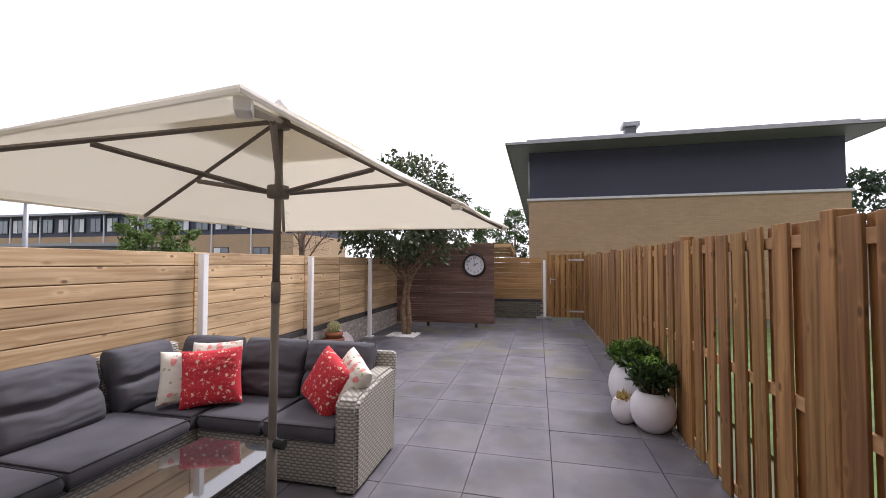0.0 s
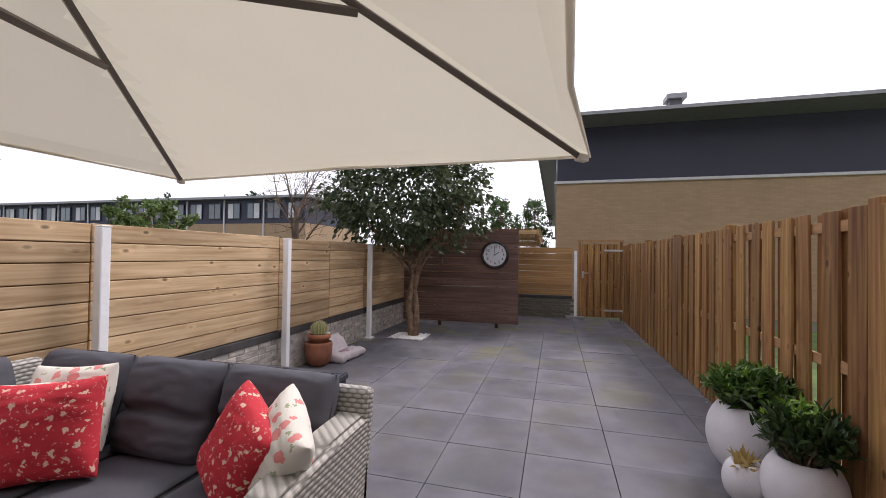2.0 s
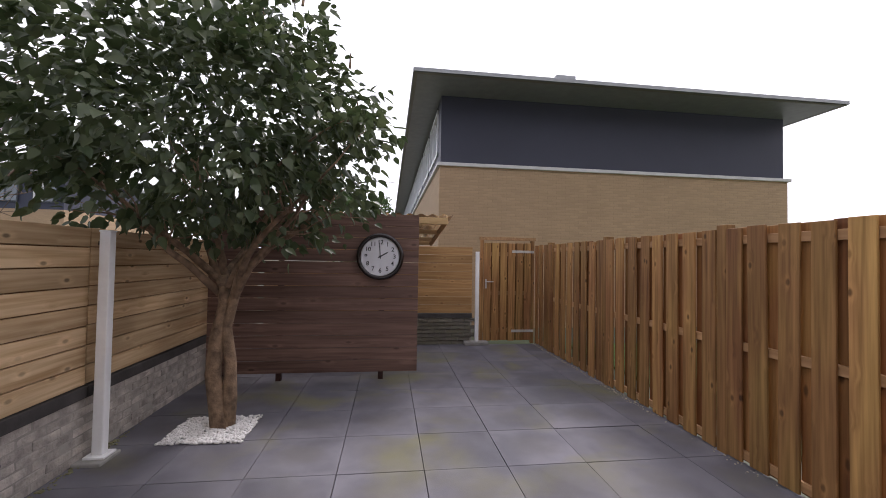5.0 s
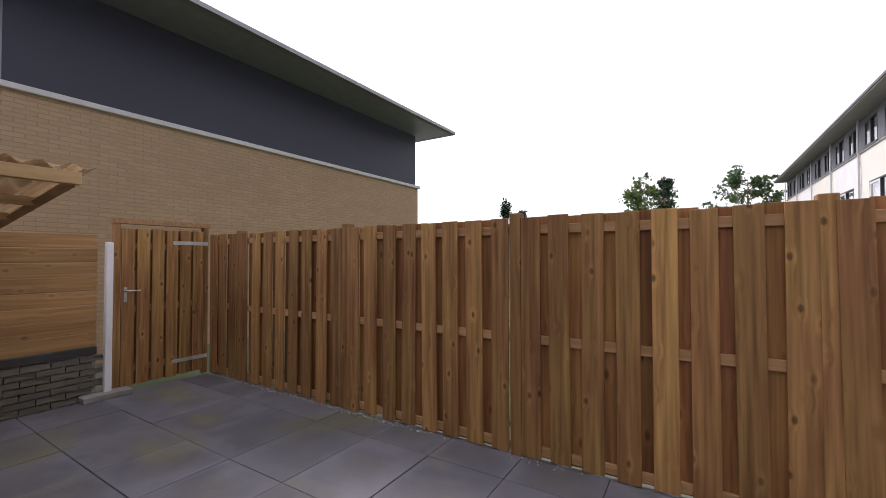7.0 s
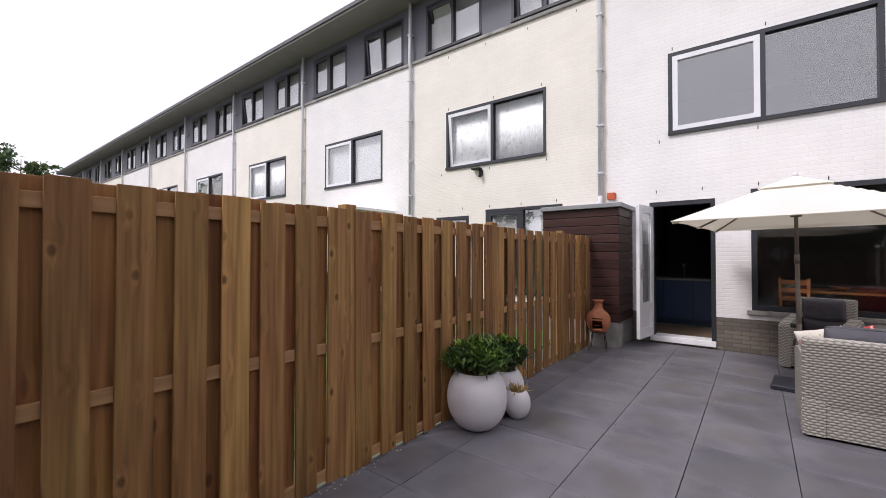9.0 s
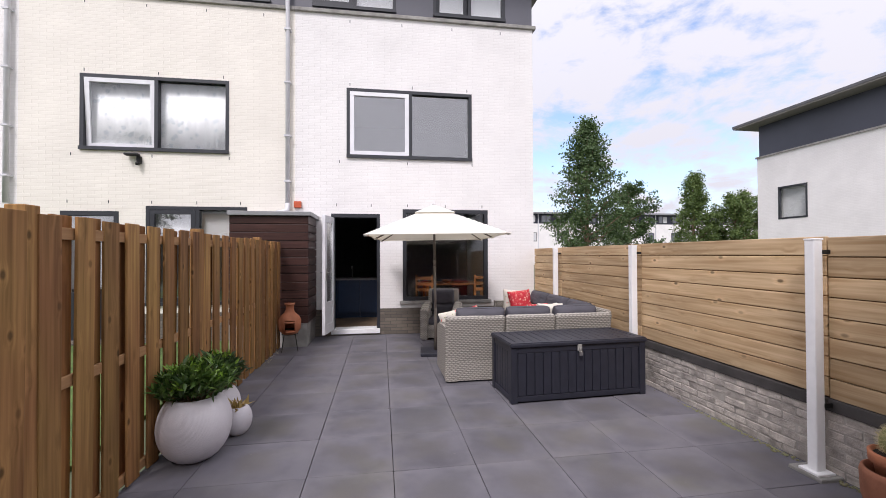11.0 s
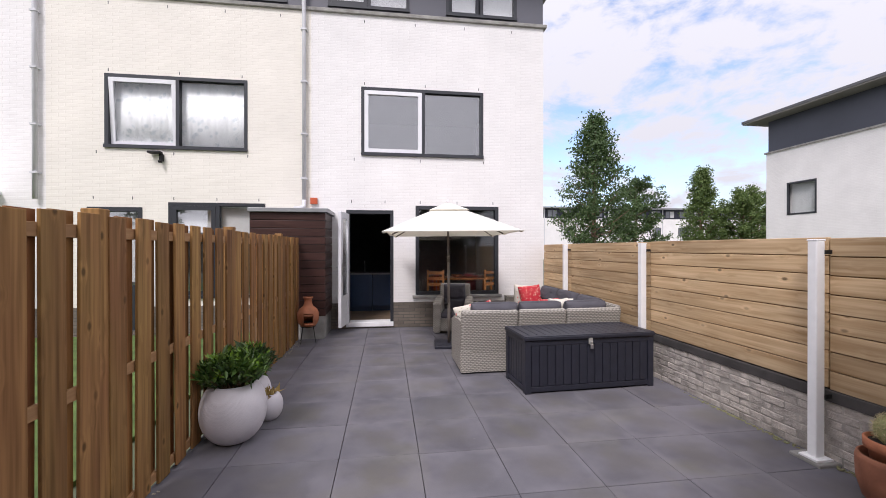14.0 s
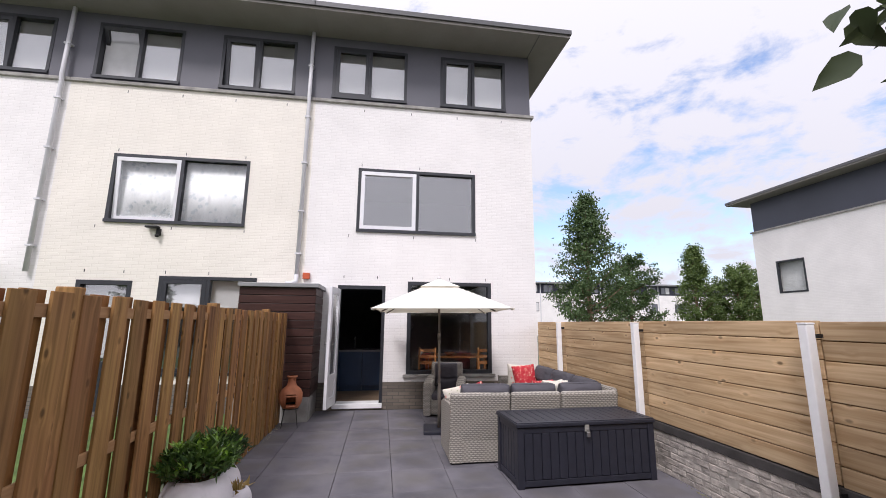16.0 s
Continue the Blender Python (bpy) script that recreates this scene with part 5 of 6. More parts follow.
def back_cushion(x, y, w, yaw, seed, h=0.52, lean=18):
    m = pose(x, y, 0.645) @ Matrix.Rotation(radians(yaw), 4, "Z") @ Matrix.Rotation(radians(90 - lean), 4, "X")
    ob = part("back_cushion", cushion(w, h, 0.23, 0.3, 40, 0.8, seed, 0.5), M["cushion"], sofa, smooth=True, at=m)
    a, b = w / 2, h / 2
    c, e = 0.928, 0.944                    # drawn-in corners and sides
    rim = [(-a * c, -b * c, 0), (0, -b * e, 0), (a * c, -b * c, 0), (a * e, 0, 0), (a * c, b * c, 0), (0, b * e, 0), (-a * c, b * c, 0), (-a * e, 0, 0), (-a * c, -b * c, 0)]
    part("piping", tube(bmesh.new(), rim, 0.006, 6), M["piping"], ob)
    return ob


back_cushion(-3.2, 2.1, 0.68, 90, 1)
back_cushion(-3.2, 2.82, 0.68, 90, 2)
back_cushion(-3.2, 3.5, 0.56, 90, 3)
back_cushion(-2.93, 3.92, 0.6, 2, 4)
back_cushion(-2.3, 3.94, 0.6, 0, 5)
back_cushion(-1.69, 3.95, 0.64, -2, 6)


def throw_pillow(name, material, label, at, seed, size=0.44):
    bm = cushion(size, size, 0.19, 0.35, 36, 1.0, seed)
    ob = solid(name, bm, material, label, "pillow", "throw pillows", smooth=True, at=at)
    return ob


tilt = lambda x, y, z, yaw, lean, roll=0: pose(x, y, z) @ Matrix.Rotation(radians(yaw), 4, "Z") @ Matrix.Rotation(radians(90 - lean), 4, "X") @ Matrix.Rotation(radians(roll), 4, "Z")
throw_pillow("throw_pillow", M["red_print"], "red floral cotton pillow in the sofa corner", tilt(-2.56, 3.53, 0.655, 30, 16, 3), 11, 0.44)
throw_pillow("throw_pillow", M["white_print"], "white floral pillow behind a red one", tilt(-2.77, 3.52, 0.645, 48, 18, -4), 12, 0.41)
throw_pillow("throw_pillow", M["white_print"], "white pillow peeping out over a red one", tilt(-2.68, 3.7, 0.69, 14, 16, 3), 13, 0.41)
throw_pillow("throw_pillow", M["red_print"], "red floral pillow leaning beside the armrest", tilt(-1.63, 3.66, 0.63, -22, 18, -24), 14, 0.42)
throw_pillow("throw_pillow", M["white_print"], "white floral pillow against the armrest", tilt(-1.46, 3.68, 0.63, -40, 20, -18), 15, 0.42)
throw_pillow("throw_pillow", M["red_print"], "red floral pillow at the window end of the sofa", tilt(-2.94, 1.9, 0.69, 180, 16, 6), 16, 0.42)
throw_pillow("throw_pillow", M["white_print"], "white floral pillow at the window end of the sofa", tilt(-2.87, 1.77, 0.69, 176, 12, -4), 17, 0.42)

# ---- low table ----
lt = thing("coffee_table", "low dark wicker table with a smoked glass top", "table")
part("body", B(-2.2, -1.65, 1.7, 3.07, 0.02, 0.39, bevel=0.012), M["wicker_dark"], lt)
part("glass_top", B(-2.22, -1.63, 1.68, 3.09, 0.396, 0.404, bevel=0.002), M["table_glass"], lt, "smoked glass top")


def lounge_chair(at):
    ob = thing("lounge_chair", "grey-brown wicker armchair with charcoal cushions by the window", "chair", at=at)
    part("base", B(-0.25, 0.25, -0.32, 0.3, 0.04, 0.3, bevel=0.012), M["wicker"], ob)
    for x in (-0.33, 0.33):
        arm(ob, pose(x, 0.34, 0, 0, 0, 180), 0.66)
    part("backrest", B(-0.34, 0.34, -0.05, 0.04, 0, 0.66, bevel=0.03), M["wicker"], ob, at=Matrix.Translation((0, -0.32, 0.3)) @ Matrix.Rotation(radians(10), 4, "X"))
    part("seat_cushion", cushion(0.5, 0.58, 0.13, 0.16), M["cushion"], ob, smooth=True, at=pose(0, 0.02, 0.36))
    part("back_cushion", cushion(0.5, 0.58, 0.17, 0.3, 40, 0.62, 8, 0.5), M["cushion"], ob, smooth=True, at=pose(0, -0.26, 0.68, 78, 0, 0))


lounge_chair(pose(-1.6, 1.38, 0, 0, 0, -14) @ Matrix.Diagonal((0.88, 0.9, 0.92, 1)))

# ---- deck box ----
db = thing("deck_box", "anthracite resin garden storage box with plank-look sides", "storage box", at=Matrix.Translation((-1.8, 4.87, 0)) @ Matrix.Rotation(radians(3), 4, "Z") @ Matrix.Translation((1.8, -4.87, 0)))
DX0, DX1, DY0, DY1 = -3.36, -1.8, 4.25, 4.87
part("body", B(DX0 + 0.03, DX1 - 0.03, DY0 + 0.03, DY1 - 0.025, 0.03, 0.57), M["box_resin"], db)
for x in (DX0, DX1 - 0.07):
    for y in (DY0, DY1 - 0.07):
        part("corner_post", B(x, x + 0.07, y, y + 0.07, 0.0, 0.575, bevel=0.006), M["box_resin"], db)
for z in (0.02, 0.52):
    part("front_rail", B(DX0 + 0.07, DX1 - 0.07, DY1 - 0.03, DY1 - 0.006, z, z + 0.055, bevel=0.004), M["box_resin"], db)
    part("side_rail", B(DX1 - 0.03, DX1 - 0.006, DY0 + 0.07, DY1 - 0.07, z, z + 0.055, bevel=0.004), M["box_resin"], db)
n = 15
w = (DX1 - DX0 - 0.15) / n
me = mesh_of("box_slat", B(0.004, w - 0.004, 0, 0.016, 0.08, 0.517, bevel=0.004), M["box_resin"])
for i in range(n):
    again("slat", me, db, pose(DX0 + 0.075 + i * w, DY1 - 0.026, 0))
me = mesh_of("box_side_slat", B(0, 0.016, 0.004, 0.076, 0.08, 0.517, bevel=0.004), M["box_resin"])
for i in range(6):
    again("slat", me, db, pose(DX1 - 0.032, DY0 + 0.073 + i * 0.08, 0))
lid = part("lid", B(DX0 - 0.012, DX1 + 0.012, DY0 - 0.01, DY1 + 0.015, 0.58, 0.618, bevel=0.008), M["box_resin"], db, "plank-look lid")
me = mesh_of("lid_slat", B(0.003, 0.091, DY0 + 0.06, DY1 - 0.06, 0.616, 0.626, bevel=0.003), M["box_resin"])
for i in range(15):
    again("lid_slat", me, lid, pose(DX0 + 0.075 + i * 0.094, 0, 0))
for x in (DX0 - 0.004, DX1 - 0.066):
    part("lid_border", B(x, x + 0.07, DY0 + 0.06, DY1 - 0.06, 0.616, 0.627, bevel=0.003), M["box_resin"], lid)
for y in (DY0 - 0.004, DY1 - 0.056):
    part("lid_border", B(DX0 - 0.004, DX1 + 0.004, y, y + 0.06, 0.616, 0.627, bevel=0.003), M["box_resin"], lid)
bm = B(-2.59, -2.54, DY1 - 0.005, DY1 + 0.018, 0.515, 0.59, bevel=0.008)
part("hasp", bm, M["galv"], db, "metal hasp")
bm = B(-2.585, -2.545, DY1 + 0.022, DY1 + 0.04, 0.47, 0.52, bevel=0.006)
tube(bm, [(-2.578, DY1 + 0.03, 0.52), (-2.578, DY1 + 0.03, 0.55), (-2.552, DY1 + 0.03, 0.55), (-2.552, DY1 + 0.03, 0.52)], 0.004, 6)
part("padlock", bm, M["steel"], db, "small padlock")

# ---- pots and plants ----
M["ribbed"] = mat("ribbed_white_ceramic", (0.68, 0.65, 0.67), 0.6, vary=0.05, scale=6, fine=60, bump=0.0)
rn, rl = M["ribbed"].node_tree.nodes, M["ribbed"].node_tree.links
r_co, r_wave, r_bump = rn.new("ShaderNodeTexCoord"), rn.new("ShaderNodeTexWave"), rn.new("ShaderNodeBump")
r_wave.bands_direction = "Z"
r_wave.inputs["Scale"].default_value, r_wave.inputs["Distortion"].default_value = 52.0, 0.3
r_bump.inputs["Strength"].default_value, r_bump.inputs["Distance"].default_value = 0.22, 0.003
rl.new(r_co.outputs["Object"], r_wave.inputs["Vector"])
rl.new(r_wave.outputs["Fac"], r_bump.inputs["Height"])
rl.new(r_bump.outputs[0], rn["Principled BSDF"].inputs["Normal"])


def egg_pot(at, r, h, label, rim=0.68):
    prof = [(0, 0.0), (0.42 * r, 0.0)]
    for i in range(1, 15):
        t = i / 14
        ang = -1.15 + t * (1.15 + 0.86)
        prof.append((r * math.cos(ang) ** 0.9, h * (math.sin(ang) - math.sin(-1.15)) / (math.sin(0.86) - math.sin(-1.15))))
    top = prof[-1][0]
    prof += [(top - 0.012, h + 0.004), (top - 0.025, h - 0.005), (top - 0.02, h - 0.07), (0, h - 0.07)]
    ob = thing("plant_pot", label, "plant pot", at=at, group="white pots by the fence")
    part("pot", lathe(prof, 48), M["ribbed"], ob, smooth=True)
    part("soil", lathe([(0, h - 0.05), (top - 0.022, h - 0.055)], 24), M["soil"], ob)
    return ob, top


def shrub(at, spread, height, count, material, label, seed, size=0.075):
    rng = np.random.default_rng(seed)
    ob = thing("shrub", label, "plant", at=at, group="potted shrubs")
    pts = []
    bm = bmesh.new()
    for i in range(count // 14):
        a, e = rng.uniform(0, 2 * math.pi), rng.uniform(0.1, 1.0) ** 0.6
        r = spread * math.sqrt(rng.uniform(0.05, 1.0))
        tip = Vector((r * math.cos(a), r * math.sin(a), height * (0.35 + 0.65 * math.sqrt(max(0.05, 1 - (r / spread) ** 2)) * rng.uniform(0.6, 1.0))))
        tube(bm, [(0.15 * tip.x, 0.15 * tip.y, -0.04), (0.55 * tip.x, 0.55 * tip.y, tip.z * 0.5), tip], [0.006, 0.004, 0.002], 5)
        for k in range(14):
            t = rng.uniform(0.45, 1.02)
            p = Vector((tip.x * t, tip.y * t, tip.z * t)) + Vector(rng.normal(size=3)) * 0.018
            pts.append(p[:])
    tagged(part("stems", bm, M["bark"], ob), kind="stuff")
    pts = np.array(pts)
    me = leaves(pts, rng.uniform(0.6, 1.25, len(pts)) * size, seed, droop=0.05, wide=0.36, up=0.5, outward=(0, 0, -0.1), fine=True)
    leaf_part("foliage", me, material, ob)


def young_tips(at, spread, height, n, seed):
    rng = np.random.default_rng(seed)
    pts = []
    for i in range(n):
        a, r = rng.uniform(0, 6.28), spread * math.sqrt(rng.uniform())
        c = np.array((r * math.cos(a), r * math.sin(a), height * math.sqrt(max(0.1, 1 - 0.7 * (r / spread) ** 2))))
        pts += [c + rng.normal(size=3) * 0.01 for k in range(7)]
    pts = np.array(pts)
    me = leaves(pts, rng.uniform(0.7, 1.1, len(pts)) * 0.06, seed, droop=0.0, wide=0.36, up=0.6)
    me.materials.append(M["shrub_tip"])
    return me


M["shrub_tip"] = leaf_mat("young_shrub_leaf", (0.12, 0.24, 0.02), (0.22, 0.36, 0.04), 0.4)
egg_pot(pose(0.925, 5.52, 0), 0.255, 0.47, "large round white ribbed ceramic pot")
egg_pot(pose(0.97, 4.98, 0), 0.195, 0.36, "medium round white ceramic pot")
egg_pot(pose(0.75, 5.13, 0), 0.12, 0.235, "small round white ceramic pot")
shrub(pose(0.925, 5.52, 0.42), 0.26, 0.29, 1800, M["shrub"], "leafy green shrub in the large white pot", 21, 0.08)
shrub(pose(0.97, 4.98, 0.32), 0.22, 0.33, 1300, M["shrub_dark"], "dark green shrub in the medium white pot", 22, 0.075)
for at, s, h, n, sd in ((pose(0.925, 5.52, 0.42), 0.24, 0.3, 26, 31), (pose(0.97, 4.98, 0.32), 0.18, 0.34, 14, 32)):
    ob = solid("young_shoots", bmesh.new(), M["shrub_tip"], "bright young shoots on the potted shrub", "shoots", kind="stuff", at=at)
    ob.data = young_tips(at, s, h, n, sd)
rng = np.random.default_rng(8)
ag = thing("succulent", "withered yellow succulent in the small white pot", "plant", at=pose(0.75, 5.13, 0.19))
pts = rng.normal(size=(46, 3)) * np.array((0.03, 0.03, 0.012)) + np.array((0, 0, 0.03))
leaf_part("leaves", leaves(pts, rng.uniform(0.06, 0.12, 46), 4, droop=-0.4, wide=0.3, up=0.2), M["dry"], ag)

# cactus in two terracotta pots
CX, CY = -3.375, 7.02
po = thing("terracotta_pot", "large round terracotta pot by the wall", "plant pot", at=pose(CX, CY, 0) @ Matrix.Diagonal((0.9, 0.9, 0.93, 1)))
part("pot", lathe([(0, 0), (0.11, 0), (0.16, 0.05), (0.192, 0.16), (0.198, 0.3), (0.19, 0.33), (0.175, 0.335), (0.17, 0.3), (0.1, 0.04), (0, 0.04)], 40), M["terracotta_dark"], po, smooth=True)
p2 = thing("terracotta_pot", "small rimmed terracotta pot set in a larger one", "plant pot", at=pose(CX, CY + 0.01, 0.275) @ Matrix.Diagonal((0.86, 0.86, 0.95, 1)))
part("pot", lathe([(0, -0.2), (0.1, -0.2), (0.15, 0.08), (0.172, 0.082), (0.176, 0.14), (0.158, 0.145), (0.15, 0.1), (0, 0.1)], 40), M["terracotta"], p2, smooth=True)
part("soil", lathe([(0, 0.125), (0.152, 0.12)], 24), M["soil"], p2)
ca = thing("cactus", "round spiny barrel cactus in a terracotta pot", "cactus", at=pose(CX, CY + 0.01, 0.385) @ Matrix.Diagonal((0.84, 0.84, 0.84, 1)))
bm = bmesh.new()
rows = []
for i in range(15):
    lat = -1.0 + 2.5 * i / 14
    rows.append([bm.verts.new(((0.115 + 0.01 * math.cos(16 * 2 * math.pi * j / 96)) * math.cos(lat) * math.cos(2 * math.pi * j / 96), (0.115 + 0.01 * math.cos(16 * 2 * math.pi * j / 96)) * math.cos(lat) * math.sin(2 * math.pi * j / 96), 0.1 + 0.12 * math.sin(lat))) for j in range(96)])
for a, b in zip(rows, rows[1:]):
    for j in range(96):
        bm.faces.new((a[j], a[(j + 1) % 96], b[(j + 1) % 96], b[j]))
part("body", bm, M["cactus"], ca, smooth=True)
rng = np.random.default_rng(2)
bm = bmesh.new()
for i in range(900):
    lat, lon = math.asin(rng.uniform(-0.5, 1)), rng.integers(16) * 2 * math.pi / 16 + rng.normal() * 0.05
    d = Vector((math.cos(lat) * math.cos(lon), math.cos(lat) * math.sin(lon), math.sin(lat)))
    p = Vector((d.x * 0.122, d.y * 0.122, 0.1 + d.z * 0.122))
    q = p + (d + Vector(rng.normal(size=3)) * 0.5).normalized() * 0.028
    tube(bm, [p, q], [0.0012, 0.0004], 3)
part("spines", bm, M["spine"], ca, "straw-coloured spines")
bm = cushion(0.1, 0.07, 0.045, 0.6, 10, 0, 3)
solid("pebble", bm, M["gravel"], "white pebble on the cactus pot", "stone", smooth=True, at=pose(CX + 0.085, CY + 0.06, 0.41, 0, 15, 20) @ Matrix.Diagonal((0.7, 0.7, 0.7, 1)))

# sack of soil lying folded against the wall
bm = cushion(0.58, 0.62, 0.12, 0.3, 34, 0.45, 6)
for v in bm.verts:
    x, y, z = v.co
    z = z * (1 - 0.65 * math.exp(-(x / 0.035) ** 2)) + 0.016 * noise.noise(v.co * 11) + 0.007 * noise.noise(v.co * 27)
    if x < 0:                                # the back half stands up against the wall, one corner higher
        a = radians(42 + 24 * y)
        x, z = x * math.cos(a) + 0.3 * z, -x * math.sin(a) + z * 0.8
    v.co = (x, y, z)
sk = thing("soil_sack", "crumpled pale plastic sack lying folded against the wall", "sack", at=pose(-3.345, 7.45, 0.06, 0, 0, -3))
part("bag", bm, M["sack"], sk, smooth=True)
for i, (wd, yy) in enumerate(((0.2, -0.05), (0.13, 0.03))):
    part("print_bar", B(0.1 + i * 0.07, 0.14 + i * 0.07, yy - 0.08, yy + wd, 0.052, 0.064), M["sack_print"], sk)

# terracotta chiminea on an iron stand
cm = thing("chiminea", "terracotta chiminea on a thin iron stand by the shed", "chiminea", at=pose(0.98, 2.0, 0, 0, 0, 12))
outer = [(0.05, 0.26), (0.12, 0.28), (0.165, 0.35), (0.175, 0.42), (0.175, 0.5), (0.14, 0.565), (0.082, 0.61), (0.062, 0.66), (0.06, 0.73), (0.08, 0.745), (0.08, 0.765), (0.05, 0.77)]
inner = [(r - 0.015, z) for r, z in outer[::-1] if r > 0.05]
bm = lathe(outer + inner + [(0.03, 0.3)], 40)
gone = [f for f in bm.faces if 0.335 < f.calc_center_median().z < 0.46 and abs(math.atan2(f.calc_center_median().x, f.calc_center_median().y)) < 0.5]
bmesh.ops.delete(bm, geom=gone, context="FACES")
body = part("body", bm, M["terracotta"], cm, smooth=True)
bm = bmesh.new()
ring = []
for z, s in ((0.325, 1), (0.47, -1)):
    for i in range(9):
        a = s * (-0.5 + i / 8)
        r = 0.17
        ring.append((r * math.sin(a), r * math.cos(a) + 0.006, z))
tube(bm, ring + [ring[0]], 0.014, 8)
part("mouth_rim", bm, M["terracotta"], body, smooth=True)
part("hearth", lathe([(0, 0.33), (0.14, 0.335)], 24), M["soil"], body)
bm = bmesh.new()
tube(bm, [(0.12 * math.cos(t * math.pi / 10), 0.12 * math.sin(t * math.pi / 10), 0.27) for t in range(21)], 0.006, 6)
part("ring", bm, M["black_iron"], cm)
for k in range(4):
    a = 0.785 + k * 1.571
    part("leg", tube(bmesh.new(), [(0.12 * math.cos(a), 0.12 * math.sin(a), 0.27), (0.13 * math.cos(a), 0.13 * math.sin(a), 0.2), (0.17 * math.cos(a), 0.17 * math.sin(a), 0.0)], 0.006, 6), M["black_iron"], cm)


# ---- the clock on the screen ----
def letters(text, size, material, parent, at, name="numeral"):
    cu = bpy.data.curves.new("writing", "FONT")
    cu.body, cu.size, cu.extrude, cu.offset = text, size, 0.001, 0.0008
    cu.align_x, cu.align_y = "CENTER", "CENTER"
    tmp = new("writing", cu)
    me = bpy.data.meshes.new_from_object(tmp.evaluated_get(bpy.context.evaluated_depsgraph_get()))
    bpy.data.objects.remove(tmp)
    me.materials.clear()
    me.materials.append(material)
    ob = new(name, me)
    ob.parent = parent
    ob.matrix_basis = at
    return ob


ck = thing("wall_clock", "round wall clock with a white dial and dark rim", "clock", at=pose(-1.55, PY - 0.022, 1.5, 90, 0, 0))
part("case", lathe([(0, -0.008), (0.27, -0.008), (0.285, 0.02), (0.28, 0.05), (0.258, 0.06), (0.234, 0.05), (0.222, 0.026), (0, 0.024)], 64), M["clock_rim"], ck, "dark brown rim", smooth=True)
part("bezel", lathe([(0.222, 0.028), (0.227, 0.04), (0.232, 0.046)], 64), M["steel"], ck)
part("dial", lathe([(0, 0.031), (0.222, 0.031), (0.222, 0.026)], 64), M["clock_face"], ck, "white dial")
for hnum in range(1, 13):
    a = radians(90 - 30 * hnum)
    letters(str(hnum), 0.074, M["ink"], ck, pose(0.172 * math.cos(a), 0.172 * math.sin(a), 0.0335))
for ang, L, w_, nm in ((90 - 59.5, 0.115, 0.007, "hour_hand"), (90 + 4, 0.175, 0.005, "minute_hand")):
    bm = bmesh.new()
    q = [bm.verts.new(c) for c in ((-0.03, -w_, 0.037), (L * 0.8, -w_, 0.037), (L, 0, 0.037), (L * 0.8, w_, 0.037), (-0.03, w_, 0.037))]
    bm.faces.new(q)
    part(nm.replace("hand", "pointer"), bm, M["ink"], ck, at=Matrix.Rotation(radians(ang), 4, "Z"))
part("boss", lathe([(0.012, 0.034), (0.012, 0.04), (0, 0.041)], 16), M["ink"], ck)

# ---- the lilac tree in its square of white chippings ----
rng = np.random.default_rng(17)
TX, TY = -2.88, 9.26
bm = bmesh.new()
for i in range(1500):
    x, y, s = rng.uniform(-0.31, 0.31), rng.uniform(-0.27, 0.27), rng.uniform(0.008, 0.016)
    bmesh.ops.create_icosphere(bm, subdivisions=1, radius=s, matrix=Matrix.Translation((TX + x, TY - 0.08 + y, 0.008 + 0.012 * rng.uniform())) @ Matrix.Rotation(rng.uniform(0, 3), 4, "X") @ Matrix.Diagonal((1.2, 0.9, 0.7, 1)))
solid("marble_chippings", bm, M["gravel"], "square of white marble chippings round the tree foot", "gravel", kind="stuff")
tree = thing("lilac_tree", "small multi-stemmed tree with a dense dark green crown", "tree", at=pose(TX, TY, 0))
bm = bmesh.new()
tube(bm, [(0.04, -0.03, -0.02), (0.0, 0, 0.15), (-0.05, 0.0, 0.45), (-0.04, 0.02, 0.75), (0.02, 0.02, 1.05), (-0.02, 0.05, 1.3)], [0.085, 0.075, 0.066, 0.06, 0.052, 0.045], 12)
tube(bm, [(0.07, 0.0, -0.02), (0.09, 0.01, 0.25), (0.07, 0.05, 0.55), (0.03, 0.03, 0.85), (0.1, 0.0, 1.1), (0.16, -0.03, 1.35)], [0.07, 0.058, 0.05, 0.05, 0.042, 0.034], 10)
part("trunk", bm, M["bark"], tree, "twisted grey-brown double trunk", smooth=True)
CC = Vector((-0.16, 0.0, 2.6))
RX, RZ = 1.52, 1.3
starts = [((-0.02, 0.05, 1.25), (-1, -0.3, 0.75)), ((0.16, -0.03, 1.3), (1, 0.1, 0.95)), ((0, 0.05, 1.25), (-0.3, 0.2, 1)), ((0.14, 0, 1.2), (0.35, -0.8, 1)),
          ((-0.03, 0.03, 1.15), (-0.6, -0.6, 0.95)), ((0.1, 0, 1.1), (0.7, -0.5, 0.85)), ((0, 0, 1.2), (0.1, 0.9, 0.9)), ((0.05, 0, 1.2), (0.2, 0.0, 1)), ((0, 0.02, 1.2), (-0.6, 0.7, 0.9))]
twigs = []
for s, d in starts:
    pts, rad, dd = branch_walk(rng, s, d, 1.28, 0.036, 7, 0.16, 0.08)
    part("limb", tube(bmesh.new(), pts, rad, 8), M["bark"], tree, smooth=True)
    for k in range(7):
        q = pts[rng.integers(2, 8)]
        o = (Vector(q) - Vector((0, 0, 1.3))).normalized() + Vector(rng.normal(size=3)) * 0.6
        p2_, r2_, _ = branch_walk(rng, q, o, rng.uniform(0.35, 0.7), 0.011, 5, 0.22, 0.1)
        if min(c.z for c in p2_) > 1.5:
            twigs.append((p2_, r2_))
bm = bmesh.new()
for p_, r_ in twigs:
    tube(bm, p_, r_, 5)
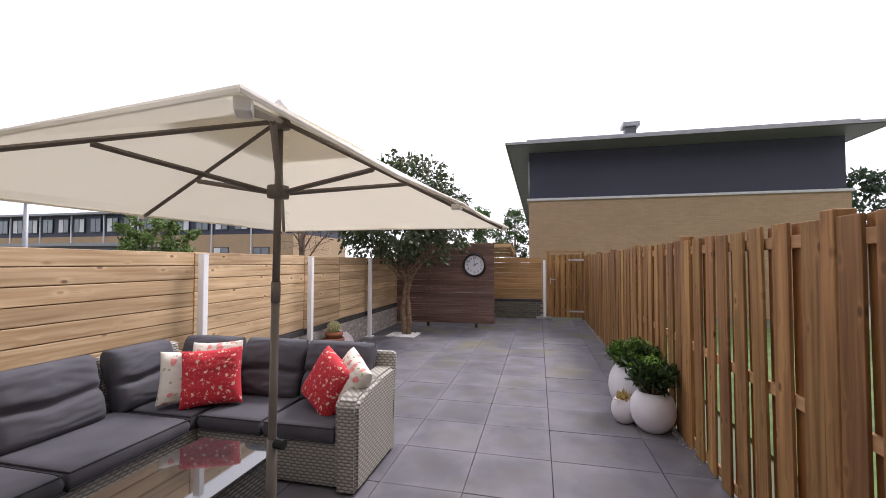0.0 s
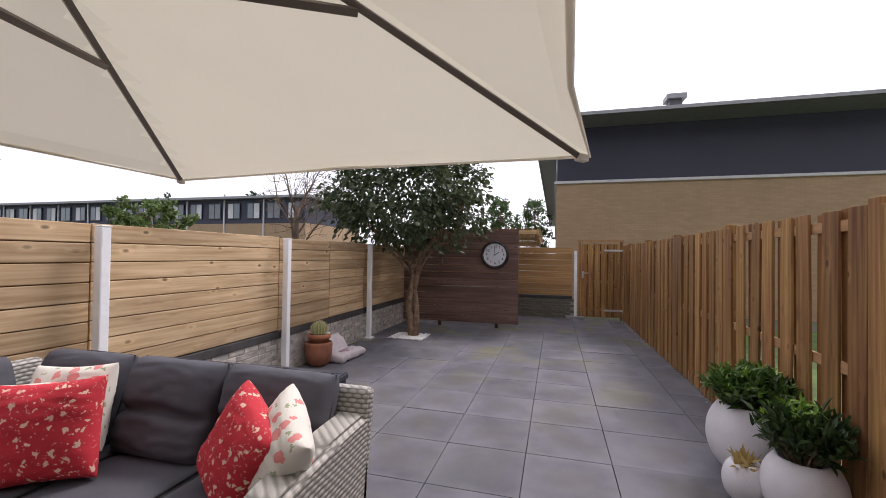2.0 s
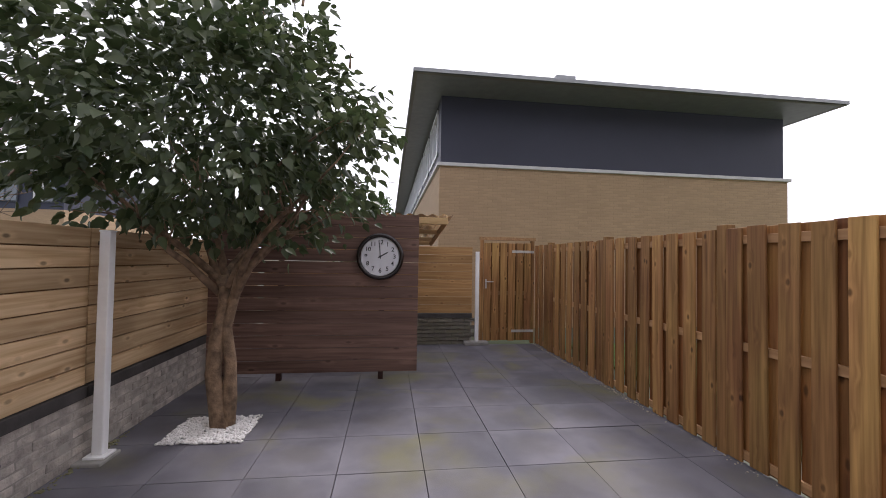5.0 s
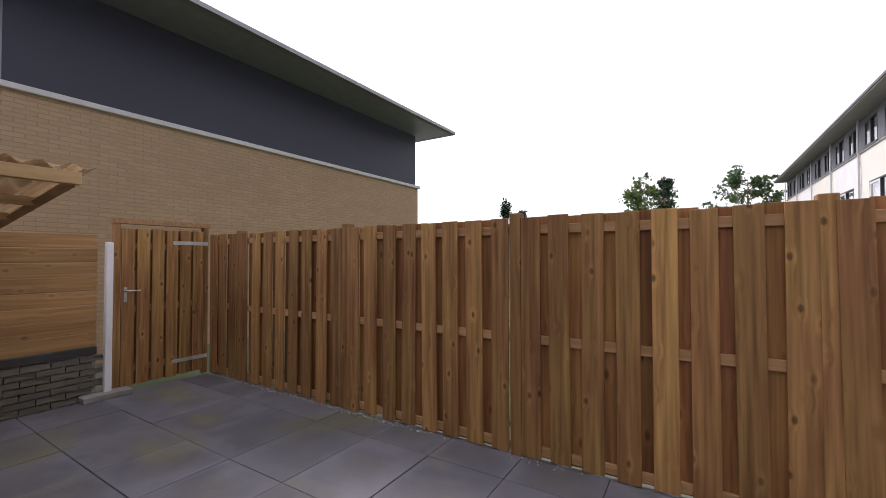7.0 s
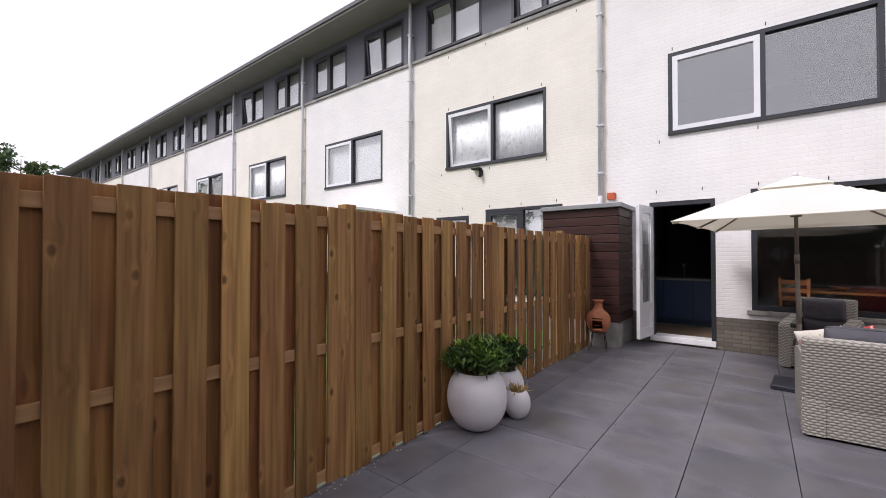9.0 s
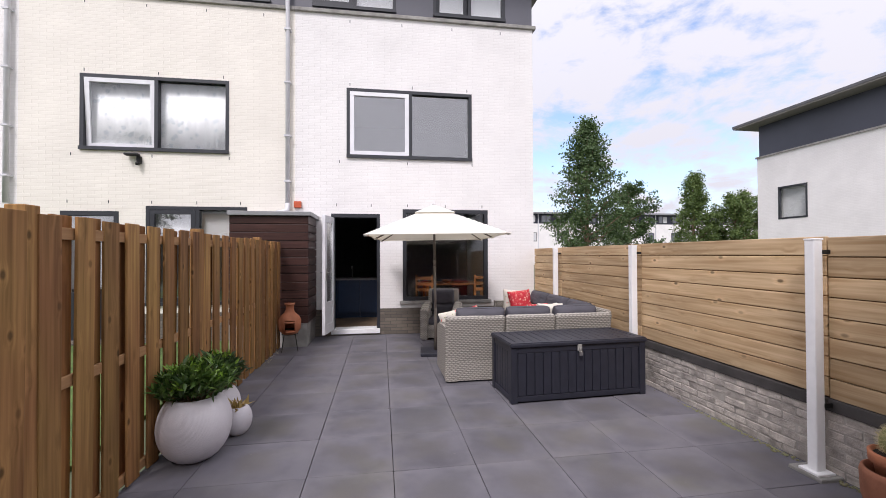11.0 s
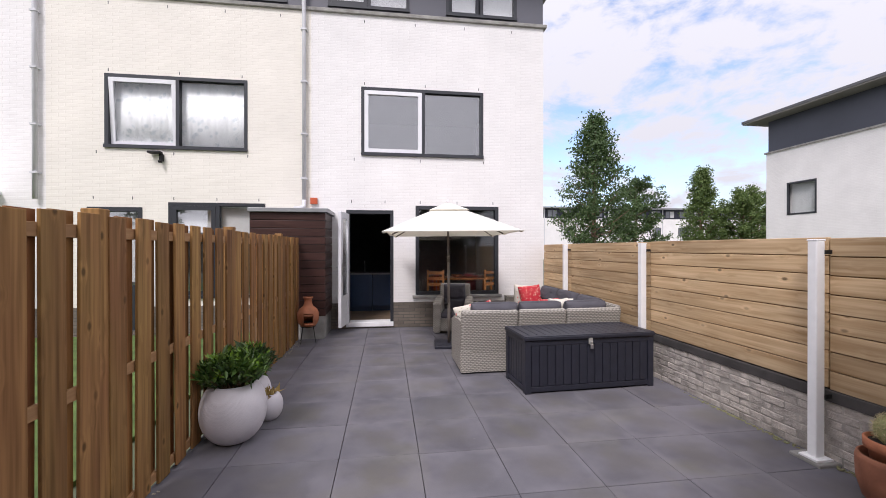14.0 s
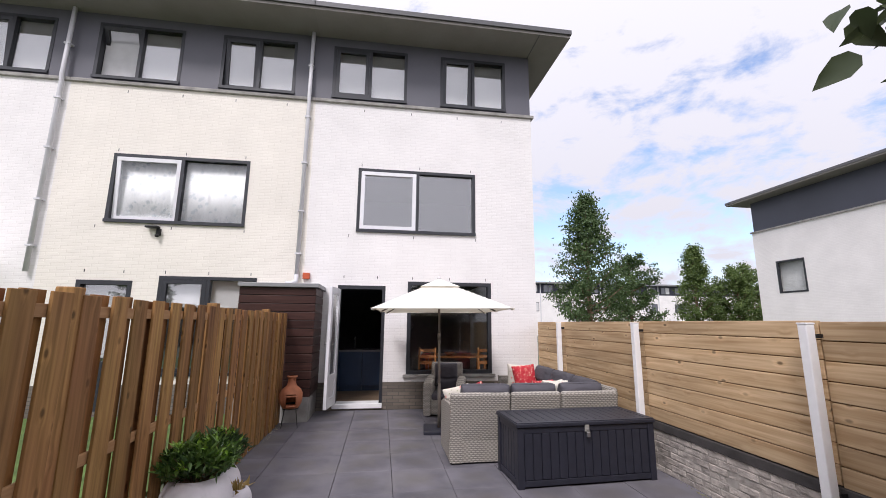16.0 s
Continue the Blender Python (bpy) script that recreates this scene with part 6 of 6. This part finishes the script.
tagged(part("twigs", bm, M["bark"], tree), kind="stuff")
# clusters of leaves, thick at the outside, open towards the stems
cl_pts = []
want = 600
while len(cl_pts) < want:
    v = rng.normal(size=3)
    v /= np.linalg.norm(v)
    r = rng.uniform(0.25, 1.0) ** 0.55
    lump = 1 + 0.17 * noise.noise(Vector(v) * 2.3 + Vector((4, 1, 7))) + 0.1 * noise.noise(Vector(v) * 5.1)
    slim = 1 - 0.22 * max(0.0, v[2]) ** 1.5         # narrower towards the top
    p = np.array(CC) + v * np.array((RX * slim, RX * slim, RZ)) * r * lump
    low = 1.62 + 0.12 * noise.noise(Vector((p[0] * 2, p[1] * 2, 3)))
    if p[2] < low or (p[2] < 2.0 and math.hypot(p[0], p[1]) > 1.35):
        continue
    if p[1] < -0.9 and p[2] < 1.95:
        continue
    cl_pts.append(p)
pts = np.concatenate([c + rng.normal(size=(15, 3)) * np.array((0.085, 0.085, 0.075)) for c in cl_pts])
sz = rng.uniform(0.6, 1.25, len(pts)) * 0.098
me = leaves(pts, sz, 18, droop=0.45, wide=0.7, up=0.35, outward=tuple(CC), fine=True)
leaf_part("crown", me, M["lilac"], tree, "dark green heart-shaped leaves")
# one long shoot that reaches out over the paving
rng = np.random.default_rng(71)
sp = [Vector(c) for c in ((0.55, -0.42, 2.2), (0.8, -0.6, 2.34), (0.95, -0.72, 2.41), (1.08, -0.84, 2.44), (1.2, -0.93, 2.43))]
part("limb", tube(bmesh.new(), sp, [0.012, 0.01, 0.008, 0.006, 0.004], 6), M["bark"], tree)
pts = np.array([tuple(sp[1 + i % 4] + Vector(rng.normal(size=3)) * 0.05) for i in range(76)])
leaf_part("crown", leaves(pts, rng.uniform(0.75, 1.25, len(pts)) * 0.098, 19, droop=0.6, wide=0.7, up=0.35, fine=True), M["lilac"], tree)
rng = np.random.default_rng(72)
# upright spent flower spikes on the top
for i in range(44):
    v = rng.normal(size=3)
    v[2] = abs(v[2]) + 0.4
    v /= np.linalg.norm(v)
    p = Vector(np.array(CC) + v * np.array((RX, RX, RZ)) * 0.98)
    L = rng.uniform(0.08, 0.2)
    part("seed_head", tube(bmesh.new(), [p, p + Vector((rng.normal() * 0.03, rng.normal() * 0.03, L))], [0.014, 0.004], 5), M["bark"], tree)

# ---- beyond the garden ----
def far_row(x0, x1, y0, y1, face, wall, label, zt=6.0, ztop=7.4):
    """A terrace seen from afar: wall, dark top storey with windows in pairs, flat roof. face: -1 looks towards -y, 1 towards +y."""
    ob = thing("terraced_row", label, "house", group="distant terraces")
    yf = y0 if face < 0 else y1
    part("wall", B(x0, x1, y0, y1, -0.1, zt), M[wall], ob)
    part("top_storey", B(x0 + 0.05, x1 - 0.05, y0 + 0.05, y1 - 0.05, zt, ztop), M["slate_panel"], ob)
    part("roof", B(x0 - 0.7, x1 + 0.7, y0 - 0.8, y1 + 0.8, ztop, ztop + 0.22), M["zinc"], ob, "flat grey roof with wide eaves")
    n = int((x1 - x0) / 2.3)
    for i in range(n):
        x = x0 + (i + 0.5) * (x1 - x0) / n
        for z0_, z1_, w in ((zt + 0.45, ztop - 0.35, 0.75) if ztop - zt > 2 else (zt + 0.15, ztop - 0.15, 0.75), (zt - 2.6, zt - 1.3, 0.9)):
            if z0_ < zt and i % 2:
                continue
            a, b = sorted((yf + face * 0.06, yf - face * 0.0))
            wf = part("window", B(x - w, x + w, a - 0.0, b, z0_, z1_), M["frame"], ob)
            a, b = sorted((yf + face * 0.07, yf + face * 0.05))
            for s in (-1, 1):
                part("pane", B(min(x + s * 0.06, x + s * (w - 0.07)), max(x + s * 0.06, x + s * (w - 0.07)), a, b, z0_ + 0.08, z1_ - 0.08), M["far_pane"] if (i + s) % 3 else M["blind"], wf)
        if i % 2 == 0:
            a, b = sorted((yf, yf + face * 0.12))
            part("downpipe", B(x - 1.2, x - 1.1, a, b, 0, ztop), M["pipe"], ob)
    return ob


M["far_pane"] = mat("dark_reflecting_pane", (0.12, 0.13, 0.15), 0.08, vary=0.1, bump=0.0, spec=0.9)
far_row(-84, -23.2, 36, 47, -1, "tan_brick", "tan brick terrace with a dark top storey far behind the fence", 4.4, 6.8)
far_row(-75, -2, -58, -48, 1, "white_brick", "white terrace with a grey top storey across the street", 6.0, 7.4)

# the next block in line with the terrace
wb = thing("gable_house", "white painted end house with slate-blue top storey and small window", "house")
GX = -18.7
part("wall", panel_with_holes(-8.5, 0.9, -0.1, 6.15, 0, 0.3, [(-7.46, -6.14, 3.1, 4.6)]), M["white_brick"], wb,
     at=Matrix(((0, -1, 0, GX), (1, 0, 0, 0), (0, 0, 1, 0), (0, 0, 0, 1))))
part("body", B(GX - 12, GX - 0.9, -8.45, 0.9, -0.1, 7.7), M["room"], wb)
part("front_wall", B(GX - 12, GX - 0.3, 0.6, 0.9, -0.1, 6.15), M["white_brick"], wb)
part("rear_wall", B(GX - 12, GX - 0.3, -8.5, -8.25, -0.1, 6.15), M["white_brick"], wb)
part("cornice", B(GX - 12, GX + 0.06, -8.56, 0.96, 6.15, 6.23), M["concrete"], wb)
part("top_storey", B(GX - 12, GX - 0.03, -8.42, 0.85, 6.23, 7.7), M["slate_light"], wb)
part("eave", B(GX - 12, GX + 0.75, -9.08, 1.65, 7.7, 7.76), M["soffit"], wb)
part("roof", B(GX - 12, GX + 0.78, -9.11, 1.68, 7.76, 7.87), M["fascia"], wb)
bm = bmesh.new()
for y in (-7.46, -6.22):
    box(bm, GX - 0.1, GX + 0.01, y, y + 0.08, 3.1, 4.6)
for zz in (3.1, 4.52):
    box(bm, GX - 0.1, GX + 0.014, -7.46, -6.14, zz, zz + 0.08)
wf = part("window", bm, M["frame"], wb, "anthracite frame")
part("pane", B(GX - 0.07, GX - 0.05, -7.38, -6.22, 3.18, 4.52), M["glass"], wf).visible_shadow = False
part("blind", B(GX - 0.2, GX - 0.19, -7.42, -6.18, 3.12, 4.56), M["blind"], wf)

# long low garage roofs past the neighbouring gardens
gr = thing("garage_row", "long low grey flat-roofed garages behind the gardens", "garage")
part("wall", B(13.6, 18, 2, 30, -0.1, 2.6), M["concrete"], gr)
part("roof", B(13.3, 18.3, 1.7, 30.3, 2.6, 2.8), M["zinc"], gr)


def street_tree(at, height, width, base, count, material, label, seed, leaf=0.22, spire=0.0):
    rng = np.random.default_rng(seed)
    ob = thing("tree", label, "tree", at=at, group="street trees")
    bm = bmesh.new()
    tube(bm, [(0, 0, -0.1), (0.05, 0, height * 0.3), (0, 0.05, height * 0.6), (0.02, 0, height * 0.95)], [0.02 * height, 0.015 * height, 0.009 * height, 0.002 * height], 9)
    part("trunk", bm, M["bark"], ob, smooth=True)
    ends = []
    for i in range(52):
        p = (i + rng.uniform(0, 1)) / 52
        a = i * 2.4 + rng.normal() * 0.4
        shape = (min(1.0, 0.6 + 3 * p) * (1 - p) ** 0.85 + 0.03) if spire else math.sin(math.pi * (0.14 + 0.8 * p)) ** 0.6
        reach = width * 0.5 * shape * rng.uniform(0.55, 1.08)
        top = height * (base + (0.98 - base) * p)
        s = Vector((0, 0, max(height * base * 0.8, top - 0.45 * reach - 0.03 * height)))
        e = Vector((reach * math.cos(a), reach * math.sin(a), top))
        m = s.lerp(e, 0.5) + Vector((0, 0, -0.02 * height))
        part("limb", tube(bmesh.new(), [s, m, e], [0.005 * height, 0.0035 * height, 0.0012 * height], 5), M["bark"], ob)
        ends += [s.lerp(e, f) for f in (0.45, 0.6, 0.72, 0.82, 0.9, 0.96, 1.0) if f * reach > 0.25 or p > 0.8]
    cl_ = [np.array(ends[rng.integers(len(ends))] + Vector(rng.normal(size=3)) * 0.02 * height) for k in range(count // 26)]
    pts = np.concatenate([c + rng.normal(size=(26, 3)) * np.array((0.024, 0.024, 0.015)) * height for c in cl_])
    pts = pts[pts[:, 2] > height * base * 0.75]
    me = leaves(pts, rng.uniform(0.6, 1.3, len(pts)) * leaf, seed, droop=0.2, wide=0.6, up=0.3)
    leaf_part("crown", me, material, ob)
    return ob


street_tree(pose(-12.5, -13.6, 0), 9.4, 6.2, 0.2, 17000, M["far_leaf"], "tall leafy street tree beyond the fence", 41, 0.17, 1.0)
street_tree(pose(-16.4, -15.5, 0), 6.1, 4.0, 0.15, 12000, M["far_leaf"], "rounded dark street tree beyond the fence", 42, 0.16)
street_tree(pose(-24.9, -20.0, 0), 8.0, 4.6, 0.1, 14000, M["far_leaf_light"], "light green tapering street tree near the gable house", 43, 0.18, 1.0)
street_tree(pose(-27.6, -19.0, 0), 6.3, 3.9, 0.1, 15000, M["far_leaf_light"], "light green bushy tree near the gable house", 44, 0.18)
street_tree(pose(-30.4, -20.5, 0), 6.2, 3.6, 0.1, 10000, M["far_leaf_light"], "small light green tree near the gable house", 45, 0.18)
street_tree(pose(42, 11.5, 0), 9.0, 7.0, 0.2, 4000, M["far_leaf_light"], "round light green tree far beyond the gardens", 46, 0.4)
street_tree(pose(36, 9.5, 0), 8.0, 2.2, 0.1, 2500, M["conifer"], "slim dark conifer far beyond the gardens", 47, 0.3, 1)
street_tree(pose(36, 23.5, 0), 7.0, 1.7, 0.1, 2500, M["conifer"], "dark conifer behind the garages", 48, 0.26, 1)
street_tree(pose(38, 22.5, 0), 6.2, 2.6, 0.1, 2000, M["conifer"], "lower dark conifer behind the garages", 49, 0.3, 1)
street_tree(pose(48, 3.0, 0), 10.0, 8.0, 0.2, 4000, M["far_leaf"], "green tree past the end of the terrace", 50, 0.4)
street_tree(pose(22, 36, 0), 8.5, 6.0, 0.15, 4000, M["conifer"], "dark pine beside the rear house", 51, 0.35)
street_tree(pose(-14.1, 13.3, 0), 3.3, 3.6, 0.1, 8000, M["far_leaf_light"], "light green bush behind the plank fence", 52, 0.16)
street_tree(pose(-4.5, 34, 0), 6.0, 4.0, 0.15, 3500, M["far_leaf"], "green tree seen behind the lean-to", 53, 0.25)
street_tree(pose(-2.2, 40, 0), 6.8, 3.0, 0.15, 3000, M["far_leaf"], "slender tree seen behind the lean-to", 54, 0.25)
for i, (x, y, h) in enumerate(((-62, 56, 11), (-52, 58, 10.4), (-46, 57, 10.8))):
    street_tree(pose(x, y, 0), h, 8, 0.3, 2500, M["conifer"], "dark distant tree over the terrace roof", 60 + i, 0.5)

# a bare tree behind the fence
rng = np.random.default_rng(77)
bt = thing("bare_tree", "leafless young tree behind the plank fence", "tree", at=pose(-5.8, 9.9, 0) @ Matrix.Diagonal((0.95, 0.95, 0.95, 1)))
bm = tube(bmesh.new(), [(0, 0, -0.1), (0.02, 0, 1.0), (-0.02, 0.03, 1.9), (0.03, 0, 2.6)], [0.11, 0.09, 0.075, 0.05], 10)
part("trunk", bm, M["bare_bark"], bt, smooth=True)
bm = bmesh.new()
for i in range(9):
    a = i * 2.4
    z = 1.5 + 0.13 * i
    p_, r_, d_ = branch_walk(rng, (0, 0, z), (0.8 * math.cos(a), 0.8 * math.sin(a), 1.6), rng.uniform(1.2, 1.7), 0.024, 7, 0.13, 0.1)
    part("limb", tube(bmesh.new(), p_, r_, 6), M["bare_bark"], bt)
    for k in range(13):
        q = p_[rng.integers(2, 8)]
        o = Vector((math.cos(a), math.sin(a), 0.8)) + Vector(rng.normal(size=3)) * 0.8
        p2_, r2_, _ = branch_walk(rng, q, o, rng.uniform(0.4, 0.9), 0.008, 5, 0.25, 0.12)
        tube(bm, p2_, r2_, 4)
        for j in range(2):
            p3_, r3_, _ = branch_walk(rng, p2_[3], Vector(rng.normal(size=3)) + Vector((0, 0, 0.5)), 0.3, 0.005, 3, 0.3, 0.05)
            tube(bm, p3_, r3_, 3)
tagged(part("twigs", bm, M["bare_bark"], bt), kind="stuff")

# street lamps
sl = thing("street_lamp", "grey street lamp with a wide bowl head beyond the fence", "street lamp", at=pose(-10.5, 7.1, 0))
part("pole", tube(bmesh.new(), [(0, 0, -0.1), (0, 0, 3.0)], [0.055, 0.04], 10), M["lamp_pole"], sl, smooth=True)
part("head", lathe([(0.04, 0), (0.09, 0.02), (0.27, 0.15), (0.29, 0.165), (0.26, 0.2), (0.13, 0.22), (0, 0.225)], 28, at=(0, 0, 2.98)), M["lamp_glass"], sl, smooth=True)
sl = thing("street_lamp", "white curved street lamp among the far trees", "street lamp", at=pose(-19.5, -24, 0))
part("pole", tube(bmesh.new(), [(0, 0, -0.1), (0, 0, 5.2), (0.1, 0, 5.7), (0.5, 0, 6.0), (1.0, 0, 6.05)], 0.07, 8), M["white_post"], sl, smooth=True)

# shed roof seen over the plank fence
ns = thing("carport", "low grey flat-roofed shed beyond the plank fence", "shed", at=pose(-22, 15.5, 0))
part("wall", B(-5, 3.5, 0, 2.5, -0.1, 2.3), M["grey_panel"], ns)
part("roof", B(-5.2, 3.7, -0.2, 2.7, 2.3, 2.45), M["zinc"], ns)

# neighbour's light awning and shed top beyond the board fence
aw = thing("awning", "white lean-to awning on the neighbouring house", "awning", at=pose(6.6, HY, 0))
part("sheet", B(-0.2, 2.2, 0, 1.5, 2.52, 2.58), M["white_post"], aw)
for x in (-0.1, 2.05):
    part("post", B(x, x + 0.08, 1.38, 1.46, -0.02, 2.52), M["board"], aw)

# ---- pieces of the setting ----
# garden wall of single bricks
wall = thing("wall_west", "low wall of rough weathered grey-brown bricks", "wall", kind="structure")
part("core", B(WX - 0.1, WX - 0.005, HY, BY, -0.05, 0.44), M["mortar"], wall)
rng = np.random.default_rng(12)
brick_mes = []
for v in range(6):
    bm = B(-0.03, 0.03, -0.1035, 0.1035, -0.028, 0.028, bevel=0.007)
    for p in bm.verts:
        p.co += Vector(rng.normal(size=3)) * 0.0016
    brick_mes.append(mesh_of("wall_brick", bm, M["wall_brick"]))
COURSE = 0.0635
stray = bmesh.new()
for c in range(7):
    y = HY + (0.11 if c % 2 else 0.0)
    while y < 10.5:
        m = pose(WX - 0.03 + rng.normal() * 0.0025, y + 0.108, 0.028 + c * COURSE, rng.normal() * 0.6, rng.normal() * 1.2, rng.normal() * 0.9)
        if y > 4.3:
            again("brick", brick_mes[rng.integers(6)], wall, m)
        else:
            box(stray, -0.03, 0.03, -0.102, 0.102, -0.027, 0.027, m=m)
        y += 0.218
ob = part("bricks_behind_sofa", stray, M["wall_brick"], wall)
tagged(ob, kind="stuff")
back = thing("wall_back", "low dark mossy brick wall under the back fence", "wall", kind="structure")
part("core", B(-3.5, 0.03, BY + 0.02, BY + 0.1, -0.05, 0.46), M["mortar"], back)
bk = []
for v in range(4):
    bm = bmesh.new()
    bmesh.ops.create_cube(bm, size=1)
    bmesh.ops.subdivide_edges(bm, edges=bm.edges, cuts=1, use_grid_fill=True)
    for p in bm.verts:
        p.co = Vector((p.co.x * 0.205, p.co.y * 0.06, p.co.z * 0.055)) + Vector(rng.normal(size=3)) * 0.003
    bk.append(mesh_of("back_brick", bm, M["back_brick"]))
for c in range(7):
    x = -1.3 + (0.11 if c % 2 else 0)
    while x < 0.0:
        again("brick", bk[rng.integers(4)], back, pose(x, BY + 0.015 + rng.normal() * 0.003, 0.03 + c * 0.065))
        x += 0.216

# the slabs, 60 by 60 cm, with one wider column and a cut strip along the board fence
rng = np.random.default_rng(6)
XS = [FW, -2.97, -2.37, -1.77, -1.17, -0.57, 0.03, 0.83, FE + 0.02]
YS = [HY + 0.01] + [1.16 + 0.6 * i for i in range(20)]
slab_mes = {}
for xa, xb in zip(XS, XS[1:]):
    for ya, yb in zip(YS, YS[1:]):
        w, d = round(xb - xa, 2), round(yb - ya, 2)
        if (w, d) not in slab_mes:
            slab_mes[w, d] = mesh_of("slab", B(-w / 2 + 0.0022, w / 2 - 0.0022, -d / 2 + 0.0022, d / 2 - 0.0022, -0.04, 0.0, bevel=0.004), M["slab"])
        again("slab", slab_mes[w, d], terrace, pose((xa + xb) / 2, (ya + yb) / 2, rng.normal() * 0.0012, rng.normal() * 0.09, rng.normal() * 0.09, rng.normal() * 0.12))
